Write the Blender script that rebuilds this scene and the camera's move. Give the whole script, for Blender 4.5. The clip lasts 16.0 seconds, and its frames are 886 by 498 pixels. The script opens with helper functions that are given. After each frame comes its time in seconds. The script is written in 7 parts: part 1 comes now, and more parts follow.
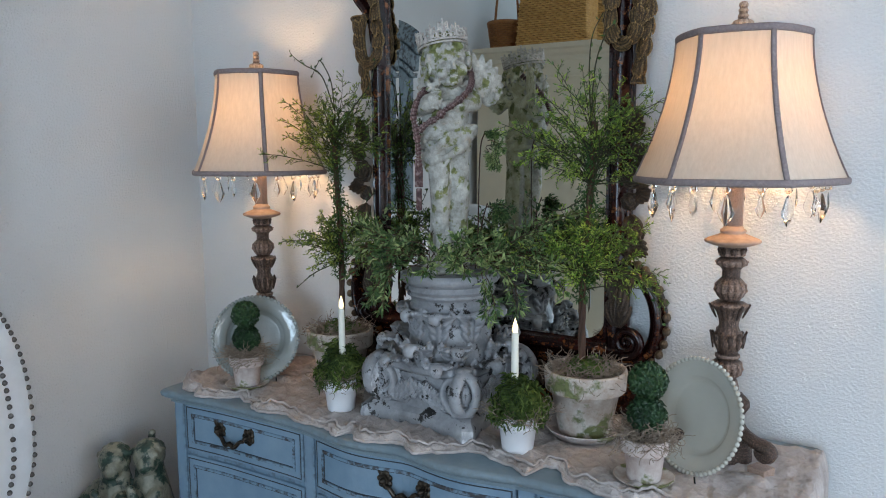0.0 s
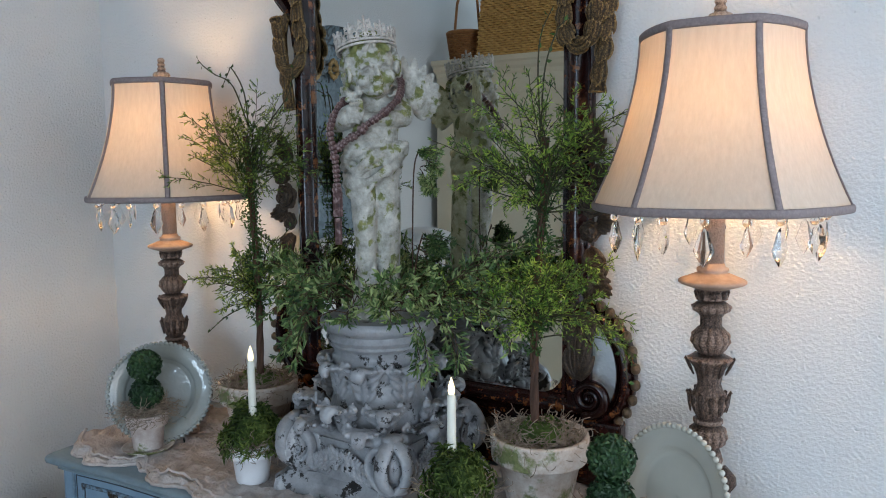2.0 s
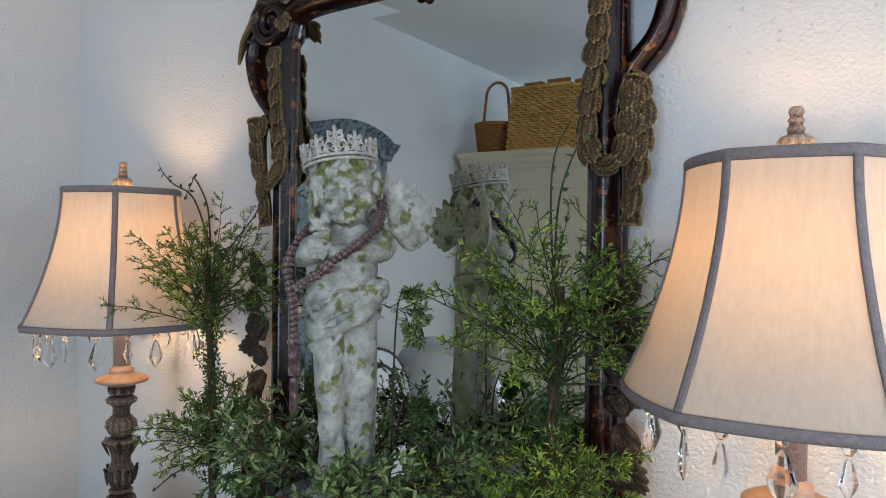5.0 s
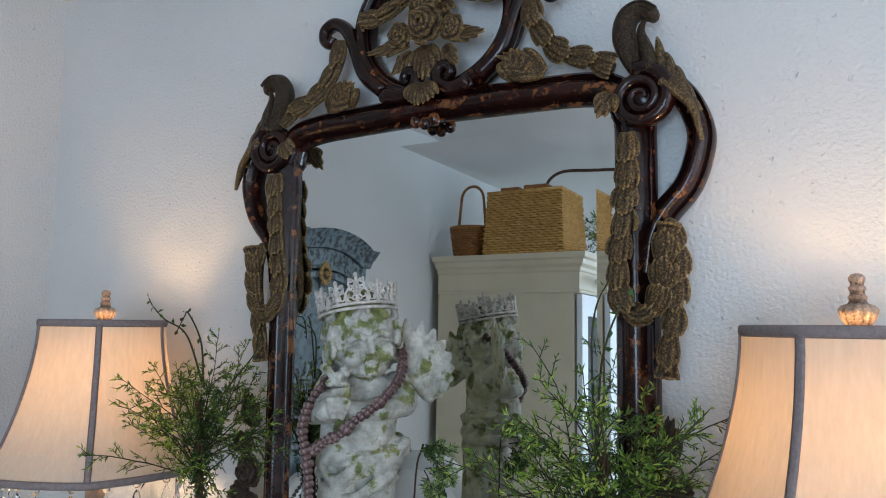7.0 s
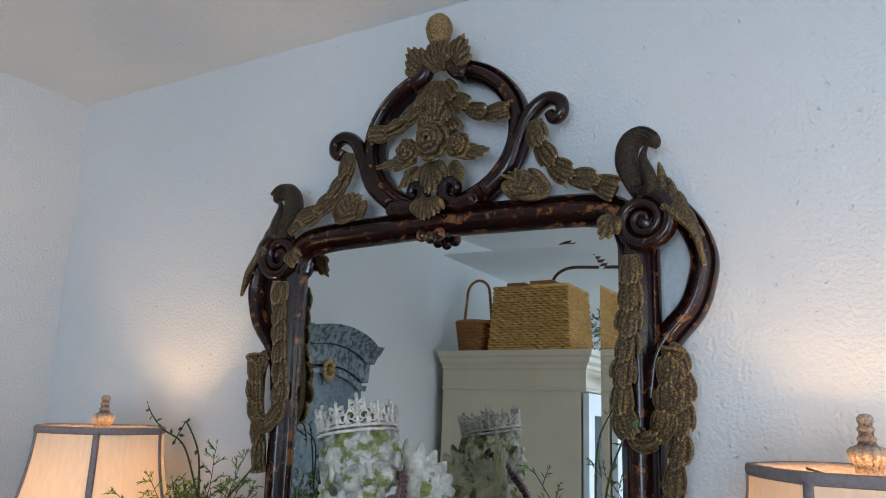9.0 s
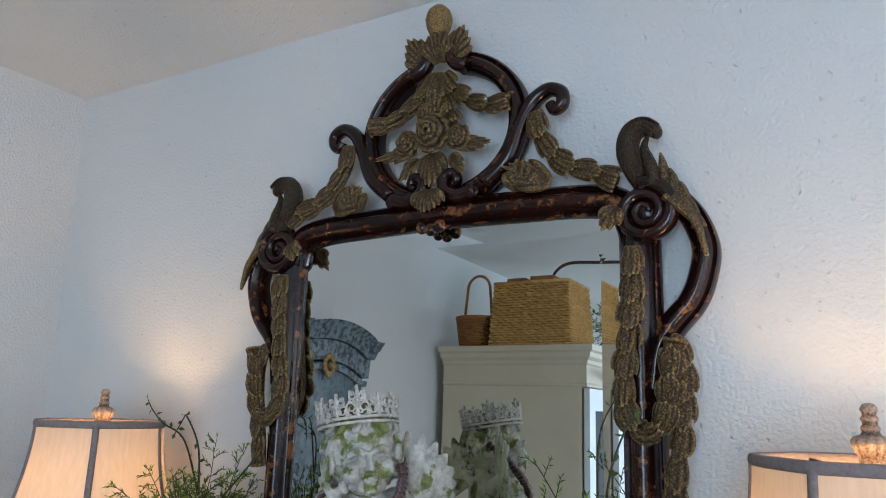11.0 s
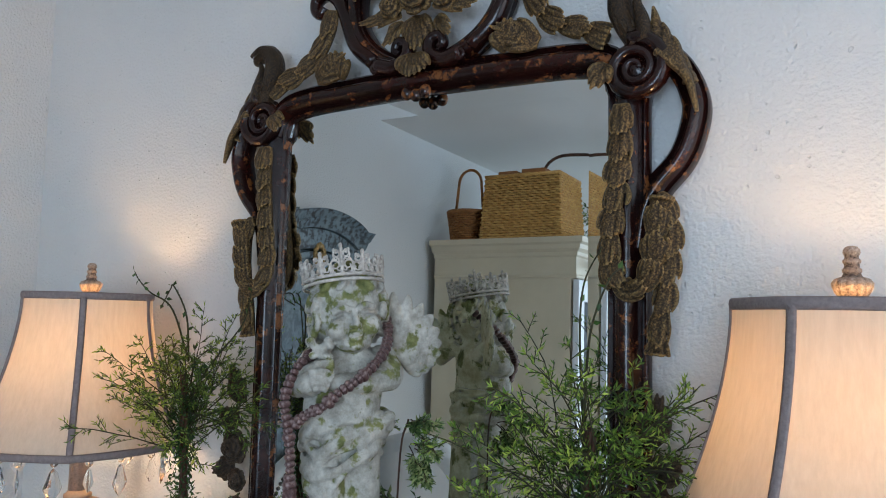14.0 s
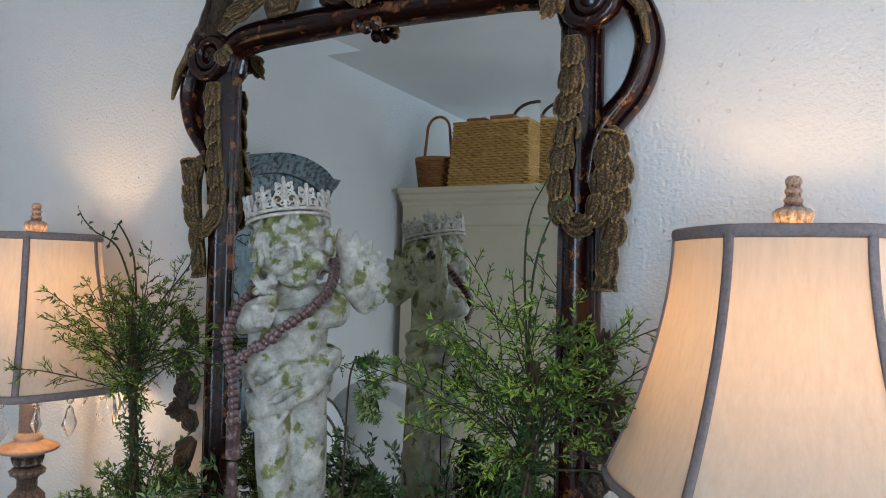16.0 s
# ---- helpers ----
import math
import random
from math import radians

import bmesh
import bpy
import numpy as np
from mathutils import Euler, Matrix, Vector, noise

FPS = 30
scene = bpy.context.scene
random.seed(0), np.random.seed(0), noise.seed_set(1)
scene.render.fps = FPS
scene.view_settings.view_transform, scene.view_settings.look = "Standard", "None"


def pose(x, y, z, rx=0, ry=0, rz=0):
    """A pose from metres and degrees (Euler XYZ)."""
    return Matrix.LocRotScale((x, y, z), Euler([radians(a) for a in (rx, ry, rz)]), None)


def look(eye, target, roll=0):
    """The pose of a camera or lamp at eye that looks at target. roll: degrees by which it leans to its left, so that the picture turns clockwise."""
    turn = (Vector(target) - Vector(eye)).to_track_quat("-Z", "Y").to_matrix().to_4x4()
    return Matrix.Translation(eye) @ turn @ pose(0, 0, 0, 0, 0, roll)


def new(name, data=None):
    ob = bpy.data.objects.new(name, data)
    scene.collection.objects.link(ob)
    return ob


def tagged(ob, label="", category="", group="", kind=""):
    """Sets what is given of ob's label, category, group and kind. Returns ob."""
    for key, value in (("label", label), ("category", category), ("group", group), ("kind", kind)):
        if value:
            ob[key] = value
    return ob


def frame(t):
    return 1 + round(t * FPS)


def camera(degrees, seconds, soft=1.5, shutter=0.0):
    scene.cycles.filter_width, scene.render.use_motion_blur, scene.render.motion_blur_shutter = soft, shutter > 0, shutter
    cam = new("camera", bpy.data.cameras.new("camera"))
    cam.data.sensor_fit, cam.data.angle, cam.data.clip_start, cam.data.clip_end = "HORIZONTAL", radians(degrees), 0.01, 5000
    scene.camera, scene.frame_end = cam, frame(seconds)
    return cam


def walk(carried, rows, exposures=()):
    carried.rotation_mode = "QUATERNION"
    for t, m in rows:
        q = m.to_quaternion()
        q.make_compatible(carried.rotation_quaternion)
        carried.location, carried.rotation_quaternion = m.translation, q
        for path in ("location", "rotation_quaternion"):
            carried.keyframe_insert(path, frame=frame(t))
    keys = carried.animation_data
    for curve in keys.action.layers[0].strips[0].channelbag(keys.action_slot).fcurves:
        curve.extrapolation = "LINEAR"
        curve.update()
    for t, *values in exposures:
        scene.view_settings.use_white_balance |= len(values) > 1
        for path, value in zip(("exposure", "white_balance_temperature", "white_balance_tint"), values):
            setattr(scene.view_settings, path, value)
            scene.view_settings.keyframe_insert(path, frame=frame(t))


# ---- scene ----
cam = camera(61.6, 16.0, soft=1.0)
PATH = [
    (0, (0.912, -1.556, 1.483), (-0.127, 0.132, 1.217), -0.3),
    (0.5, (0.927, -1.502, 1.483), (-0.118, 0.184, 1.226), -0.3),
    (1, (0.95, -1.46, 1.481), (-0.084, 0.233, 1.23), -0.4),
    (1.5, (0.928, -1.394, 1.487), (-0.084, 0.314, 1.247), -0.5),
    (2, (0.858, -1.295, 1.491), (-0.133, 0.428, 1.268), -0.6),
    (2.5, (0.818, -1.217, 1.496), (-0.183, 0.503, 1.297), -0.3),
    (3, (0.823, -1.108, 1.522), (-0.209, 0.595, 1.34), -0.1),
    (3.5, (0.822, -1.03, 1.545), (-0.245, 0.654, 1.383), 0.2),
    (4, (0.798, -1.015, 1.565), (-0.294, 0.654, 1.424), 0.1),
    (4.2, (0.797, -1.012, 1.567), (-0.307, 0.651, 1.447), 0.1),
    (6.3, (0.698, -1.012, 1.644), (-0.317, 0.706, 1.778), 0.5),
    (6.5, (0.683, -1.018, 1.653), (-0.318, 0.708, 1.803), 0.4),
    (7, (0.669, -1.017, 1.674), (-0.311, 0.715, 1.879), 0.6),
    (7.5, (0.671, -1.02, 1.686), (-0.292, 0.713, 1.953), 0.9),
    (8, (0.665, -1.026, 1.695), (-0.293, 0.7, 2.019), 1.1),
    (8.5, (0.667, -1.029, 1.71), (-0.295, 0.683, 2.085), 1.3),
    (9, (0.677, -1.023, 1.722), (-0.306, 0.666, 2.144), 1.7),
    (9.2, (0.668, -1.039, 1.726), (-0.293, 0.66, 2.162), 1.6),
    (11.3, (0.675, -1.011, 1.709), (-0.315, 0.68, 2.112), 1.6),
    (11.5, (0.676, -1.007, 1.702), (-0.316, 0.686, 2.09), 1.6),
    (12, (0.678, -1.003, 1.692), (-0.312, 0.7, 2.037), 1.5),
    (12.5, (0.681, -1.005, 1.686), (-0.308, 0.707, 1.988), 1.4),
    (13, (0.682, -1.004, 1.68), (-0.303, 0.717, 1.939), 1.4),
    (13.5, (0.679, -0.999, 1.668), (-0.306, 0.728, 1.886), 1.4),
    (14, (0.673, -0.99, 1.655), (-0.309, 0.743, 1.83), 1.3),
    (14.5, (0.673, -0.982, 1.649), (-0.303, 0.759, 1.783), 1.3),
    (15, (0.679, -0.972, 1.645), (-0.286, 0.777, 1.743), 1.3),
    (15.5, (0.688, -0.965, 1.641), (-0.257, 0.796, 1.713), 1.2),
    (16, (0.698, -0.957, 1.634), (-0.232, 0.814, 1.686), 1.2),
]
walk(cam, [(t, look(eye, target, roll)) for t, eye, target, roll in PATH])

# ---- world and lights ----
world = bpy.data.worlds.new("world")
scene.world = world
world.use_nodes = True
wn = world.node_tree.nodes
sky = wn.new("ShaderNodeTexSky")
sky.sky_type, sky.sun_disc = "NISHITA", False
sky.sun_elevation, sky.sun_rotation = radians(38), radians(120)
wn["Background"].inputs["Strength"].default_value = 0.12
world.node_tree.links.new(sky.outputs["Color"], wn["Background"].inputs["Color"])

WEST, EAST, SOUTH, CEIL = -0.92, 2.7, -4.4, 2.414
SY = -0.222


def area(name, m, sx, sy, watts, colour):
    d = bpy.data.lights.new(name, "AREA")
    d.shape, d.size, d.size_y, d.energy, d.color = "RECTANGLE", sx, sy, watts, colour
    ob = new(name, d)
    ob.matrix_world = m
    return ob


def bulb_light(name, p, watts, colour, radius=0.03):
    d = bpy.data.lights.new(name, "POINT")
    d.energy, d.color, d.shadow_soft_size = watts, colour, radius
    ob = new(name, d)
    ob.location = p
    return ob


area("window_daylight_east", look((EAST + 0.05, -1.55, 1.4), (0, -1.55, 1.25)), 2.6, 1.5, 23, (0.66, 0.79, 1.0))
area("window_daylight_south", look((1.3, SOUTH - 0.05, 1.4), (1.3, 0, 2.3)), 1.5, 1.5, 70, (0.56, 0.765, 1.0))
# added fill with no known window: brightens north-facing surfaces and the mirrored room
area("fill_light_north", look((2.15, 0.06, 1.45), (1.75, -2.0, 1.30)), 0.8, 1.4, 36, (0.60, 0.775, 1.0))

# ---- materials ----


def nodes_of(name):
    m = bpy.data.materials.new(name)
    m.use_nodes = True
    return m, m.node_tree.nodes, m.node_tree.links, m.node_tree.nodes["Principled BSDF"]


def coords(n, l, scale=(1, 1, 1)):
    tc = n.new("ShaderNodeTexCoord")
    mp = n.new("ShaderNodeMapping")
    mp.inputs["Scale"].default_value = scale
    l.new(tc.outputs["Object"], mp.inputs["Vector"])
    return mp.outputs["Vector"]


def noise_tex(n, l, vec, scale, detail=4, rough=0.55):
    t = n.new("ShaderNodeTexNoise")
    t.inputs["Scale"].default_value, t.inputs["Detail"].default_value, t.inputs["Roughness"].default_value = scale, detail, rough
    l.new(vec, t.inputs["Vector"])
    return t.outputs["Fac"]


def ramp(n, l, fac, stops):
    r = n.new("ShaderNodeValToRGB")
    e = r.color_ramp.elements
    while len(e) < len(stops):
        e.new(0.5)
    for el, (p, c) in zip(e, stops):
        el.position, el.color = p, (*c, 1)
    l.new(fac, r.inputs["Fac"])
    return r.outputs["Color"]


def mixc(n, l, fac, a, b):
    m = n.new("ShaderNodeMix")
    m.data_type = "RGBA"
    l.new(fac, m.inputs["Factor"])
    for s, v in ((6, a), (7, b)):
        if isinstance(v, tuple):
            m.inputs[s].default_value = (*v, 1)
        else:
            l.new(v, m.inputs[s])
    return m.outputs[2]


def bump(n, l, bsdf, height, strength, distance):
    b = n.new("ShaderNodeBump")
    b.inputs["Strength"].default_value, b.inputs["Distance"].default_value = strength, distance
    l.new(height, b.inputs["Height"])
    l.new(b.outputs["Normal"], bsdf.inputs["Normal"])


def rough_mat(name, stops, scale=20, rough=0.6, metal=0.0, bscale=120, bstr=0.4, bdist=0.002, stretch=(1, 1, 1), detail=5, spec=0.5):
    """Noise-coloured surface with fine relief."""
    m, n, l, b = nodes_of(name)
    v = coords(n, l, stretch)
    l.new(ramp(n, l, noise_tex(n, l, v, scale, detail, 0.62), stops), b.inputs["Base Color"])
    b.inputs["Roughness"].default_value, b.inputs["Metallic"].default_value = rough, metal
    b.inputs["Specular IOR Level"].default_value = spec
    bump(n, l, b, noise_tex(n, l, v, bscale, 3), bstr, bdist)
    return m


def wall_mat(name, c1, c2):
    m, n, l, b = nodes_of(name)
    v = coords(n, l)
    l.new(ramp(n, l, noise_tex(n, l, v, 1.6, 3), ((0.3, c1), (0.7, c2))), b.inputs["Base Color"])
    b.inputs["Roughness"].default_value = 0.55
    h1 = noise_tex(n, l, v, 88, 1, 0.4)
    blob = ramp(n, l, h1, ((0.72, (0, 0, 0)), (0.77, (1, 1, 1))))
    h2 = noise_tex(n, l, v, 175, 3, 0.5)
    mx = n.new("ShaderNodeMath")
    mx.operation = "MULTIPLY_ADD"
    l.new(blob, mx.inputs[0])
    mx.inputs[1].default_value = -0.65
    l.new(h2, mx.inputs[2])
    bump(n, l, b, mx.outputs[0], 1.0, 0.0031)
    return m


M = {}
M["wall"] = wall_mat("textured_wall_paint", (0.66, 0.665, 0.66), (0.72, 0.72, 0.71))
M["ceiling"] = wall_mat("ceiling_paint", (0.74, 0.73, 0.71), (0.80, 0.79, 0.77))
M["floor"] = rough_mat("oak_floor", ((0.3, (0.16, 0.09, 0.05)), (0.7, (0.26, 0.16, 0.09))), 6, 0.45, stretch=(1, 9, 1))
M["white_trim"] = rough_mat("white_trim_paint", ((0.3, (0.72, 0.72, 0.70)), (0.7, (0.8, 0.8, 0.78))), 8, 0.4, bstr=0.1)


def worn_paint(name, base, base2, worn, wear=0.66, rough=0.5, rubbed=None):
    m, n, l, b = nodes_of(name)
    v = coords(n, l)
    body = ramp(n, l, noise_tex(n, l, v, 9, 6, 0.7), ((0.3, base), (0.7, base2)))
    w = ramp(n, l, noise_tex(n, l, v, 26, 6, 0.7), ((wear, (0, 0, 0)), (wear + 0.03, (1, 1, 1))))
    geo = n.new("ShaderNodeNewGeometry")
    pt = ramp(n, l, geo.outputs["Pointiness"], ((0.565, (0, 0, 0)), (0.63, (1, 1, 1))) if rubbed else ((0.54, (0, 0, 0)), (0.62, (1, 1, 1))))
    edge = n.new("ShaderNodeMath")
    edge.operation = "MULTIPLY"
    l.new(pt, edge.inputs[0])
    l.new(ramp(n, l, noise_tex(n, l, v, 60, 4), ((0.45, (0, 0, 0)), (0.6, (1, 1, 1)))), edge.inputs[1])
    if rubbed:
        l.new(mixc(n, l, w, mixc(n, l, edge.outputs[0], body, rubbed), worn), b.inputs["Base Color"])
    else:
        mx = n.new("ShaderNodeMath")
        mx.operation = "MAXIMUM"
        l.new(w, mx.inputs[0])
        l.new(edge.outputs[0], mx.inputs[1])
        l.new(mixc(n, l, mx.outputs[0], body, worn), b.inputs["Base Color"])
    b.inputs["Roughness"].default_value = rough
    bump(n, l, b, noise_tex(n, l, v, 150, 3), 0.25, 0.0015)
    return m


M["blue_paint"] = worn_paint("chalky_blue_paint", (0.150, 0.240, 0.325), (0.220, 0.315, 0.395), (0.045, 0.04, 0.04), 0.72, 0.42)
M["top_paint"] = worn_paint("grey_green_top_paint", (0.135, 0.185, 0.215), (0.205, 0.265, 0.295), (0.10, 0.09, 0.07), 0.74, 0.38)
M["dark_groove"] = rough_mat("dark_wax_groove", ((0.3, (0.02, 0.025, 0.03)), (0.7, (0.05, 0.06, 0.07))), 30, 0.6)
M["bronze"] = rough_mat("dark_bronze", ((0.3, (0.025, 0.02, 0.016)), (0.7, (0.10, 0.08, 0.06))), 60, 0.35, 0.9, bstr=0.3)


def mahogany():
    m, n, l, b = nodes_of("distressed_mahogany")
    v = coords(n, l, (1, 1, 1))
    wood = ramp(n, l, noise_tex(n, l, v, 14, 6, 0.65), ((0.35, (0.007, 0.0025, 0.0025)), (0.55, (0.020, 0.005, 0.004)), (0.72, (0.052, 0.012, 0.007))))
    geo = n.new("ShaderNodeNewGeometry")
    chips = n.new("ShaderNodeMath")
    chips.operation = "MULTIPLY_ADD"
    l.new(ramp(n, l, geo.outputs["Pointiness"], ((0.49, (0, 0, 0)), (0.56, (1, 1, 1)))), chips.inputs[0])
    chips.inputs[1].default_value = 0.085
    l.new(noise_tex(n, l, v, 46, 8, 0.74), chips.inputs[2])
    rub = ramp(n, l, chips.outputs[0], ((0.615, (0, 0, 0)), (0.665, (1, 1, 1))))
    l.new(mixc(n, l, rub, wood, (0.20, 0.070, 0.022)), b.inputs["Base Color"])
    b.inputs["Roughness"].default_value = 0.20
    b.inputs["Specular IOR Level"].default_value = 0.42
    bump(n, l, b, noise_tex(n, l, v, 70, 4), 0.2, 0.002)
    return m


M["mahogany"] = mahogany()


def carved_gold(name, lo, mid, hi, bscale=230):
    m, n, l, b = nodes_of(name)
    v = coords(n, l)
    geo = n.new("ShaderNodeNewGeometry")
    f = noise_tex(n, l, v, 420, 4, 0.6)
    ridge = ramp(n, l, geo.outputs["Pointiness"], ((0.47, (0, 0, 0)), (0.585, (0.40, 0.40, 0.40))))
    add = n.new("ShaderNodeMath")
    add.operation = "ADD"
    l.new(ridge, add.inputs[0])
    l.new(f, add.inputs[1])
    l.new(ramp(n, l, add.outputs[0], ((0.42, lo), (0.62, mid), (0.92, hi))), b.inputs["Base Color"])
    b.inputs["Roughness"].default_value, b.inputs["Metallic"].default_value = 0.42, 0.25
    bump(n, l, b, noise_tex(n, l, v, bscale, 4, 0.7), 0.8, 0.004)
    return m


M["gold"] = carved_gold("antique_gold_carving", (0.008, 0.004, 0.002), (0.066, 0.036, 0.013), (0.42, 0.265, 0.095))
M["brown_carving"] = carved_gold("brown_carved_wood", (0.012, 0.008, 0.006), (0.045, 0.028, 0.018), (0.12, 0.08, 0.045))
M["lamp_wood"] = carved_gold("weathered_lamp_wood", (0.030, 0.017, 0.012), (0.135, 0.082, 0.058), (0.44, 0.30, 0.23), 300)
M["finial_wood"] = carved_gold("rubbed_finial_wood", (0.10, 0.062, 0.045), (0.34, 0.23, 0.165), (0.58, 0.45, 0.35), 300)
M["lamp_pink"] = rough_mat("rubbed_terracotta_wood", ((0.3, (0.33, 0.20, 0.135)), (0.7, (0.55, 0.38, 0.27))), 40, 0.6)


def mirror_mat():
    m, n, l, b = nodes_of("silvered_glass")
    b.inputs["Base Color"].default_value = (0.755, 0.765, 0.735, 1)
    b.inputs["Metallic"].default_value, b.inputs["Roughness"].default_value = 1.0, 0.008
    return m


M["mirror"] = mirror_mat()


def shade_mat():
    m, n, l, b = nodes_of("silk_shade")
    v = coords(n, l, (1, 1, 0.12))
    weave = noise_tex(n, l, v, 170, 4, 0.7)
    col = ramp(n, l, weave, ((0.3, (0.50, 0.435, 0.355)), (0.7, (0.58, 0.51, 0.425))))
    l.new(col, b.inputs["Base Color"])
    b.inputs["Roughness"].default_value = 0.65
    tr = n.new("ShaderNodeBsdfTranslucent")
    l.new(ramp(n, l, weave, ((0.3, (0.84, 0.62, 0.41)), (0.7, (0.91, 0.70, 0.49)))), tr.inputs["Color"])
    mx = n.new("ShaderNodeMixShader")
    mx.inputs["Fac"].default_value = 0.106
    l.new(b.outputs["BSDF"], mx.inputs[1])
    l.new(tr.outputs["BSDF"], mx.inputs[2])
    l.new(mx.outputs["Shader"], n["Material Output"].inputs["Surface"])
    bump(n, l, b, weave, 0.2, 0.001)
    return m


M["shade"] = shade_mat()
M["trim_grey"] = rough_mat("grey_braid", ((0.3, (0.20, 0.155, 0.15)), (0.7, (0.29, 0.23, 0.22))), 200, 0.8, bscale=500, bstr=0.6)


def glow(name, colour, strength):
    m, n, l, b = nodes_of(name)
    b.inputs["Base Color"].default_value = (*colour, 1)
    b.inputs["Emission Color"].default_value = (*colour, 1)
    b.inputs["Emission Strength"].default_value = strength
    return m


M["bulb"] = glow("lit_bulb", (1.0, 0.72, 0.42), 12)
M["flame"] = glow("candle_flame_tip", (1.0, 0.82, 0.50), 1.6)


def glass_mat():
    m, n, l, b = nodes_of("crystal_glass")
    b.inputs["Base Color"].default_value = (0.97, 0.97, 0.97, 1)
    b.inputs["Transmission Weight"].default_value, b.inputs["Roughness"].default_value, b.inputs["IOR"].default_value = 1.0, 0.01, 1.36
    return m


M["crystal"] = glass_mat()


def mossy(name, stone_a, stone_b, moss_a, moss_b, cut=0.56, mscale=17, rough=0.75, bs=0.5, crest=None, sscale=24, olive=None):
    m, n, l, b = nodes_of(name)
    v = coords(n, l)
    stone = ramp(n, l, noise_tex(n, l, v, sscale, 6, 0.7), ((0.32, stone_a), (0.68, stone_b)))
    moss = ramp(n, l, noise_tex(n, l, v, 70, 4, 0.7), ((0.35, moss_a), (0.65, moss_b)))
    field = noise_tex(n, l, v, mscale, 5, 0.6)
    if crest:
        xyz = n.new("ShaderNodeSeparateXYZ")
        l.new(v, xyz.inputs[0])
        mr = n.new("ShaderNodeMapRange")
        for k, val in ((1, crest[0]), (2, crest[1]), (3, 0.0), (4, crest[2])):
            mr.inputs[k].default_value = val
        l.new(xyz.outputs["Z"], mr.inputs[0])
        ad = n.new("ShaderNodeMath")
        l.new(mr.outputs[0], ad.inputs[0])
        l.new(field, ad.inputs[1])
        field = ad.outputs[0]
    mask = ramp(n, l, field, ((cut - 0.01, (0, 0, 0)), (cut + 0.055, (1, 1, 1))))
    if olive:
        # back-facing surfaces: olive-brown stone, lightened to stand in for light off the mirror
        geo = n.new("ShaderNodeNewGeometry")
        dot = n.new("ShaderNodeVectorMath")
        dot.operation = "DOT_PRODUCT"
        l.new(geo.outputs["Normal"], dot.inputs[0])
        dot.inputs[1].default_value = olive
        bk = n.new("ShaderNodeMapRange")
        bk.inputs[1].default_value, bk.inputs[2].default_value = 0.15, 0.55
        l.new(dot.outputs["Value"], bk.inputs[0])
        lit_olive = ramp(n, l, noise_tex(n, l, v, 30, 6, 0.7), ((0.34, (0.38, 0.34, 0.18)), (0.62, (0.68, 0.65, 0.47))))
        stone = mixc(n, l, bk.outputs[0], stone, lit_olive)
    l.new(mixc(n, l, mask, stone, moss), b.inputs["Base Color"])
    b.inputs["Roughness"].default_value = rough
    bump(n, l, b, noise_tex(n, l, v, 110, 5, 0.65), bs, 0.004)
    return m


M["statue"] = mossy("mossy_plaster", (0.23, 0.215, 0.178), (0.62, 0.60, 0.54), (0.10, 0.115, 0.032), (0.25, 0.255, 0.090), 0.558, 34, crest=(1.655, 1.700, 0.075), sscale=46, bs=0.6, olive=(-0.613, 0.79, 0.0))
M["green_statue"] = mossy("verdigris_plaster", (0.12, 0.12, 0.085), (0.34, 0.33, 0.25), (0.012, 0.030, 0.022), (0.045, 0.085, 0.060), 0.50, 26, 0.35)
M["capital"] = worn_paint("chippy_grey_paint", (0.13, 0.13, 0.135), (0.44, 0.44, 0.45), (0.020, 0.018, 0.017), 0.575, 0.45, (0.70, 0.70, 0.70))
M["terracotta"] = mossy("whitewashed_terracotta", (0.42, 0.29, 0.21), (0.76, 0.72, 0.66), (0.11, 0.13, 0.045), (0.22, 0.23, 0.09), 0.545, 17, 0.8, 0.25)
M["pink_clay"] = mossy("pink_washed_clay", (0.44, 0.31, 0.26), (0.74, 0.68, 0.64), (0.17, 0.18, 0.08), (0.28, 0.27, 0.14), 0.60, 22, 0.8, 0.3)
M["white_pot"] = rough_mat("white_painted_clay", ((0.3, (0.76, 0.76, 0.78)), (0.7, (0.84, 0.84, 0.85))), 25, 0.6, bstr=0.12)
M["candle"] = rough_mat("ivory_wax", ((0.3, (0.70, 0.68, 0.58)), (0.7, (0.78, 0.76, 0.66))), 10, 0.5, bstr=0.05)
M["lace"] = rough_mat("whitewashed_metal_lace", ((0.3, (0.30, 0.265, 0.23)), (0.7, (0.68, 0.63, 0.57))), 110, 0.6, bstr=0.3)
M["beads"] = rough_mat("purple_brown_beads", ((0.3, (0.028, 0.012, 0.012)), (0.5, (0.095, 0.043, 0.040)), (0.72, (0.40, 0.31, 0.29))), 95, 0.55, bstr=0.4)
M["cloth"] = rough_mat("taupe_gauze", ((0.3, (0.33, 0.285, 0.26)), (0.7, (0.56, 0.50, 0.465))), 16, 0.95, bscale=48, bstr=1.0, bdist=0.011)
M["fringe"] = rough_mat("grey_fringe", ((0.3, (0.20, 0.19, 0.18)), (0.7, (0.34, 0.31, 0.28))), 60, 0.95)
M["plate_grey"] = rough_mat("grey_green_glaze", ((0.3, (0.44, 0.42, 0.355)), (0.7, (0.52, 0.50, 0.43))), 5, 0.22, bstr=0.05)
M["plate_blue"] = rough_mat("glossy_pale_glaze", ((0.3, (0.28, 0.295, 0.27)), (0.7, (0.38, 0.395, 0.37))), 6, 0.035, bscale=45, bstr=0.5, bdist=0.004, spec=0.9)
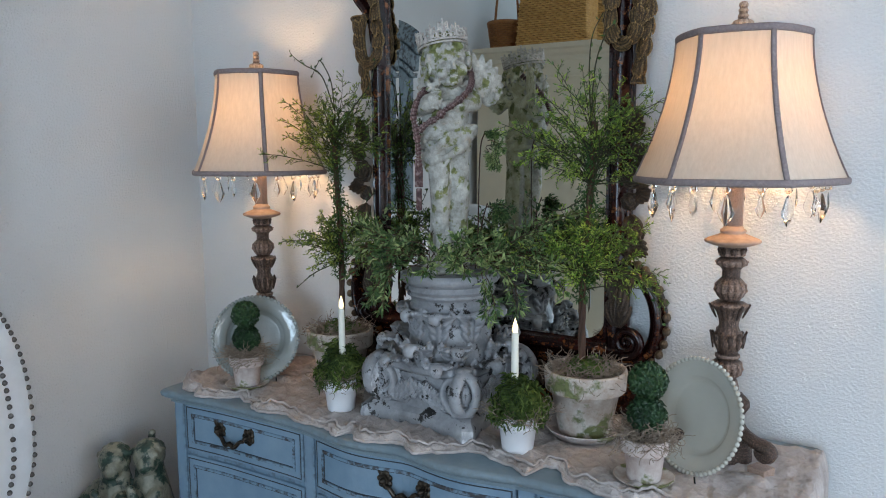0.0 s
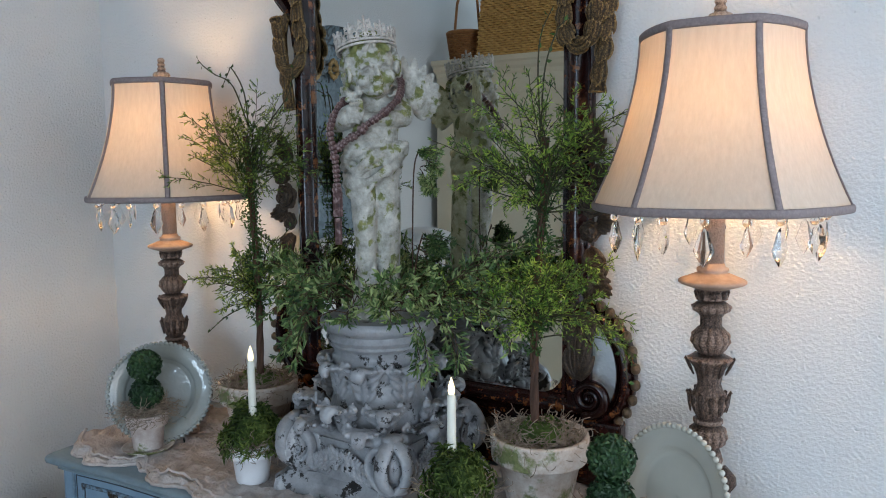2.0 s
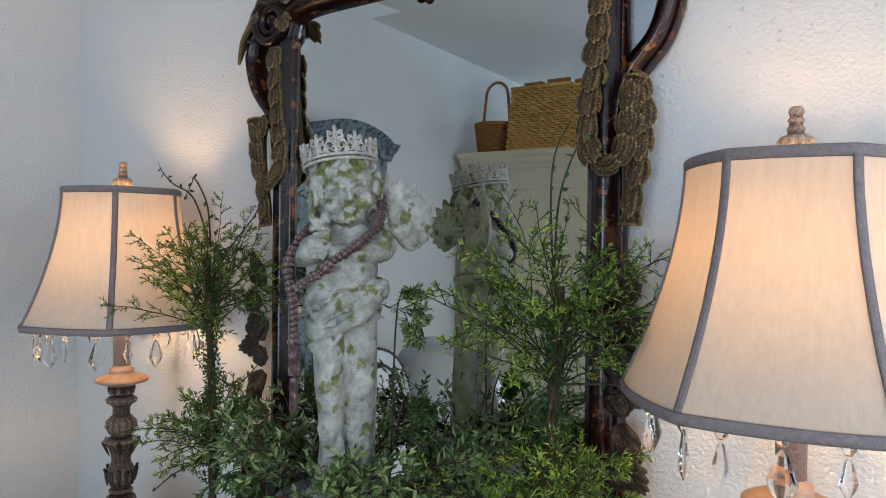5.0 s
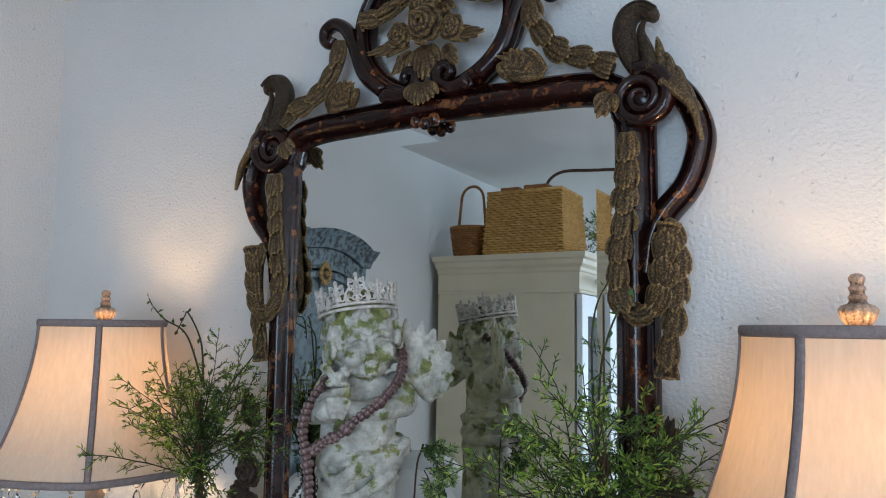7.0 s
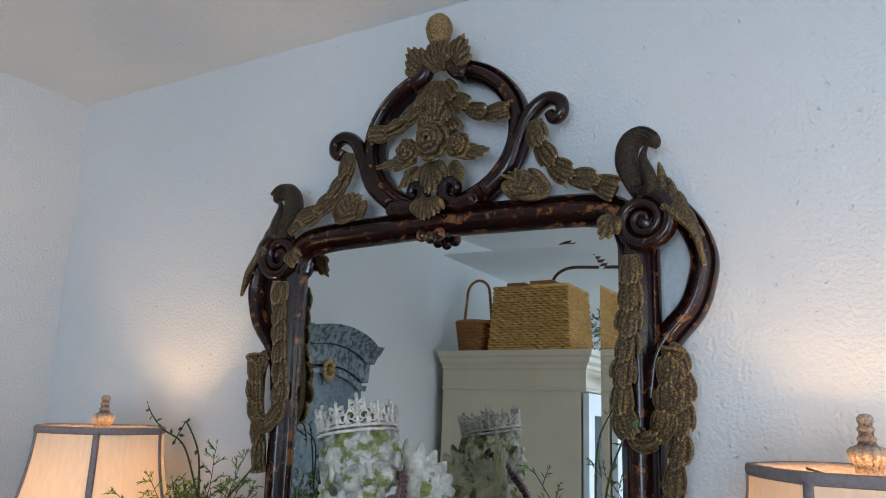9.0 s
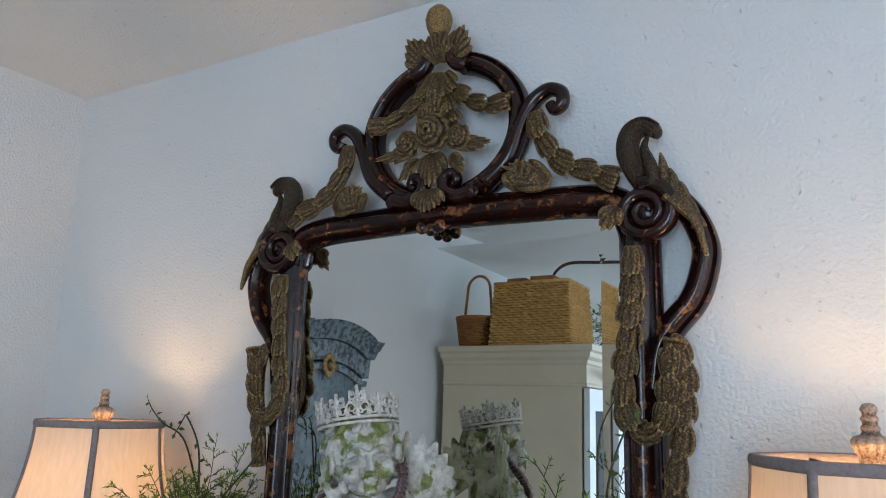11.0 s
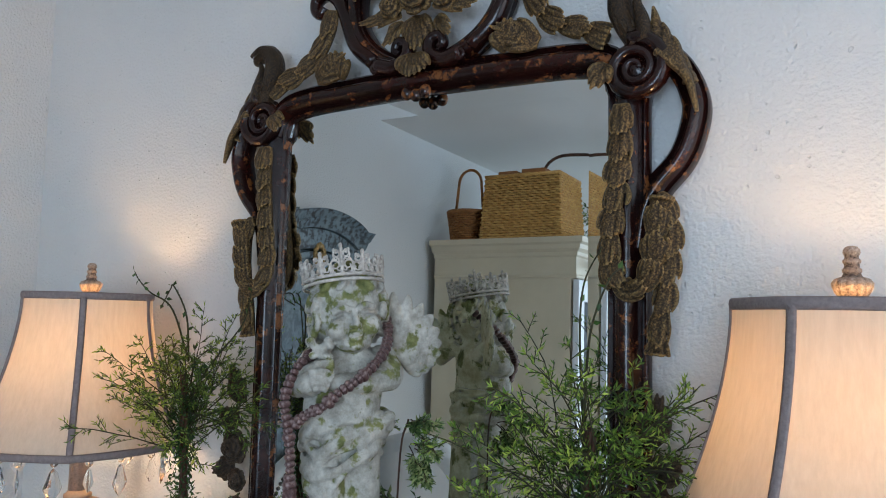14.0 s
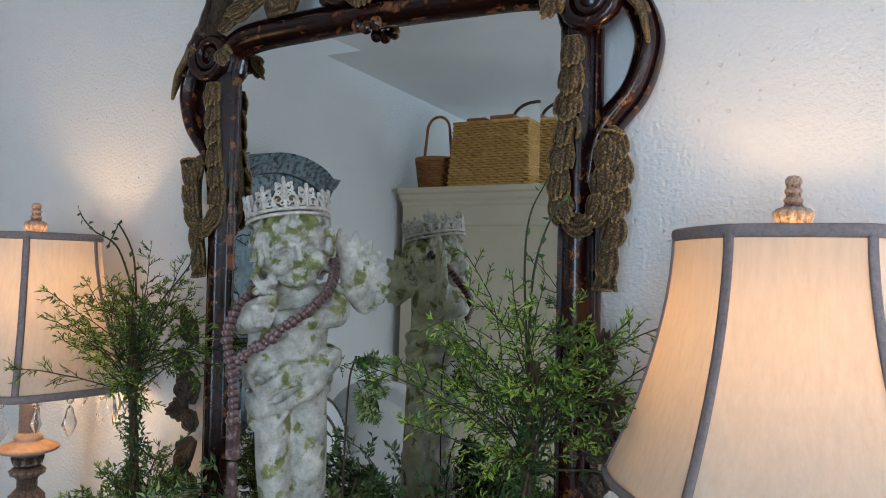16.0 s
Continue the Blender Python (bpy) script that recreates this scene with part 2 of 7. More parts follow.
M["black_wire"] = rough_mat("black_wire", ((0.3, (0.015, 0.014, 0.013)), (0.7, (0.03, 0.028, 0.026))), 60, 0.4, 0.7)
M["twig"] = rough_mat("dark_twig", ((0.3, (0.022, 0.022, 0.008)), (0.7, (0.060, 0.055, 0.020))), 60, 0.8)
M["bark"] = rough_mat("reddish_vine_bark", ((0.3, (0.030, 0.014, 0.009)), (0.7, (0.125, 0.058, 0.032))), 30, 0.8, bscale=150, bstr=0.9, stretch=(1, 1, 0.2))
M["straw"] = rough_mat("dry_brown_moss", ((0.3, (0.16, 0.115, 0.08)), (0.7, (0.38, 0.30, 0.23))), 60, 0.9)


def leaf_mat(name, a, b2, c, rough=0.5):
    m, n, l, b = nodes_of(name)
    geo = n.new("ShaderNodeNewGeometry")
    v = coords(n, l)
    mix = n.new("ShaderNodeMath")
    mix.operation = "MULTIPLY_ADD"
    l.new(geo.outputs["Random Per Island"], mix.inputs[0])
    mix.inputs[1].default_value = 0.45
    l.new(noise_tex(n, l, v, 11, 2), mix.inputs[2])
    col = ramp(n, l, mix.outputs[0], ((0.40, a), (0.72, b2), (1.0, c)))
    l.new(col, b.inputs["Base Color"])
    b.inputs["Roughness"].default_value = rough
    tr = n.new("ShaderNodeBsdfTranslucent")
    l.new(col, tr.inputs["Color"])
    mx = n.new("ShaderNodeMixShader")
    mx.inputs["Fac"].default_value = 0.18
    l.new(b.outputs["BSDF"], mx.inputs[1])
    l.new(tr.outputs["BSDF"], mx.inputs[2])
    l.new(mx.outputs["Shader"], n["Material Output"].inputs["Surface"])
    return m


M["fern"] = leaf_mat("fern_leaf", (0.016, 0.044, 0.007), (0.105, 0.190, 0.024), (0.42, 0.52, 0.080))
M["fern_bright"] = leaf_mat("bright_fern_leaf", (0.022, 0.062, 0.010), (0.145, 0.265, 0.030), (0.50, 0.60, 0.10))
M["garland"] = leaf_mat("garland_leaf", (0.014, 0.038, 0.011), (0.085, 0.160, 0.042), (0.40, 0.47, 0.19))
M["vine"] = leaf_mat("trunk_vine_leaf", (0.010, 0.034, 0.008), (0.030, 0.080, 0.014), (0.075, 0.16, 0.03))
M["boxwood"] = leaf_mat("boxwood_leaf", (0.008, 0.028, 0.010), (0.022, 0.062, 0.020), (0.060, 0.125, 0.040))
M["moss"] = leaf_mat("moss_strand", (0.026, 0.050, 0.010), (0.095, 0.15, 0.026), (0.26, 0.33, 0.075), 0.8)
M["armoire"] = rough_mat("cream_cabinet_paint", ((0.3, (0.58, 0.50, 0.365)), (0.7, (0.65, 0.57, 0.425))), 5, 0.5, bstr=0.08)
M["white_door"] = rough_mat("white_cabinet_paint", ((0.3, (0.66, 0.68, 0.69)), (0.7, (0.74, 0.76, 0.77))), 6, 0.4, bstr=0.08)
# near-black colour that stands in for the shadow inside the armoire
M["inside_shadow"] = rough_mat("shadow_sheet", ((0.3, (0.015, 0.018, 0.02)), (0.7, (0.04, 0.045, 0.05))), 20, 0.7)
M["old_blue"] = worn_paint("worn_slate_blue_paint", (0.12, 0.17, 0.20), (0.22, 0.28, 0.31), (0.03, 0.03, 0.032), 0.60, 0.6)
M["chair_linen"] = rough_mat("white_linen", ((0.3, (0.76, 0.75, 0.73)), (0.7, (0.84, 0.83, 0.81))), 12, 0.85, bscale=600, bstr=0.3)
M["chair_paint"] = rough_mat("white_chair_paint", ((0.3, (0.66, 0.66, 0.65)), (0.7, (0.76, 0.76, 0.75))), 18, 0.45)
M["nail"] = rough_mat("pewter_nailhead", ((0.3, (0.10, 0.09, 0.085)), (0.7, (0.24, 0.22, 0.20))), 90, 0.35, 0.9)


def wicker(name, a, b2):
    m, n, l, b = nodes_of(name)
    v = coords(n, l)
    l.new(ramp(n, l, noise_tex(n, l, v, 45, 5, 0.7), ((0.3, a), (0.7, b2))), b.inputs["Base Color"])
    b.inputs["Roughness"].default_value = 0.6
    bump(n, l, b, noise_tex(n, l, v, 160, 3), 0.4, 0.002)
    return m


M["wicker_tan"] = wicker("tan_wicker", (0.44, 0.21, 0.050), (0.72, 0.42, 0.125))
M["wicker_brown"] = wicker("brown_wicker", (0.22, 0.075, 0.018), (0.40, 0.165, 0.045))
# darker copy of the wicker: shade between strands put into the core colour
M["wicker_shaded"] = wicker("shaded_inner_wicker", (0.16, 0.075, 0.022), (0.27, 0.135, 0.042))

# ---- building helpers ----


class Shape:
    """Collects vertices and faces of one mesh."""

    def __init__(self):
        self.v, self.f, self.n = [], [], 0

    def add(self, verts, faces):
        verts = np.asarray(verts, float)
        self.v.append(verts)
        self.f.extend([tuple(i + self.n for i in f) for f in faces])
        self.n += len(verts)
        return self

    def box(self, a, b):
        (x0, y0, z0), (x1, y1, z1) = a, b
        v = [(x0, y0, z0), (x1, y0, z0), (x1, y1, z0), (x0, y1, z0), (x0, y0, z1), (x1, y0, z1), (x1, y1, z1), (x0, y1, z1)]
        return self.add(v, [(3, 2, 1, 0), (4, 5, 6, 7), (0, 1, 5, 4), (1, 2, 6, 5), (2, 3, 7, 6), (3, 0, 4, 7)])

    def lathe(self, prof, seg=24, at=(0, 0, 0), flute=0, amp=0.0, turn=0.0, caps=True, amps=None):
        """Turned form round z; prof is (radius, height) upwards. flute and amp cut lobes."""
        prof = np.asarray(prof, float)
        a = np.arange(seg) * 2 * np.pi / seg + turn
        lobes = 1 + amp * np.cos(flute * a) if flute else np.ones(seg)
        if amps is not None:
            lobes = 1 + np.asarray(amps)[:, None] * np.abs(np.cos(flute / 2 * a))[None]
        v = np.zeros((len(prof), seg, 3))
        v[:, :, 0] = prof[:, :1] * np.cos(a) * lobes + at[0]
        v[:, :, 1] = prof[:, :1] * np.sin(a) * lobes + at[1]
        v[:, :, 2] = prof[:, 1:] + at[2]
        f = [(i * seg + j, i * seg + (j + 1) % seg, (i + 1) * seg + (j + 1) % seg, (i + 1) * seg + j) for i in range(len(prof) - 1) for j in range(seg)]
        if caps:
            f += [tuple(range(seg))[::-1], tuple((len(prof) - 1) * seg + j for j in range(seg))]
        return self.add(v.reshape(-1, 3), f)

    def tube(self, pts, radii, seg=8, flat=1.0, flat_axis=(0, 1, 0), closed=False):
        """Swept round or flattened bar along points."""
        p = np.asarray(pts, float)
        k = len(p)
        r = np.broadcast_to(np.asarray(radii, float), (k,))
        t = (np.roll(p, -1, 0) - np.roll(p, 1, 0)) if closed else np.gradient(p, axis=0)
        t /= np.linalg.norm(t, axis=1)[:, None] + 1e-12
        ax = np.asarray(flat_axis, float)
        b = ax - t * (t @ ax)[:, None]
        bad = np.linalg.norm(b, axis=1) < 1e-3
        b[bad] = np.cross(t[bad], (1, 0, 0.3))
        b /= np.linalg.norm(b, axis=1)[:, None]
        c = np.cross(t, b)
        a = np.arange(seg) * 2 * np.pi / seg
        v = p[:, None] + r[:, None, None] * (np.cos(a)[None, :, None] * c[:, None] + flat * np.sin(a)[None, :, None] * b[:, None])
        m = k if closed else k - 1
        f = [(i * seg + j, i * seg + (j + 1) % seg, (i + 1) % k * seg + (j + 1) % seg, (i + 1) % k * seg + j) for i in range(m) for j in range(seg)]
        if not closed:
            f += [tuple(range(seg))[::-1], tuple((k - 1) * seg + j for j in range(seg))]
        return self.add(v.reshape(-1, 3), f)

    def blob(self, at, size, rot=None, seg=12, rings=8):
        """Ellipsoid; rot is a 3x3 rotation."""
        th = np.linspace(0, np.pi, rings + 1)[1:-1]
        a = np.arange(seg) * 2 * np.pi / seg
        v = np.array([(np.sin(t) * np.cos(q), np.sin(t) * np.sin(q), np.cos(t)) for t in th for q in a] + [(0, 0, 1), (0, 0, -1)]) * np.asarray(size, float)
        if rot is not None:
            v = v @ np.asarray(rot).T
        k = len(th)
        f = [(i * seg + j, (i + 1) * seg + j, (i + 1) * seg + (j + 1) % seg, i * seg + (j + 1) % seg) for i in range(k - 1) for j in range(seg)]
        f += [(k * seg, j, (j + 1) % seg) for j in range(seg)] + [(k * seg + 1, (k - 1) * seg + (j + 1) % seg, (k - 1) * seg + j) for j in range(seg)]
        return self.add(v + np.asarray(at, float), f)

    def limb(self, a, b, ra, rb, n=7, seg=12):
        """Rounded tapering limb from a to b."""
        a, b = np.asarray(a, float), np.asarray(b, float)
        for s in np.linspace(0, 1, n):
            r = ra + (rb - ra) * s
            self.blob(a + (b - a) * s, (r, r, r), seg=seg)
        return self

    def leaf(self, at, way, normal, length, width, curl=0.15):
        """Pointed leaf with a fold."""
        at, way, normal = (np.asarray(q, float) for q in (at, way, normal))
        side = np.cross(way, normal)
        side /= np.linalg.norm(side) + 1e-9
        up = np.cross(side, way)
        m = at + way * length * 0.45
        v = [at, m + side * width / 2 + up * length * curl * 0.5, at + way * length - up * length * curl, m - side * width / 2 + up * length * curl * 0.5]
        return self.add(v, [(0, 1, 2), (0, 2, 3)])

    def prism(self, outline, z0, z1):
        """Upright prism over an outline in x, y."""
        k = len(outline)
        v = [(x, y, z0) for x, y in outline] + [(x, y, z1) for x, y in outline]
        f = [(i, (i + 1) % k, k + (i + 1) % k, k + i) for i in range(k)] + [tuple(range(k))[::-1], tuple(range(k, 2 * k))]
        return self.add(v, f)

    def mesh(self, name, smooth=True):
        me = bpy.data.meshes.new(name)
        me.from_pydata(np.concatenate(self.v).tolist(), [], self.f)
        me.update()
        if smooth:
            me.shade_smooth()
        return me


def angle_smooth(ob, degrees=40):
    """Smooth faces but keep creases."""
    me = ob.data
    bm = bmesh.new()
    bm.from_mesh(me)
    lim = radians(degrees)
    for e in bm.edges:
        e.smooth = len(e.link_faces) == 2 and e.calc_face_angle(0) < lim
    bm.to_mesh(me)
    bm.free()


def part(name, shape, material, parent, label="", smooth=True, crease=0, bevel=0.0):
    ob = new(name, shape.mesh(name, smooth))
    ob.data.materials.append(M[material])
    ob.parent = parent
    if label:
        ob["label"] = label
    if crease:
        angle_smooth(ob, crease)
    if bevel:
        md = ob.modifiers.new("bevel", "BEVEL")
        md.width, md.segments, md.limit_method = bevel, 2, "ANGLE"
    return ob


def carved(name, shape, material, parent, label="", voxel=0.0015):
    """One carved mass: the shapes are fused into a single skin."""
    ob = part(name, shape, material, parent, label)
    rm = ob.modifiers.new("remesh", "REMESH")
    rm.mode, rm.voxel_size, rm.use_smooth_shade = "VOXEL", voxel, True
    return ob


def thing(name, at, label, category, group="", turn=0.0):
    ob = new(name)
    ob.matrix_world = pose(*at, 0, 0, turn)
    return tagged(ob, label, category, group)


def single(name, shape, material, label, category, group="", at=(0, 0, 0), smooth=True, crease=0, kind=""):
    ob = part(name, shape, material, None, "", smooth, crease)
    ob.location = at
    return tagged(ob, label, category, group, kind)


def curve_pts(ctrl, n=24):
    """Smooth curve through control points (Catmull-Rom)."""
    c = np.asarray(ctrl, float)
    c = np.vstack([2 * c[0] - c[1], c, 2 * c[-1] - c[-2]])
    out = []
    segs = len(c) - 3
    for s in np.linspace(0, segs - 1e-9, n):
        i = int(s)
        t = s - i
        p0, p1, p2, p3 = c[i:i + 4]
        out.append(0.5 * (2 * p1 + (p2 - p0) * t + (2 * p0 - 5 * p1 + 4 * p2 - p3) * t * t + (3 * p1 - p0 - 3 * p2 + p3) * t ** 3))
    return np.array(out)


def unit(v):
    v = np.asarray(v, float)
    return v / (np.linalg.norm(v) + 1e-12)


def frame_to(way):
    """Rotation whose z axis lies along way."""
    z = unit(way)
    x = unit(np.cross((0.13, 1, 0.07), z))
    return np.stack([x, np.cross(z, x), z], 1)


# ---- room ----
def structure(name, shape, material, label, smooth=False):
    ob = part(name, shape, material, None, "", smooth)
    return tagged(ob, label, name.split("_")[0], kind="structure")


structure("floor", Shape().box((WEST - 0.1, SOUTH - 0.1, -0.1), (EAST + 0.1, 0.1, 0)), "floor", "brown oak plank floor")
structure("ceiling", Shape().box((WEST - 0.1, SOUTH - 0.1, CEIL), (EAST + 0.1, 0.1, CEIL + 0.1)), "ceiling", "white textured painted ceiling")

structure("wall_west", Shape().box((WEST - 0.1, SOUTH, 0), (WEST, 0, CEIL)), "wall", "pale textured painted plaster wall")


def pierced(axis, at, thick, lo, hi, o0, o1, z0, z1):
    """Wall across x or y with one window opening."""
    s = Shape()
    for a, b, c, d in ((lo, o0, 0, CEIL), (o1, hi, 0, CEIL), (o0, o1, 0, z0), (o0, o1, z1, CEIL)):
        if axis == "x":
            s.box((at, a, c), (at + thick, b, d))
        else:
            s.box((a, at - thick, c), (b, at, d))
    return s


structure("wall_east", pierced("x", EAST, 0.1, SOUTH, 0, -2.85, -0.25, 0.65, 2.15), "wall", "pale plaster wall with a window opening")
# opening out of view, added only to let the north fill in
structure("wall_north", pierced("y", 0.1, 0.1, WEST - 0.1, EAST + 0.1, 1.75, 2.55, 0.75, 2.15), "wall", "pale textured painted plaster wall with an added unseen opening")
structure("wall_south", pierced("y", SOUTH, 0.1, WEST, EAST, 0.55, 2.05, 0.65, 2.15), "wall", "pale plaster wall with a window opening")
base = Shape()
base.box((WEST, -0.015, 0), (EAST, 0, 0.1))
structure("baseboard", base, "white_trim", "white painted baseboard")

# ---- dresser ----
TOP = 0.905
DX = 0.105
HALF = 0.712


def front_y(x, inset=0.0):
    """Serpentine front line of the dresser: a shallow hollow middle between two swells, ends drawn back."""
    a = abs(x - DX)
    s = min(max((a - 0.50) / 0.20, 0), 1)
    return -0.405 - 0.027 * math.exp(-((a - 0.12) / 0.11) ** 2) - 0.010 * s * s * (3 - 2 * s) + inset


def front_line(x0, x1, n, inset=0.0):
    return [(x, front_y(x, inset)) for x in np.linspace(x0, x1, n)]


def top_outline(grow):
    """Closed outline of the top board; grow pushes the edge out."""
    x0, x1 = DX - HALF + 0.012 - grow * 0.8, DX + HALF - 0.012 + grow * 0.8
    pts = []
    for x in np.linspace(x0 + 0.014, x1 - 0.014, 81):
        pts.append((x, front_y(min(max(x, DX - HALF), DX + HALF)) - grow))
    yc = front_y(DX - HALF) - grow
    right = [(x1 - 0.004, yc + 0.006), (x1, yc + 0.020), (x1, -0.005)]
    left = [(x0, -0.005), (x0, yc + 0.020), (x0 + 0.004, yc + 0.006)]
    return pts + right + left


dresser = thing("dresser", (0, 0, 0), "chalky blue painted serpentine dresser with worn dark edges", "dresser")
s = Shape()
rows = [(-0.012, TOP - 0.052), (-0.004, TOP - 0.046), (-0.004, TOP - 0.036), (0.004, TOP - 0.030), (0.012, TOP - 0.022), (0.014, TOP - 0.012), (0.011, TOP - 0.004), (0.004, TOP)]
loops = [[(x, y, TOP + (z - TOP) * 0.66) for x, y in top_outline(g)] for g, z in rows]
k = len(loops[0])
s.add([p for lp in loops for p in lp], [(i * k + j, i * k + (j + 1) % k, (i + 1) * k + (j + 1) % k, (i + 1) * k + j) for i in range(len(loops) - 1) for j in range(k)] + [tuple(range(k))[::-1], tuple((len(loops) - 1) * k + j for j in range(k))])
part("top", s, "top_paint", dresser, "grey-green painted top with a moulded edge", crease=50)
BODY = 0.022
s = Shape()
out = front_line(DX - HALF + 0.012, DX + HALF - 0.012, 81, BODY + 0.012) + [(DX + HALF - 0.012, -0.012), (DX - HALF + 0.012, -0.012)]
s.prism(out, 0.16, TOP - 0.034)
part("body", s, "blue_paint", dresser, crease=40)


def curved_panel(x0, x1, z0, z1, depth, inset, n=26):
    """Board that follows the bowed front."""
    s = Shape()
    xs = np.linspace(x0, x1, n)
    v = []
    for x in xs:
        y = front_y(x, inset)
        v += [(x, y, z0), (x, y, z1), (x, y - depth, z0), (x, y - depth, z1)]
    f = []
    for i in range(n - 1):
        a, b = 4 * i, 4 * i + 4
        f += [(a + 2, b + 2, b + 3, a + 3), (a + 3, b + 3, b + 1, a + 1), (a, b, b + 2, a + 2), (a + 1, b + 1, b, a)]
    f += [(0, 2, 3, 1), (4 * n - 4, 4 * n - 3, 4 * n - 1, 4 * n - 2)]
    return s.add(v, f)


def strip_frame(x0, x1, z0, z1, w, depth, inset):
    s = Shape()
    for a, b, c, d in ((x0, x1, z1 - w, z1), (x0, x1, z0, z0 + w), (x0, x0 + w, z0 + w, z1 - w), (x1 - w, x1, z0 + w, z1 - w)):
        q = curved_panel(a, b, c, d, depth, inset, 26 if b - a > 0.05 else 3)
        s.add(np.concatenate(q.v), q.f)
    return s


FACE = BODY + 0.011
# posts at the ends and beside the middle section
for px in (DX - HALF + 0.03, DX - 0.262, DX + 0.262, DX + HALF - 0.03):
    part("post", curved_panel(px - 0.016, px + 0.016, 0.16, TOP - 0.035, 0.008, FACE, 5), "blue_paint", dresser, bevel=0.002, smooth=False)


def pull(parent, xc, z):
    """Bail handle with two leafy rosettes."""
    h = Shape()
    xs = np.linspace(-0.045, 0.045, 17)
    line = [(xc + x, front_y(xc + x, FACE) - 0.018 - 0.008 * math.cos(x / 0.045 * 1.5), z - 0.024 * math.cos(x / 0.045 * math.pi / 2) ** 0.7 + 0.004 * math.cos(x / 0.045 * 3 * math.pi)) for x in xs]
    h.tube(line, 0.0038 + 0.0022 * np.cos(xs / 0.045 * math.pi / 2), 8)
    h.blob((xc, line[8][1], line[8][2]), (0.007, 0.006, 0.006))
    for sx in (-1, 1):
        cx = xc + sx * 0.047
        y = front_y(cx, FACE) - 0.009
        h.blob((cx, y - 0.008, z), (0.007, 0.010, 0.007))
        for q in range(7):
            a = q * 2 * math.pi / 7 + 0.4
            h.blob((cx + 0.012 * math.cos(a), y, z + 0.014 * math.sin(a)), (0.008, 0.005, 0.0075), seg=8, rings=6)
        h.blob((cx + sx * 0.012, y, z + 0.017), (0.006, 0.005, 0.008), seg=8, rings=6)
    return carved("handle", h, "bronze", parent, "dark bronze leafy bail handle", 0.0012)


for x0, x1, hx in ((DX - HALF + 0.05, DX - 0.282, (0.43,)), (DX - 0.242, DX + 0.242, (0.5,)), (DX + 0.282, DX + HALF - 0.05, (0.57,))):
    for z0, z1 in ((0.748, 0.866), (0.475, 0.735), (0.20, 0.460)):
        d = part("drawer", curved_panel(x0, x1, z0, z1, 0.010, FACE + 0.002), "blue_paint", dresser, smooth=False, bevel=0.003)
        part("groove", strip_frame(x0 + 0.006, x1 - 0.006, z0 + 0.006, z1 - 0.006, 0.0022, 0.0008, FACE - 0.0082), "dark_groove", d, "dark waxed groove")
        part("beading", strip_frame(x0 + 0.024, x1 - 0.024, z0 + 0.022, z1 - 0.022, 0.006, 0.003, FACE - 0.0080), "blue_paint", d, smooth=False)
        part("groove", strip_frame(x0 + 0.0305, x1 - 0.0305, z0 + 0.0285, z1 - 0.0285, 0.0018, 0.0008, FACE - 0.0082), "dark_groove", d, "dark waxed groove")
        for q in hx:
            pull(d, x0 + (x1 - x0) * q, (z0 + z1) / 2 + 0.012)
for lx in (DX - HALF + 0.05, DX + HALF - 0.05):
    for ly in (-0.38, -0.06):
        part("leg", Shape().lathe([(0.022, 0), (0.026, 0.03), (0.018, 0.06), (0.032, 0.13), (0.034, 0.165)], 16, (lx, ly, 0)), "blue_paint", dresser)

# ---- lamps ----


def shade_ring(r, z, n, turn):
    """Six-sided ring with slightly hollow sides."""
    out = []
    for i in range(n):
        a = 2 * math.pi * i / n
        b = (a % (math.pi / 3)) - math.pi / 6
        rr = r * (math.cos(math.pi / 6) / math.cos(b)) * 0.35 + r * 0.65 * (1 - 0.035 * math.cos(3 * b))
        out.append((rr * math.cos(a + turn), rr * math.sin(a + turn), z))
    return out


def shade_r(s):
    """Radius of the bell shade; s from the bottom (0) to the top (1)."""
    return 0.109 + 0.067 * (1 - s) ** 1.75


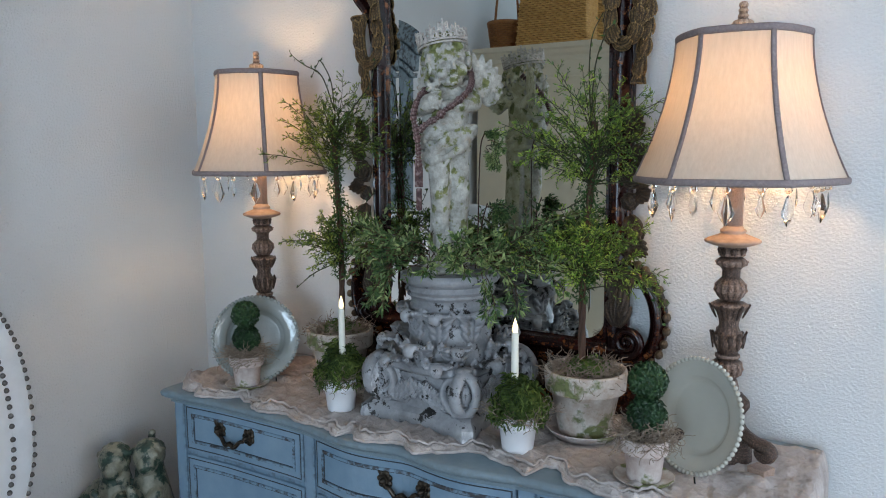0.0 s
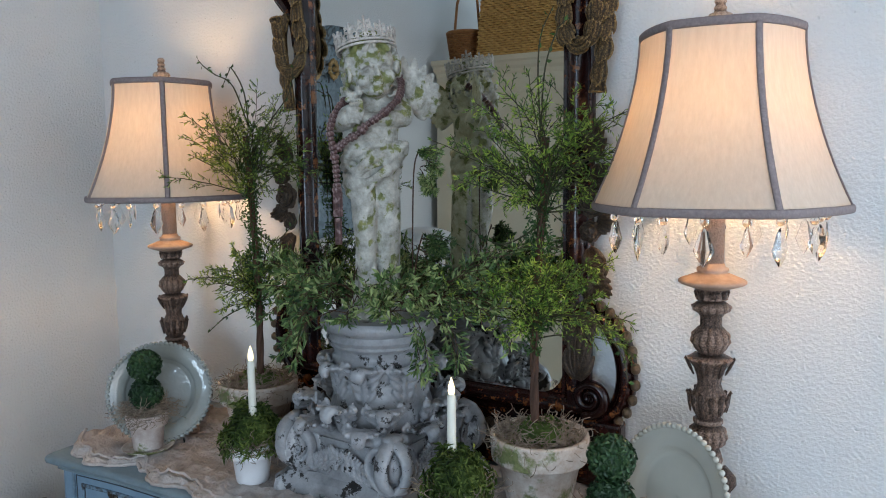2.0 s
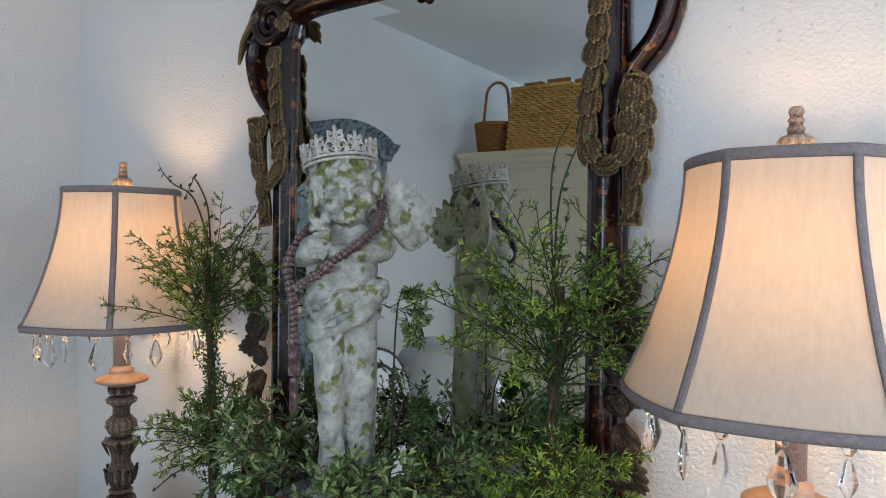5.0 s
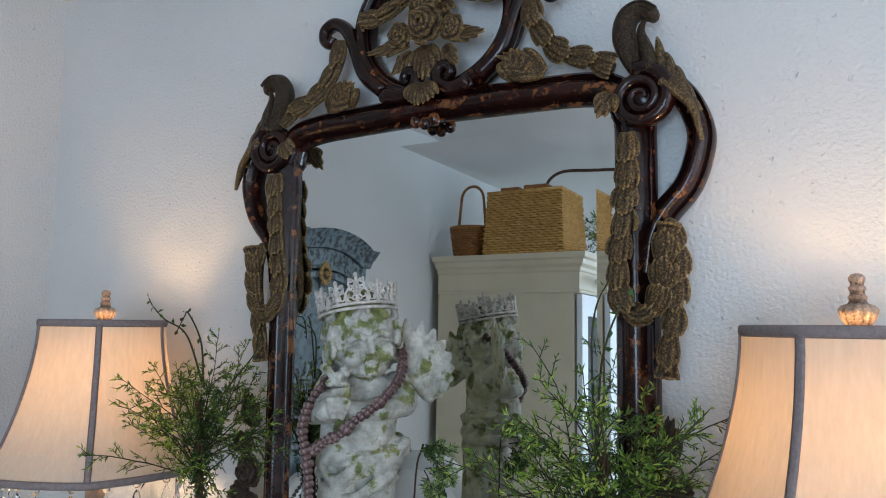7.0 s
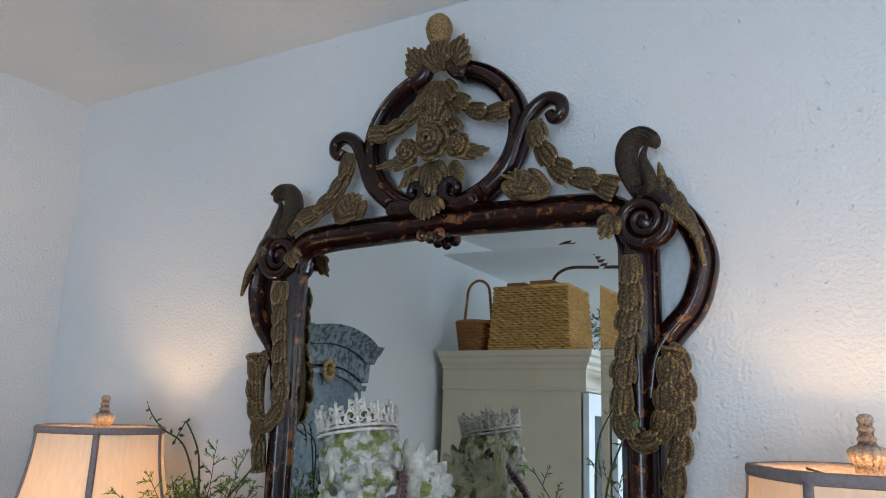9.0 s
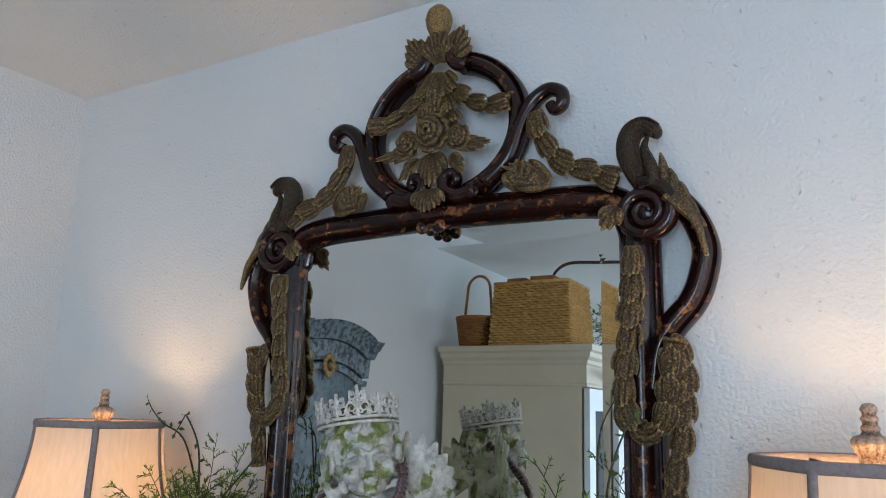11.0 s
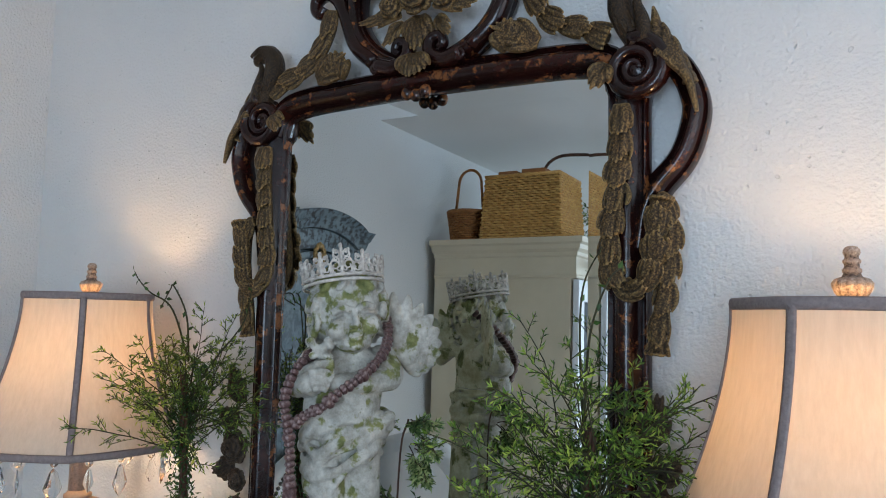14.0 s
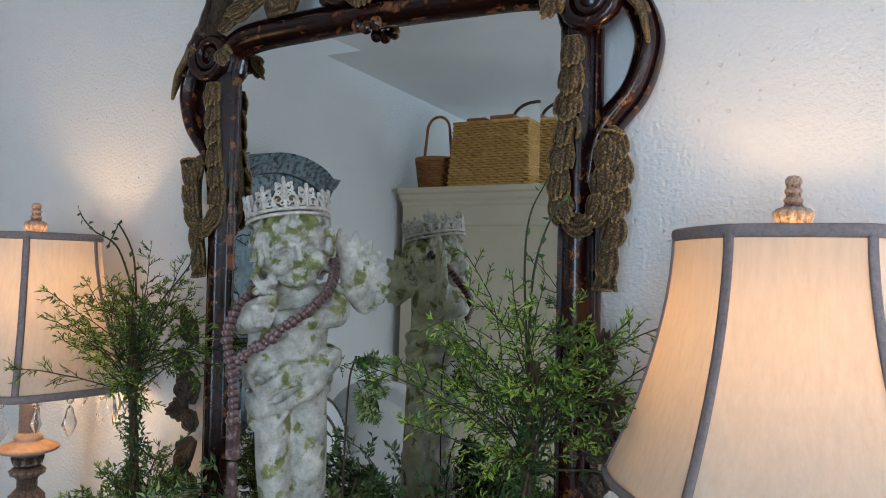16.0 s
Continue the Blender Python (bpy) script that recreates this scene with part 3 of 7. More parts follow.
def table_lamp(at, rib_turn, label):
    """Buffet lamp with a bell shade, crystals and a carved stem; at is the middle of its foot."""
    lamp = thing("table_lamp", at, label, "lamp", "pair of buffet lamps")
    Z0, Z1 = 1.428 - TOP - 0.008, 1.672 - TOP - 0.008
    n = 60
    s = Shape()
    zs = np.linspace(0, 1, 13)
    rings = [shade_ring(shade_r(q), Z0 + (Z1 - Z0) * q, n, rib_turn) for q in zs]
    s.add([p for r in rings for p in r], [(i * n + j, i * n + (j + 1) % n, (i + 1) * n + (j + 1) % n, (i + 1) * n + j) for i in range(12) for j in range(n)])
    shade = part("shade", s, "shade", lamp, "cream silk bell shade, lit from inside", crease=25)
    for q in range(6):
        a = rib_turn + q * math.pi / 3
        line = [(1.004 * np.array(shade_ring(shade_r(u), Z0 + (Z1 - Z0) * u, 6, rib_turn)[q])) * (1, 1, 1 / 1.004) for u in np.linspace(0, 1, 13)]
        rib = Shape().tube(line, 0.0050, 6, 0.35, (math.cos(a), math.sin(a), 0.2))
        part("rib_trim", rib, "trim_grey", shade, "grey braid trim")
    for u, h in ((0.0, 0.0052), (1.0, 0.0052)):
        ring = np.array(shade_ring(shade_r(u) * 1.004, Z0 + (Z1 - Z0) * u, n, rib_turn))
        part("rim_trim", Shape().tube(ring, 0.0026, 8, 2.3, (0, 0, 1), True), "trim_grey", shade, "grey braid trim")
    # stem, top to bottom
    zt = lambda px: 1.327 - TOP - 0.008 - (px - 418) / 1040.0
    k = 0.00106
    prof = [(20, 712), (22, 704), (19, 692), (16, 686), (24, 678), (27, 667), (25, 656), (17, 649), (21, 645), (21, 641), (16, 638), (21, 628), (27, 615), (24, 602), (19, 593), (16, 584), (18, 571), (22, 560), (28, 550), (31, 545), (26, 541), (15, 538), (18, 534), (22, 529), (27, 518), (26, 507), (19, 498), (15, 494), (15, 480), (18, 475), (25, 470), (27, 464), (22, 459), (17, 456), (22, 452), (20, 441), (26, 434)]
    fluted = {678: 0.12, 667: 0.15, 656: 0.13, 628: 0.08, 615: 0.10, 602: 0.10, 560: 0.06, 550: 0.10, 545: 0.12, 529: 0.10, 518: 0.15, 507: 0.13, 470: 0.14, 464: 0.14, 452: 0.10, 441: 0.14}
    prof = [(w, p) for i in range(len(prof)) for w, p in ([prof[i]] if i == 0 else [((prof[i - 1][0] + prof[i][0]) / 2, (prof[i - 1][1] + prof[i][1]) / 2), prof[i]])]
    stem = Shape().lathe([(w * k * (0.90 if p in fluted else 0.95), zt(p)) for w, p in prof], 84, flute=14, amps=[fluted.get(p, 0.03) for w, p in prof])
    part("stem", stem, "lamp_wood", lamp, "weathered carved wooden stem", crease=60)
    # upright carved leaves: their tips curl out over each swelling
    for px, rad, cnt, drop in ((598, 26, 6, 0.030), (602, 25, 6, 0.022), (546, 29, 6, 0.024), (442, 20, 8, 0.012)):
        for q in range(cnt):
            a = q * 2 * math.pi / cnt + (0.3 if px != 602 else 0.3 + math.pi / 6)
            d = np.array((math.cos(a), math.sin(a), 0))
            r = rad * k
            low = r * (0.72 if px == 546 else 0.92)
            lf = Shape().tube([d * low + (0, 0, zt(px) - drop), d * (low + r * 1.02) / 2 * 1.02 + (0, 0, zt(px) - drop * 0.55), d * r * 1.03 + (0, 0, zt(px) - drop * 0.15), d * r * 1.14 + (0, 0, zt(px) + 0.002), d * r * 1.19 + (0, 0, zt(px) - 0.001)], np.array((0.0022, 0.0046, 0.0050, 0.0034, 0.0014)), 8, 0.55, d)
            part("carved_leaf", lf, "lamp_wood", lamp)
    bob = Shape().lathe([(20 * k, zt(437)), (30 * k, zt(434)), (43 * k, zt(429)), (45 * k, zt(427)), (45 * k, zt(424)), (42 * k, zt(422)), (31 * k, zt(417)), (22 * k, zt(413)), (19 * k, zt(411)), (21 * k, zt(409)), (21 * k, zt(405)), (17 * k, zt(403)), (15 * k, zt(398))], 36)
    part("drip_dish", bob, "lamp_pink", lamp, "rubbed terracotta-coloured dish")
    part("tube", Shape().lathe([(0.0155, zt(400)), (0.0155, Z0 + 0.05)], 18), "lamp_wood", lamp)
    part("bulb", Shape().lathe([(0.008, Z0 + 0.048), (0.012, Z0 + 0.056), (0.024, Z0 + 0.080), (0.026, Z0 + 0.092), (0.018, Z0 + 0.106), (0.004, Z0 + 0.111)], 16), "bulb", lamp, "lit warm bulb")
    # spider and finial
    sp = Shape()
    for q in range(3):
        a = rib_turn + q * 2 * math.pi / 3
        sp.tube([(0, 0, Z1 - 0.012), (0.108 * math.cos(a), 0.108 * math.sin(a), Z1 - 0.002)], 0.0016, 6)
    sp.tube([(0.0, 0.0, Z1 - 0.02), (0, 0, Z1)], 0.002, 6)
    part("spider", sp, "black_wire", lamp)
    fz = Z1
    fin_prof = ((0.010, -0.006), (0.0145, 0.0), (0.0155, 0.003), (0.0148, 0.007), (0.0170, 0.012), (0.0200, 0.018), (0.0206, 0.022), (0.0170, 0.026), (0.0115, 0.028), (0.0096, 0.031), (0.0110, 0.033), (0.0110, 0.035), (0.0086, 0.037), (0.0084, 0.040), (0.0102, 0.042), (0.0102, 0.044), (0.0078, 0.046), (0.0078, 0.048), (0.0098, 0.051), (0.0094, 0.054), (0.0066, 0.057), (0.002, 0.058))
    fin = Shape().lathe([(r * 0.80, fz + z) for r, z in fin_prof], 48, flute=12, amps=[0.13 if 0.008 < z < 0.027 else 0.0 for r, z in fin_prof])
    part("finial", fin, "finial_wood", lamp, "carved wooden finial")
    # foot: three-sided stepped block on scroll feet
    foot = Shape()
    foot.lathe([(0.016, zt(712)), (0.019, zt(722)), (0.030, zt(724)), (0.031, zt(732)), (0.022, zt(736)), (0.020, zt(750)), (0.024, zt(770)), (0.036, zt(790)), (0.045, zt(798)), (0.045, 0.006)], 18, flute=3, amp=0.12)
    part("foot_block", foot, "lamp_wood", lamp, crease=50)
    for q in range(3):
        a = radians(-25) + q * 2 * math.pi / 3
        d = np.array((math.cos(a), math.sin(a), 0))
        line = [d * r + (0, 0, z) for r, z in ((0.022, zt(715)), (0.038, zt(728)), (0.030, zt(742)), (0.026, zt(760)), (0.036, zt(780)), (0.060, zt(792)), (0.084, zt(795)), (0.094, zt(803)), (0.088, zt(813)), (0.078, zt(810)), (0.078, zt(802)))]
        sc = Shape().tube(curve_pts(line, 34), np.linspace(0.010, 0.0125, 34), 10, 1.25, np.cross(d, (0, 0, 1)))
        sc.box((-0.016, -0.016, 0), (0.016, 0.016, 0.014))
        v = sc.v[-1]
        sc.v[-1] = (v @ np.array(Euler((0, 0, a)).to_matrix()).T) + d * 0.078
        part("scroll_foot", sc, "lamp_wood", lamp, crease=50)
    # crystal drops under the rim
    for q in range(18):
        a = rib_turn + (q + 0.5) * math.pi / 9
        r = 0.138 if q % 2 else 0.148
        big = q % 2
        c = Shape()
        z = Z0 - 0.004
        c.blob((r * math.cos(a), r * math.sin(a), z - 0.008), (0.006, 0.006, 0.006), seg=8, rings=6)
        L, w = (0.050, 0.0150) if big else (0.036, 0.0085)
        top = z - 0.016
        pr = [(0.0015, top), (w * 0.42, top - L * 0.10), (w * 0.62, top - L * 0.30), (w, top - L * 0.58), (w * 0.72, top - L * 0.76), (w * 0.40, top - L * 0.88), (0.0012, top - L)]
        drop = Shape().lathe(pr[::-1], 8, (0, 0, 0), turn=0.4)
        dv = drop.v[0] * np.array((1.0, 0.38, 1.0))
        rot = np.array(Euler((0, 0, a + math.pi / 2 + 0.8 * math.sin(q * 2.7))).to_matrix())
        c.add(dv @ rot.T + (r * math.cos(a), r * math.sin(a), 0), drop.f)
        part("crystal_drop", c, "crystal", lamp, "clear cut crystal drop", smooth=False)
    return lamp


LAMP_Z = TOP + 0.008
LEFT_LAMP, RIGHT_LAMP = (-0.492, -0.168), (0.664, -0.172)
table_lamp((*LEFT_LAMP, LAMP_Z), radians(-40), "lit lamp with cream bell shade on carved stem")
table_lamp((*RIGHT_LAMP, LAMP_Z), radians(5), "lit lamp with cream bell shade on carved stem")
for lx, ly in (LEFT_LAMP, RIGHT_LAMP):
    bulb_light("lamp_light", (lx, ly, 1.560), 3.1, (1.0, 0.62, 0.30), 0.030)

# ---- mirror ----
MX = 0.103
mirror = thing("wall_mirror", (0, -0.006, 0), "carved dark mahogany mirror with antique gold garlands, standing on dresser", "mirror")
GY = -0.030


def mx(u, z, y=-0.045, side=1):
    """A place on the mirror's face: u out from its middle line."""
    return (MX + side * u, y, z)


# silvered pane with a bevelled border
IN, OUT_X, Z_LO, Z_HI = 0.032, 0.283, 1.072, 1.992


def rounded(hw, z0, z1, r, n=8):
    out = []
    for cx, cz, a0 in ((hw - r, z1 - r, 0), (-hw + r, z1 - r, 90), (-hw + r, z0 + r, 180), (hw - r, z0 + r, 270)):
        for q in range(n + 1):
            a = radians(a0 + 90 * q / n)
            out.append((cx + r * math.cos(a), cz + r * math.sin(a)))
    return out


g = Shape()
o = rounded(OUT_X, Z_LO, Z_HI, 0.045)
i_ = rounded(OUT_X - IN, Z_LO + IN, Z_HI - IN, 0.045)
k = len(o)
LEAN = math.tan(radians(0.55))
g.add([(MX + x, GY - 0.0009 + LEAN * (z - 1.5), z) for x, z in o] + [(MX + x, GY + LEAN * (z - 1.5), z) for x, z in i_], [(j, (j + 1) % k, k + (j + 1) % k, k + j) for j in range(k)] + [tuple(range(k, 2 * k))])
pane = part("glass", g, "mirror", mirror, "bevelled silvered mirror glass", smooth=False)
part("backing", Shape().box((MX - 0.31, -0.018, 1.03), (MX + 0.31, -0.004, 2.0)), "mahogany", mirror, smooth=False)


def moulding(path, width, depth, y_back=-0.016, closed=False, bead=True):
    """Frame bar along a path in the mirror's plane: raised ogee section, inner lip and outer bead."""
    p = np.asarray(path, float)
    t = np.gradient(p, axis=0)
    t /= np.linalg.norm(t, axis=1)[:, None]
    nrm = np.stack([t[:, 1], -t[:, 0]], 1)
    sec = [(-0.5, 0.0), (-0.5, 0.45), (-0.44, 0.56), (-0.36, 0.50), (-0.30, 0.62), (-0.18, 0.92), (0.0, 1.0), (0.16, 0.9), (0.26, 0.60), (0.34, 0.52), (0.42, 0.66), (0.5, 0.55), (0.5, 0.0)]
    v = []
    for c, nn in zip(p, nrm):
        for a, b in sec:
            q = c + nn * a * width
            v.append((q[0], y_back - b * depth, q[1]))
    m = len(sec)
    f = [(i * m + j, i * m + j + 1, (i + 1) * m + j + 1, (i + 1) * m + j) for i in range(len(p) - 1) for j in range(m - 1)]
    f += [tuple(range(m)), tuple((len(p) - 1) * m + j for j in range(m))[::-1]]
    return Shape().add(v, f)


for sd in (-1, 1):
    st = moulding([(MX + sd * 0.306, z) for z in np.linspace(1.06, 1.97, 24)], 0.054, 0.034)
    part("stile", st, "mahogany", mirror, crease=70)
top_line = curve_pts([(MX - 0.302, 1.955), (MX - 0.285, 1.992), (MX - 0.235, 2.006), (MX - 0.12, 2.010), (MX, 2.012), (MX + 0.12, 2.010), (MX + 0.235, 2.006), (MX + 0.285, 1.992), (MX + 0.302, 1.955)], 50)
part("top_rail", moulding(top_line[::-1], 0.046, 0.038), "mahogany", mirror, crease=70)
part("bottom_rail", moulding([(x, 1.052) for x in np.linspace(MX - 0.33, MX + 0.33, 40)], 0.052, 0.034), "mahogany", mirror, crease=70)
ap = Shape()
ap.prism([(MX - 0.33, -0.034), (MX + 0.33, -0.034), (MX + 0.33, -0.008), (MX - 0.33, -0.008)], 0.915, 1.03)
part("apron", ap, "mahogany", mirror, smooth=False, bevel=0.004)


def spiral(cx, cz, r0, turns, start, way, n=46, shrink=0.12):
    out = []
    for s in np.linspace(0, 1, n):
        a = radians(start) + way * s * turns * 2 * math.pi
        r = r0 * (1 - s) + r0 * shrink * s
        out.append((cx + r * math.cos(a), cz + r * math.sin(a)))
    return out


def sweep(path, radii, y=-0.045, seg=10, flat=1.0):
    p = np.asarray(path, float)
    return Shape().tube(np.stack([p[:, 0], np.full(len(p), y), p[:, 1]], 1), radii, seg, flat)


def husk(path, size, y=-0.052, step=0.021, seed=1):
    """Carved garland of overlapping sheaths: each a bundle of round-ended ribs lying over the next one."""
    r = np.random.default_rng(seed)
    p = curve_pts(path, 160)
    d = np.concatenate([[0], np.cumsum(np.linalg.norm(np.diff(p, axis=0), axis=1))])
    s = Shape()
    core = np.stack([p[::6, 0], np.full(len(p[::6]), y + 0.006), p[::6, 1]], 1)
    s.tube(core, size * 0.62, 8)
    long = step * 1.75
    side = np.gradient(p, axis=0)
    side = np.stack([-side[:, 1], side[:, 0]], 1) / (np.linalg.norm(side, axis=1)[:, None] + 1e-9)

    def along(q, off, lift):
        i = min(np.searchsorted(d, max(q, 0)), len(p) - 1)
        c = p[i] + side[i] * off
        return (c[0], y - lift, c[1])

    for j, q in enumerate(np.arange(0.0, d[-1], long)):
        wide = size * r.uniform(0.88, 1.08)
        for lob in (-1.0, -0.66, -0.33, 0.0, 0.33, 0.66, 1.0):
            hgt = 0.0105 * (1 - 0.72 * lob * lob)
            reach = long * (1.30 - 0.30 * abs(lob) + r.normal() * 0.07)
            bow = r.normal() * 0.0012
            line = [along(q + reach * u, lob * wide * (0.62 + 0.40 * math.sin(u * 2.1)) + bow * math.sin(u * 3.1), hgt * (0.25 + 1.05 * u ** 1.4) + r.normal() * 0.0004) for u in np.linspace(0, 1, 7)]
            s.tube(line, size * np.array((0.15, 0.20, 0.23, 0.24, 0.235, 0.19, 0.10)) * r.uniform(0.85, 1.2), 6)
    return s


def leaf_fan(at, way, length, width, y=-0.05, lobes=7, curl=0.012):
    """Carved acanthus leaf: ribs that fan out from a root, thicker in the middle."""
    s = Shape()
    w = unit(way)
    nn = np.array((-w[1], w[0]))
    for q in range(lobes):
        u = (q / (lobes - 1) - 0.5) * 2
        tip = np.asarray(at) + w * length * (1 - 0.42 * abs(u) ** 1.5) + nn * u * width * 0.5
        root = np.asarray(at) + nn * u * width * 0.12
        mid = (root + tip) / 2 + nn * u * width * 0.10
        pts = curve_pts([(root[0], y, root[1]), (mid[0], y - 0.010, mid[1]), (tip[0], y - 0.006 - curl * (1 - abs(u)), tip[1])], 9)
        s.tube(pts, np.array([0.7, 1, 1.15, 1.22, 1.2, 1.1, 0.95, 0.70, 0.28]) * width / lobes * 0.80, 7)
    return s


def rose(at, r, y=-0.055, seed=0):
    s = Shape()
    g = np.random.default_rng(seed)
    s.blob((at[0], y, at[1]), (r * 0.86, r * 0.42, r * 0.86), None, 16, 10)
    # petals: curled rims that lap over one another towards a tight heart
    for ring, cnt, h, thick in ((0.92, 6, 0.000, 0.15), (0.66, 5, 0.30, 0.135), (0.42, 4, 0.46, 0.12), (0.20, 3, 0.56, 0.10)):
        turn = g.random() * 6.28
        for q in range(cnt):
            a0 = turn + 2 * math.pi * q / cnt
            half = math.pi / cnt * 1.25
            arc = []
            for u in np.linspace(-1, 1, 8):
                a = a0 + half * u
                rr = r * ring * (1.06 - 0.20 * abs(u) ** 2) * (1 + 0.05 * g.normal())
                arc.append((at[0] + rr * math.cos(a), y - r * h - r * 0.10 * (1 - u * u), at[1] + rr * math.sin(a)))
            s.tube(arc, r * thick * np.array((0.5, 0.9, 1.1, 1.2, 1.2, 1.1, 0.9, 0.5)), 6)
    return s


# crest: oval ring, side scrolls, bottom scrolls
RZ = 2.154
MC = MX - 0.011
ring = [(MC + 0.137 * math.cos(a), RZ + 0.118 * math.sin(a)) for a in np.linspace(radians(104), radians(436), 60)]
part("crest_ring", moulding(ring, 0.034, 0.034, -0.012), "mahogany", mirror, crease=70)
for sd in (-1, 1):
    c = [(MC + sd * u, z) for u, z in ((0.085, 2.05), (0.125, 2.085), (0.148, 2.14), (0.166, 2.170), (0.190, 2.184), (0.210, 2.176), (0.211, 2.158), (0.199, 2.151), (0.192, 2.161))]
    part("crest_scroll", sweep(curve_pts(c, 44), np.linspace(0.014, 0.0085, 44), -0.036, 10, 1.2), "mahogany", mirror)
    c = [(MC + sd * u, z) for u, z in ((0.075, 2.040), (0.045, 2.034), (0.022, 2.046), (0.020, 2.066), (0.036, 2.072), (0.042, 2.060), (0.034, 2.053))]
    part("crest_scroll", sweep(curve_pts(c, 36), np.linspace(0.014, 0.007, 36), -0.046, 10, 1.2), "mahogany", mirror)
    c = [(MC + sd * u, z) for u, z in ((0.05, 2.252), (0.030, 2.262), (0.022, 2.278), (0.034, 2.290), (0.048, 2.284), (0.046, 2.270), (0.038, 2.270))]
    part("crest_scroll", sweep(curve_pts(c, 30), np.linspace(0.013, 0.007, 30), -0.040, 10, 1.2), "mahogany", mirror)
    part("small_scroll", sweep(spiral(MC + sd * 0.075, 2.036, 0.010, 1.6, 90, sd), 0.0036, -0.055), "mahogany", mirror)
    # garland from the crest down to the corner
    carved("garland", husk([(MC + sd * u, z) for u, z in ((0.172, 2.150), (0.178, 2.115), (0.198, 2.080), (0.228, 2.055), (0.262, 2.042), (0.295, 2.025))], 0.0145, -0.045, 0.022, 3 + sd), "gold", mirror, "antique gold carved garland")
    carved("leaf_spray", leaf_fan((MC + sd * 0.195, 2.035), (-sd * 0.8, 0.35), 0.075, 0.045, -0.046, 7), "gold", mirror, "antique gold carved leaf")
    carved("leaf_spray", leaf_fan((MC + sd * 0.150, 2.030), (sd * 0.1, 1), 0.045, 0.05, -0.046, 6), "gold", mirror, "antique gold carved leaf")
    # corner volute
    part("volute", sweep(spiral(MX + sd * 0.320, 1.977, 0.041, 2.3, 100, -sd), np.linspace(0.0115, 0.005, 46), -0.050, 10, 1.3), "mahogany", mirror)
    part("volute_boss", Shape().lathe([(0.034, 0), (0.034, 0.010), (0.026, 0.016), (0.010, 0.026), (0.002, 0.028)], 24), "mahogany", mirror).matrix_basis = pose(MX + sd * 0.320, -0.026, 1.977, 90)
    # side arm that swings out and back
    arm = curve_pts([(MX + sd * u, z) for u, z in ((0.322, 2.006), (0.350, 2.000), (0.376, 1.972), (0.391, 1.930), (0.386, 1.892), (0.372, 1.858), (0.345, 1.826), (0.328, 1.795), (0.320, 1.745))], 60)
    part("side_arm", moulding(arm if sd > 0 else arm[::-1], 0.034, 0.036, -0.010), "mahogany", mirror, crease=70)
    # curled hook leaf and feathered flame leaf
    hook = curve_pts([(MX + sd * u, z) for u, z in ((0.322, 2.008), (0.308, 2.036), (0.299, 2.066), (0.305, 2.090), (0.322, 2.097), (0.338, 2.086), (0.336, 2.078))], 30)
    part("hook_leaf", sweep(hook, np.interp(np.linspace(0, 1, 30), (0, 0.3, 0.7, 1), (0.012, 0.017, 0.014, 0.004)), -0.048, 10, 1.1), "gold", mirror, "antique gold curled leaf")
    for q, off in enumerate((-0.009, -0.003, 0.003, 0.009)):
        line = [(x, -0.048 - math.sqrt(max(0.0, 0.0150 ** 2 - off ** 2)), z) for x, z in hook[3:25]]
        side = np.gradient(hook, axis=0)[3:25]
        side = np.stack([-side[:, 1], side[:, 0]], 1) / np.linalg.norm(side, axis=1)[:, None]
        part("leaf_vein", Shape().tube([(p[0] + n_[0] * off, p[1], p[2] + n_[1] * off) for p, n_ in zip(line, side)], 0.0017, 6), "gold", mirror, "raised gilt vein")
    hook2 = curve_pts([(MX + sd * u, z) for u, z in ((0.335, 2.010), (0.330, 2.040), (0.323, 2.064), (0.328, 2.080))], 16)
    part("hook_leaf", sweep(hook2, np.linspace(0.012, 0.003, 16), -0.054, 8), "gold", mirror, "antique gold curled leaf")
    fl = Shape()
    for q in range(7):
        b = curve_pts([(MX + sd * u, z) for u, z in ((0.345, 2.008 - q * 0.004), (0.362 + q * 0.003, 1.995 - q * 0.008), (0.378 + q * 0.002, 1.965 - q * 0.008), (0.388 + q * 0.001, 1.935 - q * 0.006))], 14)
        sw = sweep(b + np.array((sd * 0.004, 0.010)), np.linspace(0.007, 0.003, 14), -0.046 - 0.002 * q, 7)
        fl.add(np.concatenate(sw.v), sw.f)
    for u, z, du, dz in ((0.346, 2.010, -0.004, 0.048), (0.358, 2.002, -0.004, 0.032), (0.370, 1.988, -0.003, 0.026), (0.380, 1.968, -0.002, 0.022), (0.388, 1.950, -0.002, 0.018)):
        b = curve_pts([(MX + sd * u, z), (MX + sd * (u + du * 0.2), z + dz * 0.6), (MX + sd * (u + du), z + dz)], 10)
        sw = sweep(b, np.linspace(0.011, 0.002, 10), -0.046, 8)
        fl.add(np.concatenate(sw.v), sw.f)
    carved("flame_leaf", fl, "gold", mirror, "antique gold feathered leaf")
    carved("corner_leaf", leaf_fan((MX + sd * 0.285, 1.985), (-sd * 0.45, -0.9), 0.040, 0.030, -0.056, 5), "gold", mirror, "antique gold carved leaf")
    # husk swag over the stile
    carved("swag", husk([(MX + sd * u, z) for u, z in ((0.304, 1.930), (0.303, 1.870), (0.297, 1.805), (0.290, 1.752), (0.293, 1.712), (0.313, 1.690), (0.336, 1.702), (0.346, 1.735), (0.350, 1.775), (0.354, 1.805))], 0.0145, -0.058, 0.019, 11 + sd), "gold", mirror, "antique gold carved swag")
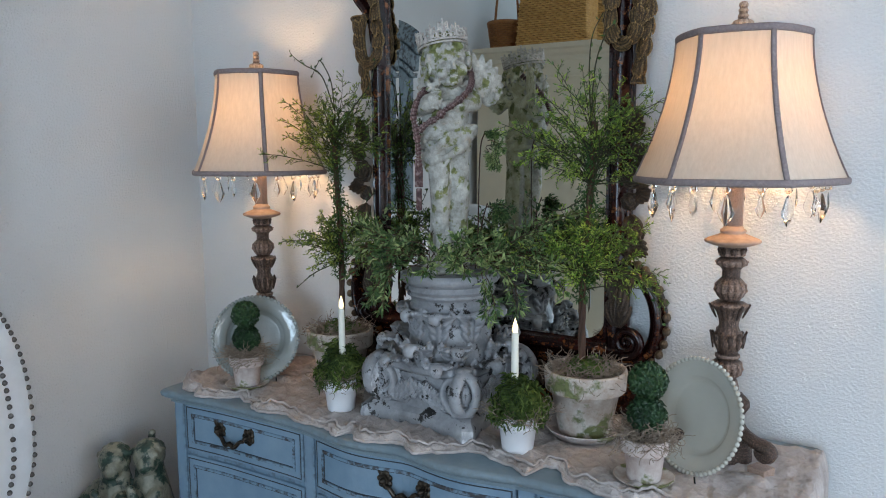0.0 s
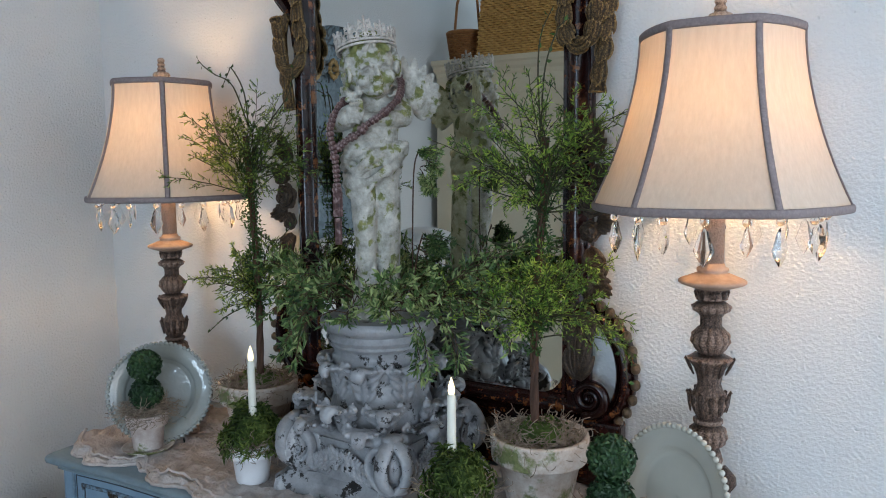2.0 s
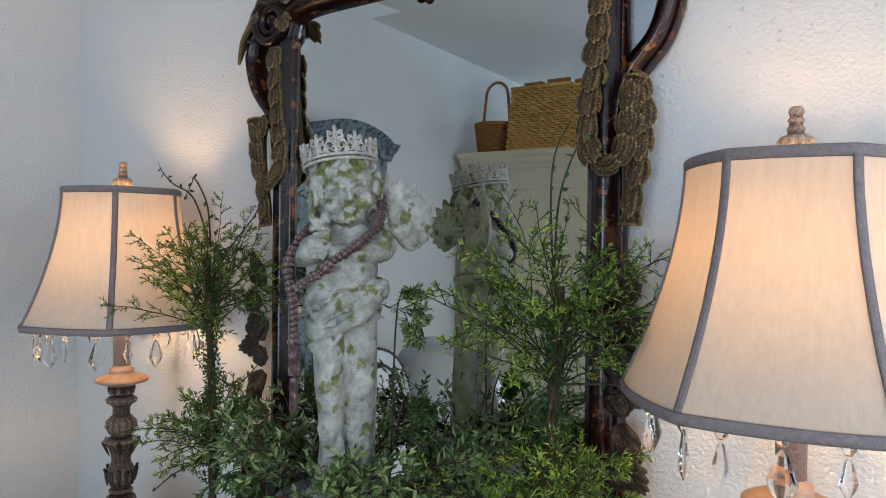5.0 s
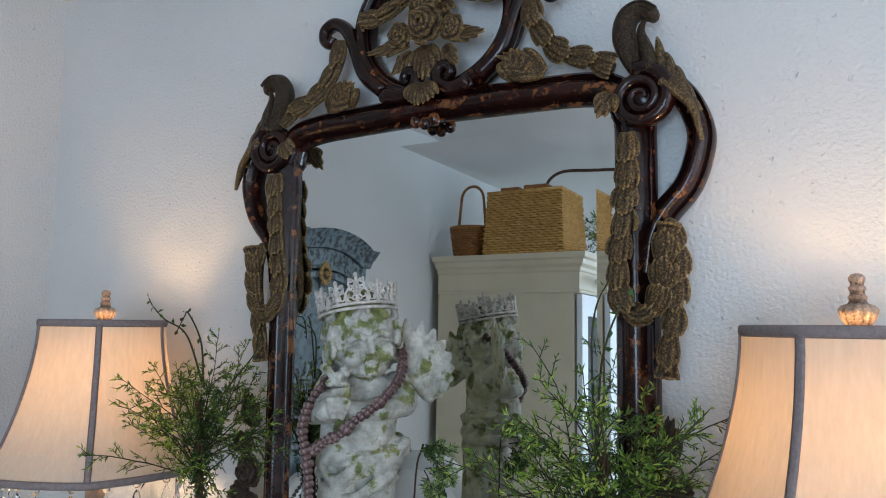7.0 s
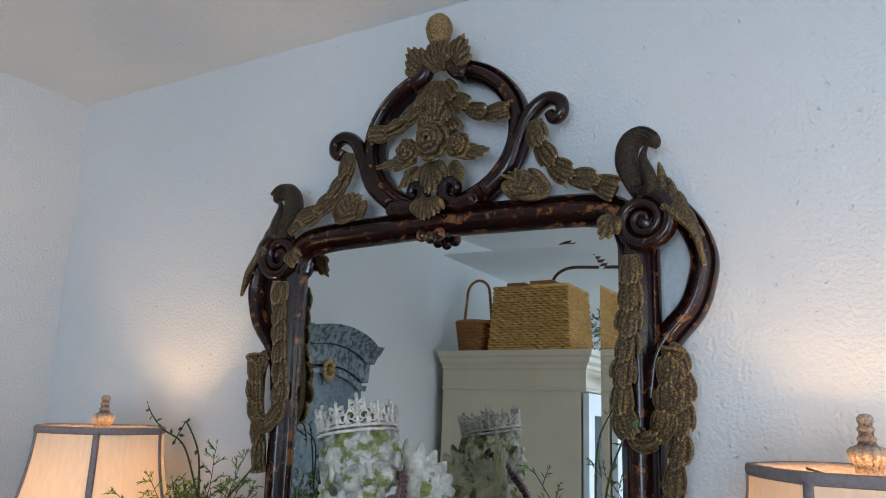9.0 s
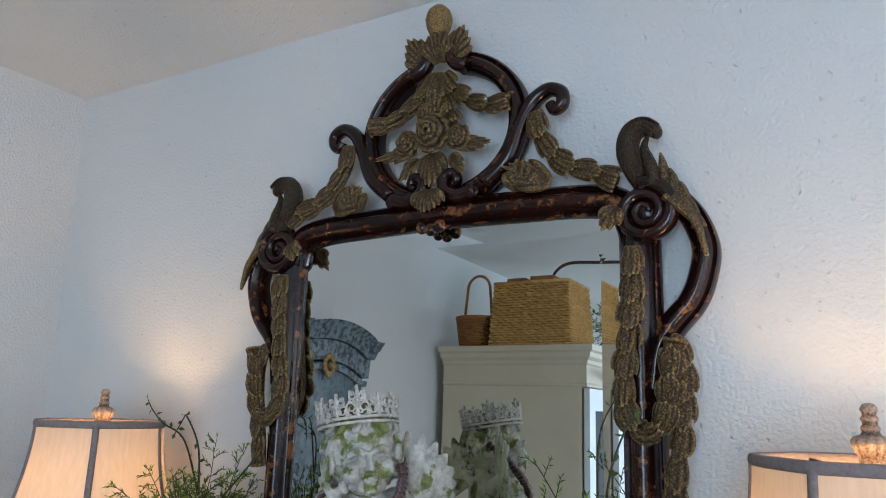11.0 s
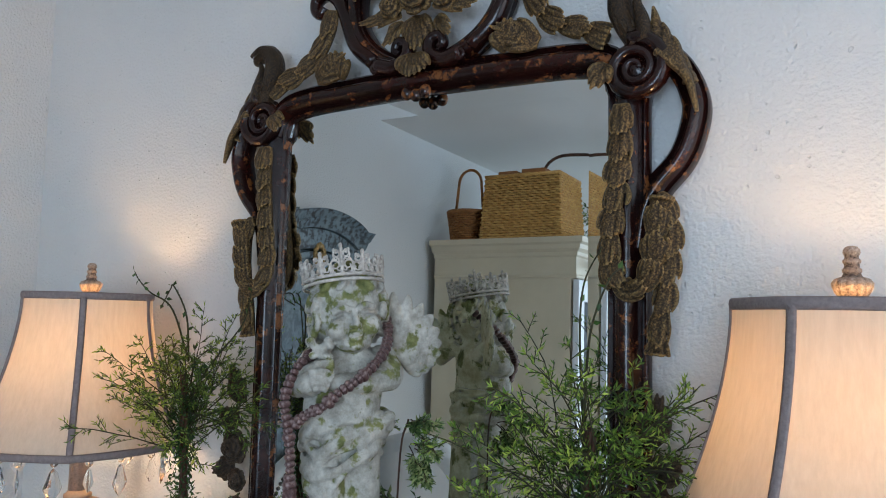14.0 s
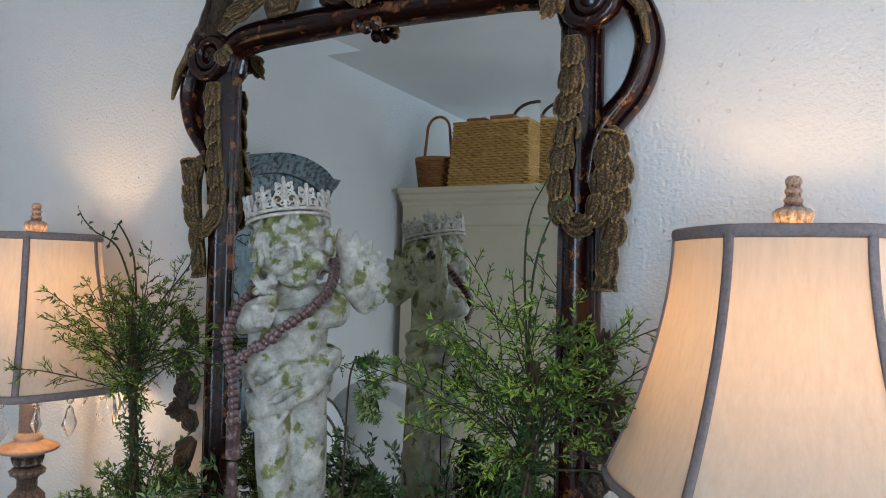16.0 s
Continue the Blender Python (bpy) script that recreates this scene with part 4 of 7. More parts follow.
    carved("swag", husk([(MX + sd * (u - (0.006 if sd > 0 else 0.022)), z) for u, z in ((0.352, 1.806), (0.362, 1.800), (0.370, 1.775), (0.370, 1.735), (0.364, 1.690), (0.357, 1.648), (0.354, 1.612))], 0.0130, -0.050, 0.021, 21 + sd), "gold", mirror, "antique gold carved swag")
    # rose and leaf spray low on the stile
    for u, z, w, ln in ((0.338, 1.500, (0.25, 1), 0.070), (0.345, 1.462, (0.7, 0.6), 0.045), (0.350, 1.395, (0.8, -0.2), 0.040), (0.335, 1.345, (0.5, -0.9), 0.060), (0.345, 1.290, (0.7, -0.5), 0.045), (0.330, 1.240, (0.3, -1), 0.060), (0.318, 1.190, (0.2, -1), 0.060), (0.312, 1.215, (-0.1, -1), 0.055)):
        carved("leaf_spray", leaf_fan((MX + sd * u, z), (sd * w[0], w[1]), ln, 0.036, -0.048, 6), "brown_carving", mirror, "brown carved leaf")
    for u, z, r in ((0.345, 1.428, 0.026), (0.338, 1.375, 0.018), (0.352, 1.310, 0.018), (0.335, 1.275, 0.015)):
        carved("rose", rose((MX + sd * u, z), r, -0.054, int(z * 1000)), "brown_carving", mirror, "brown carved rose")
    # foot scroll
    arm = curve_pts([(MX + sd * u, z) for u, z in ((0.330, 1.232), (0.362, 1.212), (0.388, 1.170), (0.397, 1.115), (0.386, 1.065), (0.352, 1.035), (0.325, 1.030))], 44)
    part("foot_scroll", moulding(arm if sd > 0 else arm[::-1], 0.034, 0.036, -0.010), "mahogany", mirror, crease=70)
    for q in range(13):
        c = arm[4 + 3 * q] if 4 + 3 * q < len(arm) else arm[-1]
        out = unit(c - np.array((MX + sd * 0.33, 1.13)))
        part("scallop", Shape().blob((c[0] + out[0] * 0.019, -0.030, c[1] + out[1] * 0.019), (0.009, 0.012, 0.010), None, 8, 6), "brown_carving", mirror)
    part("volute", sweep(spiral(MX + sd * 0.338, 1.078, 0.032, 2.0, 250, sd), np.linspace(0.010, 0.005, 46), -0.048, 10, 1.3), "mahogany", mirror)
    carved("foot_leaf", leaf_fan((MX + sd * 0.315, 1.110), (sd * 0.15, 1), 0.090, 0.052, -0.050, 7), "brown_carving", mirror, "brown carved leaf")
    part("foot_block", Shape().box((MX + sd * 0.35 - 0.045, -0.05, 0.915), (MX + sd * 0.35 + 0.045, -0.01, 1.035)), "mahogany", mirror, smooth=False, bevel=0.006)
# middle ornaments
for q, (u, z, w, ln) in enumerate(((0, 2.268, (0, 1), 0.062), (-0.024, 2.268, (-0.55, 0.85), 0.056), (0.024, 2.268, (0.55, 0.85), 0.056))):
    carved("crest_leaf", leaf_fan((MC + u, z), w, ln, 0.052, -0.040, 7), "gold", mirror, "antique gold crest leaf")
bud = Shape().lathe([(0.010, 2.310), (0.018, 2.325), (0.021, 2.342), (0.018, 2.356), (0.009, 2.366), (0.002, 2.368)], 24, (MC, -0.046, 0), flute=12, amps=[0.1] * 6)
part("crest_bud", bud, "gold", mirror, "antique gold crest bud")
carved("shell", leaf_fan((MC, 2.046), (0, -1), 0.040, 0.058, -0.056, 9), "gold", mirror, "antique gold shell")
for u in (-0.016, 0.0, 0.016):
    part("boss", Shape().blob((MC + u, -0.052, 1.988 - (u == 0) * 0.004), (0.010, 0.008, 0.011)), "mahogany", mirror)
# floral spray inside the ring
for q, (u, z, du, dz) in enumerate(((0, 2.25, -0.01, -0.05), (0, 2.245, 0.012, -0.055))):
    carved("garland", husk([(MC + u, z), (MC + u + du, z + dz), (MC + u + du * 2, z + dz * 1.6)], 0.018, -0.040, 0.02, 40 + q), "gold", mirror, "antique gold carved garland")
for sd in (-1, 1):
    carved("garland", husk([(MC + sd * u, z) for u, z in ((0.010, 2.245), (0.030, 2.215), (0.060, 2.190), (0.095, 2.176), (0.128, 2.175))], 0.014, -0.042, 0.02, 50 + sd), "gold", mirror, "antique gold carved garland")
    carved("leaf_spray", leaf_fan((MC + sd * 0.035, 2.118), (sd * 1, -0.12), 0.075, 0.024, -0.044, 6), "gold", mirror, "antique gold carved leaf")
    carved("leaf_spray", leaf_fan((MC + sd * 0.030, 2.105), (sd * 0.6, -0.8), 0.052, 0.022, -0.044, 6), "gold", mirror, "antique gold carved leaf")
carved("leaf_spray", leaf_fan((MC, 2.110), (0, -1), 0.060, 0.050, -0.044, 7), "gold", mirror, "antique gold carved leaf")
carved("leaf_spray", leaf_fan((MC, 2.160), (0, 1), 0.055, 0.040, -0.044, 6), "gold", mirror, "antique gold carved leaf")
for u, z, r in ((0.0, 2.140, 0.030), (0.048, 2.126, 0.020), (-0.046, 2.130, 0.020), (-0.012, 2.178, 0.016)):
    carved("rose", rose((MC + u, z), r, -0.056, int(z * 991)), "gold", mirror, "antique gold carved rose")
# carved band below the pane
for q in range(9):
    u = -0.26 + q * 0.065
    carved("rose" if q % 2 else "leaf_spray", rose((MX + u, 0.985), 0.022, -0.042, q) if q % 2 else leaf_fan((MX + u, 1.005), (0.3 * (-1) ** q, -0.8), 0.055, 0.05, -0.042, 6), "brown_carving", mirror)

# ---- statue, capital, garland ----
CX, CY = 0.099, -0.206
BASE = TOP + 0.007
capital = thing("column_capital", (CX, CY, BASE), "chipped grey painted carved column capital serving as pedestal", "capital", turn=-4.5)
s = Shape()


def hollow_square(h, dip, cut, n=9):
    """Square outline with hollow sides and cut corners."""
    out = []
    for q in range(4):
        a = q * math.pi / 2
        for t in np.linspace(-1, 1, n):
            x, y = t * (h - cut), -h + dip * (1 - t * t)
            out.append((x * math.cos(a) - y * math.sin(a), x * math.sin(a) + y * math.cos(a)))
    return out


def stacked(rows):
    s = Shape()
    k = len(rows[0][0])
    v = [(x, y, z) for o, z in rows for x, y in o]
    f = [(i * k + j, i * k + (j + 1) % k, (i + 1) * k + (j + 1) % k, (i + 1) * k + j) for i in range(len(rows) - 1) for j in range(k)]
    return s.add(v, f + [tuple(range(k))[::-1], tuple((len(rows) - 1) * k + j for j in range(k))])


part("plinth", stacked([(hollow_square(0.147, 0.030, 0.016), 0.0), (hollow_square(0.149, 0.030, 0.016), 0.004), (hollow_square(0.145, 0.030, 0.016), 0.026), (hollow_square(0.134, 0.030, 0.015), 0.034), (hollow_square(0.128, 0.028, 0.015), 0.040)]), "capital", capital, crease=40)
part("top_slab", Shape().lathe([(0.086, 0.268), (0.095, 0.272), (0.098, 0.278), (0.094, 0.284), (0.093, 0.288), (0.102, 0.293), (0.107, 0.300), (0.107, 0.309), (0.103, 0.314)], 56), "capital", capital, crease=40)
# volutes: a scroll band on each side, curled at its two ends
for q in range(4):
    rot = np.array(Euler((0, 0, q * math.pi / 2)).to_matrix())
    for sd in (-1, 1):
        sp = [(sd * 0.100 + x, z) for x, z in spiral(0, 0.088, 0.049, 2.4, 90, -sd, 60, 0.10)]
        line = np.array([(x, -0.113 - 0.006 * i / 60, z) for i, (x, z) in enumerate(sp)])
        v = Shape().tube(line @ rot.T, np.linspace(0.0082, 0.0035, 60), 9, 1.7, rot @ np.array((0, 1, 0)))
        part("volute", v, "capital", capital)
        disc = Shape().lathe([(0.047, 0), (0.047, 0.006), (0.040, 0.008), (0.012, 0.010), (0.009, 0.018), (0.004, 0.021)], 26)
        dv = np.array([(sd * 0.100 + x, -0.101 - z, 0.088 + y) for x, y, z in disc.v[0]])
        part("volute_disc", Shape().add(dv @ rot.T, disc.f), "capital", capital)
    band = np.array([(x, -0.108 + 0.012 * (1 - (x / 0.08) ** 2), 0.128 - 0.012 * (1 - (x / 0.09) ** 2)) for x in np.linspace(-0.09, 0.09, 20)])
    part("volute_band", Shape().tube(band @ rot.T, 0.011, 9, 1.2, rot @ np.array((0, 1, 0))), "capital", capital)
    orn = Shape()
    g = np.random.default_rng(q)
    # acanthus scrolls that run out from a middle flower
    spray = Shape()
    for sd in (-1, 1):
        for t in range(5):
            x = sd * (0.008 + 0.013 * t)
            for w in ((sd * 0.55, 0.9), (sd * 0.7, -0.75)):
                fan = leaf_fan((x, 0.078 - 0.004 * t), w, 0.030 - 0.003 * t, 0.020, -0.107, 4, 0.006)
                spray.add(np.concatenate(fan.v), fan.f)
        cl = spiral(sd * 0.040, 0.056, 0.013, 1.3, 90, sd, 24, 0.2)
        spray.tube([(x, -0.112, z) for x, z in cl], np.linspace(0.0042, 0.0024, 24), 7)
    flower = rose((0, 0.080), 0.015, -0.108, q)
    spray.add(np.concatenate(flower.v), flower.f)
    orn.add(np.concatenate(spray.v) @ rot.T, spray.f)
    part("leaf_ornament", orn, "capital", capital)
    # cushion that carries each corner down to the plinth
    line = [rot @ np.array((0.084 + 0.003 * t, -0.084 - 0.003 * t, 0.126 - 0.0125 * t)) for t in range(8)]
    part("corner_cushion", Shape().tube(line, np.array((0.020, 0.028, 0.030, 0.028, 0.024, 0.022, 0.023, 0.026)), 14), "capital", capital)
# bell with two rows of curled acanthus leaves, one casting
bell = Shape().lathe([(0.085, 0.035), (0.092, 0.06), (0.096, 0.11), (0.094, 0.15), (0.080, 0.20), (0.082, 0.226), (0.088, 0.235), (0.088, 0.242), (0.083, 0.248), (0.086, 0.260), (0.094, 0.266), (0.094, 0.276)], 40)
g = np.random.default_rng(14)
up = np.array((0, 0, 1.0))
for cnt, r0, z0, z1, out, off in ((8, 0.098, 0.112, 0.176, 0.046, 0.0), (8, 0.080, 0.160, 0.236, 0.026, math.pi / 8), (8, 0.100, 0.106, 0.142, 0.052, math.pi / 8)):
    for q in range(cnt):
        a = q * 2 * math.pi / cnt + off + g.normal() * 0.04
        d = np.array((math.cos(a), math.sin(a), 0))
        sd = np.array((-d[1], d[0], 0))
        h = z1 - z0

        def rib(u):
            return d * (r0 + out * u ** 2.4) + up * (z0 + h * math.sin(u * 1.75))

        bell.tube([rib(u) + d * 0.003 for u in np.linspace(0, 1, 10)], np.linspace(0.0065, 0.0045, 10), 7)
        # toothed lobes each side of the midrib, parted by gaps
        for t in range(6):
            u = 0.05 + 0.16 * t
            w = 0.030 * math.sin(0.6 + 2.0 * u)
            for lob in (-1, 1):
                c = rib(u)
                e = rib(min(u + 0.22, 1.0))
                bell.tube([c, (c + e) / 2 + sd * lob * w * 0.55 + d * 0.005, e + sd * lob * w + d * 0.002, e + sd * lob * w * 1.1 + up * 0.002 + d * 0.006], np.array((0.0035, 0.0058, 0.0050, 0.0022)) * g.uniform(0.85, 1.15), 6)
        # rolled tip
        tip = rib(1.0)
        roll = [tip + d * (0.002 + 0.008 * math.sin(b)) + up * (-0.008 + 0.008 * math.cos(b)) for b in np.linspace(-0.3, 2.9, 8)]
        bell.tube(roll, np.linspace(0.0095, 0.0060, 8), 8, 1.7, sd)
        for lob in (-1, 1):
            eye = spiral(0, 0, 0.010, 1.3, 90, lob, 16, 0.2)
            o = d * (r0 + out * 0.45) + up * (z0 + h * 0.98) + sd * lob * 0.031
            bell.tube([o + sd * x + up * z for x, z in eye], 0.0032, 6)
bell_ob = part("acanthus_bell", bell, "capital", capital, "carved acanthus bell with chipped paint")
rm = bell_ob.modifiers.new("remesh", "REMESH")
rm.mode, rm.voxel_size, rm.use_smooth_shade = "VOXEL", 0.0020, True
for q in range(4):
    rot = np.array(Euler((0, 0, q * math.pi / 2)).to_matrix())
    loop = [(x, -0.106) for x in np.linspace(-0.085, 0.085, 30)] + [(0.085, y) for y in np.linspace(-0.100, -0.07, 6)] + [(x, -0.07) for x in np.linspace(0.080, -0.085, 20)] + [(-0.085, y) for y in np.linspace(-0.076, -0.100, 5)]
    pn = stacked([(loop, z) for z in np.linspace(0.036, 0.108, 14)])
    pn.v[0] = pn.v[0] @ rot.T
    part("scroll_panel", pn, "capital", capital, crease=40)

# statue: one mesh, softly modelled


def st(x, d, z):
    """Across, towards the room, up."""
    return np.array((x, SY - d, z))


f = Shape()
FOOT = BASE + 0.313


def loft(rows, seg=36):
    """Smooth oval sections: x, d, rx, rd, z."""
    rows = np.asarray(rows, float)
    q = np.stack([np.interp(np.linspace(0, len(rows) - 1, len(rows) * 4), range(len(rows)), rows[:, c]) for c in range(5)], 1)
    stack = []
    for x, d, rx, rd, z in q:
        ring = [(x + rx * math.cos(t), SY - d + rd * math.sin(t)) for t in np.linspace(0, 2 * math.pi, seg, endpoint=False)]
        stack.append((ring, z))
    o = stacked(stack)
    f.add(o.v[0], o.f)


f.blob(st(0.118, 0.004, FOOT + 0.008), (0.066, 0.056, 0.016), None, 28, 8)
f.blob(st(0.116, 0.010, FOOT + 0.026), (0.052, 0.046, 0.018), None, 24, 8)
loft(((0.122, -0.002, 0.054, 0.040, 1.416), (0.122, 0.002, 0.060, 0.046, 1.440), (0.119, 0.008, 0.061, 0.050, 1.470), (0.116, 0.015, 0.062, 0.055, 1.492), (0.117, 0.016, 0.062, 0.055, 1.508), (0.119, 0.012, 0.062, 0.051, 1.526), (0.123, 0.004, 0.065, 0.045, 1.548), (0.125, 0.000, 0.069, 0.041, 1.568), (0.125, -0.002, 0.062, 0.035, 1.586), (0.125, -0.002, 0.036, 0.030, 1.600), (0.124, 0.000, 0.030, 0.029, 1.625)))
# legs, with a support of cloth behind
for rows in (((0.097, 0.006, 0.032, 0.034, 1.440), (0.098, 0.016, 0.030, 0.033, 1.400), (0.100, 0.020, 0.028, 0.029, 1.362), (0.102, 0.012, 0.024, 0.024, 1.330), (0.102, 0.002, 0.022, 0.023, 1.300), (0.100, 0.000, 0.019, 0.019, 1.270), (0.098, 0.004, 0.019, 0.021, 1.250)),
             ((0.148, 0.002, 0.034, 0.035, 1.440), (0.150, 0.012, 0.033, 0.034, 1.400), (0.153, 0.016, 0.031, 0.031, 1.365), (0.153, 0.006, 0.030, 0.028, 1.330), (0.148, 0.000, 0.026, 0.024, 1.300), (0.143, 0.000, 0.021, 0.020, 1.270), (0.142, 0.004, 0.020, 0.022, 1.250))):
    near = rows[0][0] < 0.12
    loft([(x, d + (0.012 if near else 0.0), rx * 0.97, rd, z) for x, d, rx, rd, z in rows], 24)
loft(((0.124, -0.022, 0.044, 0.024, 1.430), (0.126, -0.026, 0.046, 0.024, 1.340), (0.124, -0.026, 0.050, 0.028, 1.245)), 24)
f.limb(st(0.096, 0.012, 1.257), st(0.086, 0.044, 1.252), 0.015, 0.010)
f.limb(st(0.142, 0.012, 1.257), st(0.140, 0.046, 1.252), 0.015, 0.010)
# cloth knotted round the hips
ANG = np.linspace(0, 2 * math.pi, 64, endpoint=False)


def girdle(u, k, r):
    pts = []
    for t in ANG:
        side, front = math.sin(t), math.cos(t)
        top = 1.479 + 0.010 * side + 0.004 * math.cos(2 * t)
        low = 1.440 + 0.013 * side - 0.010 * math.exp(-((side + 0.5) / 0.4) ** 2) * (front > 0)
        z = top + (low - top) * u + 0.0035 * math.sin(3 * t + 2.1 * k) + 0.002 * math.sin(7 * t + k)
        bulge = 0.006 * math.exp(-((side - 1) / 0.4) ** 2) * (1 - abs(u - 0.4))
        out = 0.0022 * (k % 2) + 0.0022 * math.sin(5 * t + k)
        pts.append(st(0.120 + (0.061 + bulge + out) * side, 0.009 + (0.051 + out) * front, z))
    f.tube(pts, r * (1 + 0.25 * np.sin(ANG * 4 + k)), 8, closed=True, flat_axis=(0, 0, 1))


for k, (u, r) in enumerate(((-0.10, 0.0052), (0.12, 0.0072), (0.36, 0.0056), (0.60, 0.0076), (0.86, 0.0058), (1.15, 0.0066), (1.40, 0.0050))):
    girdle(u, k, r)
f.limb(st(0.070, 0.044, 1.470), st(0.150, 0.058, 1.452), 0.007, 0.008, 18, 8)
f.limb(st(0.150, 0.058, 1.452), st(0.192, 0.030, 1.482), 0.008, 0.011, 14, 8)
f.limb(st(0.082, 0.050, 1.440), st(0.132, 0.058, 1.462), 0.006, 0.007, 14, 8)
f.blob(st(0.188, 0.020, 1.474), (0.016, 0.018, 0.016))
# cloth slipping between the legs
for t in range(7):
    c = curve_pts([st(0.128 - 0.002 * t, 0.034, 1.392 - 0.012 * t), st(0.112 - 0.002 * t, 0.046 - 0.002 * t, 1.366 - 0.012 * t), st(0.086, 0.038 - 0.004 * t, 1.342 - 0.010 * t)], 18)
    f.tube(c, 0.0058 + 0.0012 * math.sin(t * 1.9), 8)
for t in range(4):
    f.tube(curve_pts([st(0.082 + 0.010 * t, 0.026, 1.318), st(0.092 + 0.010 * t, 0.030, 1.290), st(0.084 + 0.014 * t, 0.036, 1.256)], 14), 0.0062, 8)
for t in range(5):
    f.tube(curve_pts([st(0.176 - 0.004 * t, -0.010 + 0.006 * t, 1.326), st(0.174 - 0.002 * t, 0.0 + 0.007 * t, 1.288), st(0.180 - 0.008 * t, 0.004 + 0.008 * t, 1.250)], 14), 0.0066, 8)
# arms folded on the chest
f.limb(st(0.180, -0.004, 1.580), st(0.190, 0.014, 1.560), 0.026, 0.026, 8, 16)
f.limb(st(0.188, 0.020, 1.553), st(0.150, 0.046, 1.546), 0.0245, 0.021, 14, 16)
f.limb(st(0.150, 0.046, 1.546), st(0.098, 0.054, 1.546), 0.021, 0.0150, 14, 16)
f.limb(st(0.068, 0.002, 1.580), st(0.054, 0.026, 1.556), 0.022, 0.020, 8, 16)
f.limb(st(0.053, 0.034, 1.552), st(0.072, 0.054, 1.566), 0.019, 0.0140, 8, 16)
f.blob(st(0.078, 0.060, 1.569), (0.015, 0.011, 0.012))
for t in range(4):
    f.limb(st(0.074, 0.069 - 0.002 * t, 1.579 - 0.0066 * t), st(0.098, 0.069 - 0.002 * t, 1.583 - 0.0070 * t), 0.0043, 0.0036, 9, 8)
# near fist and forearm, closed over the bunch
f.limb(st(0.046, 0.020, 1.536), st(0.066, 0.058, 1.545), 0.021, 0.022, 10, 16)
f.blob(st(0.076, 0.064, 1.552), (0.025, 0.018, 0.020), None, 18, 12)
for t in range(4):
    f.tube(curve_pts([st(0.064 + 0.002 * t, 0.078, 1.566 - 0.0090 * t), st(0.084, 0.084 - 0.002 * t, 1.569 - 0.0095 * t), st(0.101 - 0.003 * t, 0.076, 1.562 - 0.0090 * t)], 10), np.linspace(0.0058, 0.0046, 10), 8)
# bunch held under the chin
fg = np.random.default_rng(9)
for t in range(26):
    f.blob(st(fg.uniform(0.064, 0.098), fg.uniform(0.024, 0.050), fg.uniform(1.586, 1.612)), (0.0075, 0.0075, 0.0065), None, 8, 6)
# head: round skull, full cheeks, small features; leaning to one side
HEAD = np.array(Euler((radians(-6), radians(-7), radians(8))).to_matrix())


def hd(x, d, z):
    return np.array((0.121, SY - 0.004, 1.650)) + HEAD @ np.array((x, -d, z))


def hb(x, d, z, size, seg=14, rings=10):
    f.blob(hd(x, d, z), (size[0], size[1], size[2]), HEAD, seg, rings)


hb(0, 0.000, 0.002, (0.057, 0.0545, 0.055), 28, 20)
hb(0.001, 0.018, -0.020, (0.045, 0.040, 0.032), 24, 16)
for sd in (-1, 1):
    hb(0.001 + sd * 0.025, 0.044, -0.024, (0.0170, 0.0160, 0.0145))
    f.tube(curve_pts([hd(0.001 + sd * 0.007, 0.0580, -0.0035), hd(0.001 + sd * 0.018, 0.0585, 0.0010), hd(0.001 + sd * 0.033, 0.0500, -0.0030)], 10), 0.0050, 8)
    hb(0.001 + sd * 0.0195, 0.0500, -0.0125, (0.0078, 0.0056, 0.0040))
    f.tube(curve_pts([hd(0.001 + sd * 0.011, 0.0545, -0.0145), hd(0.001 + sd * 0.020, 0.0560, -0.0165), hd(0.001 + sd * 0.028, 0.0500, -0.0145)], 8), 0.0018, 6)
    hb(0.001 + sd * 0.0058, 0.0620, -0.0235, (0.0046, 0.0050, 0.0040))
f.tube([hd(0.001, 0.056, -0.002), hd(0.001, 0.0615, -0.014), hd(0.001, 0.0670, -0.0215)], np.array((0.0046, 0.0050, 0.0062)), 8)
hb(0.001, 0.0665, -0.0220, (0.0062, 0.0062, 0.0054))
f.tube(curve_pts([hd(-0.011, 0.0560, -0.0350), hd(-0.004, 0.0625, -0.0325), hd(0.001, 0.0630, -0.0335), hd(0.006, 0.0625, -0.0325), hd(0.013, 0.0560, -0.0350)], 14), 0.0030, 8)
f.tube(curve_pts([hd(-0.008, 0.0560, -0.0400), hd(0.001, 0.0615, -0.0415), hd(0.010, 0.0560, -0.0400)], 10), 0.0036, 8)
hb(0.001, 0.0500, -0.0500, (0.0130, 0.0115, 0.0085))
hb(0.001, 0.030, -0.044, (0.030, 0.028, 0.016))
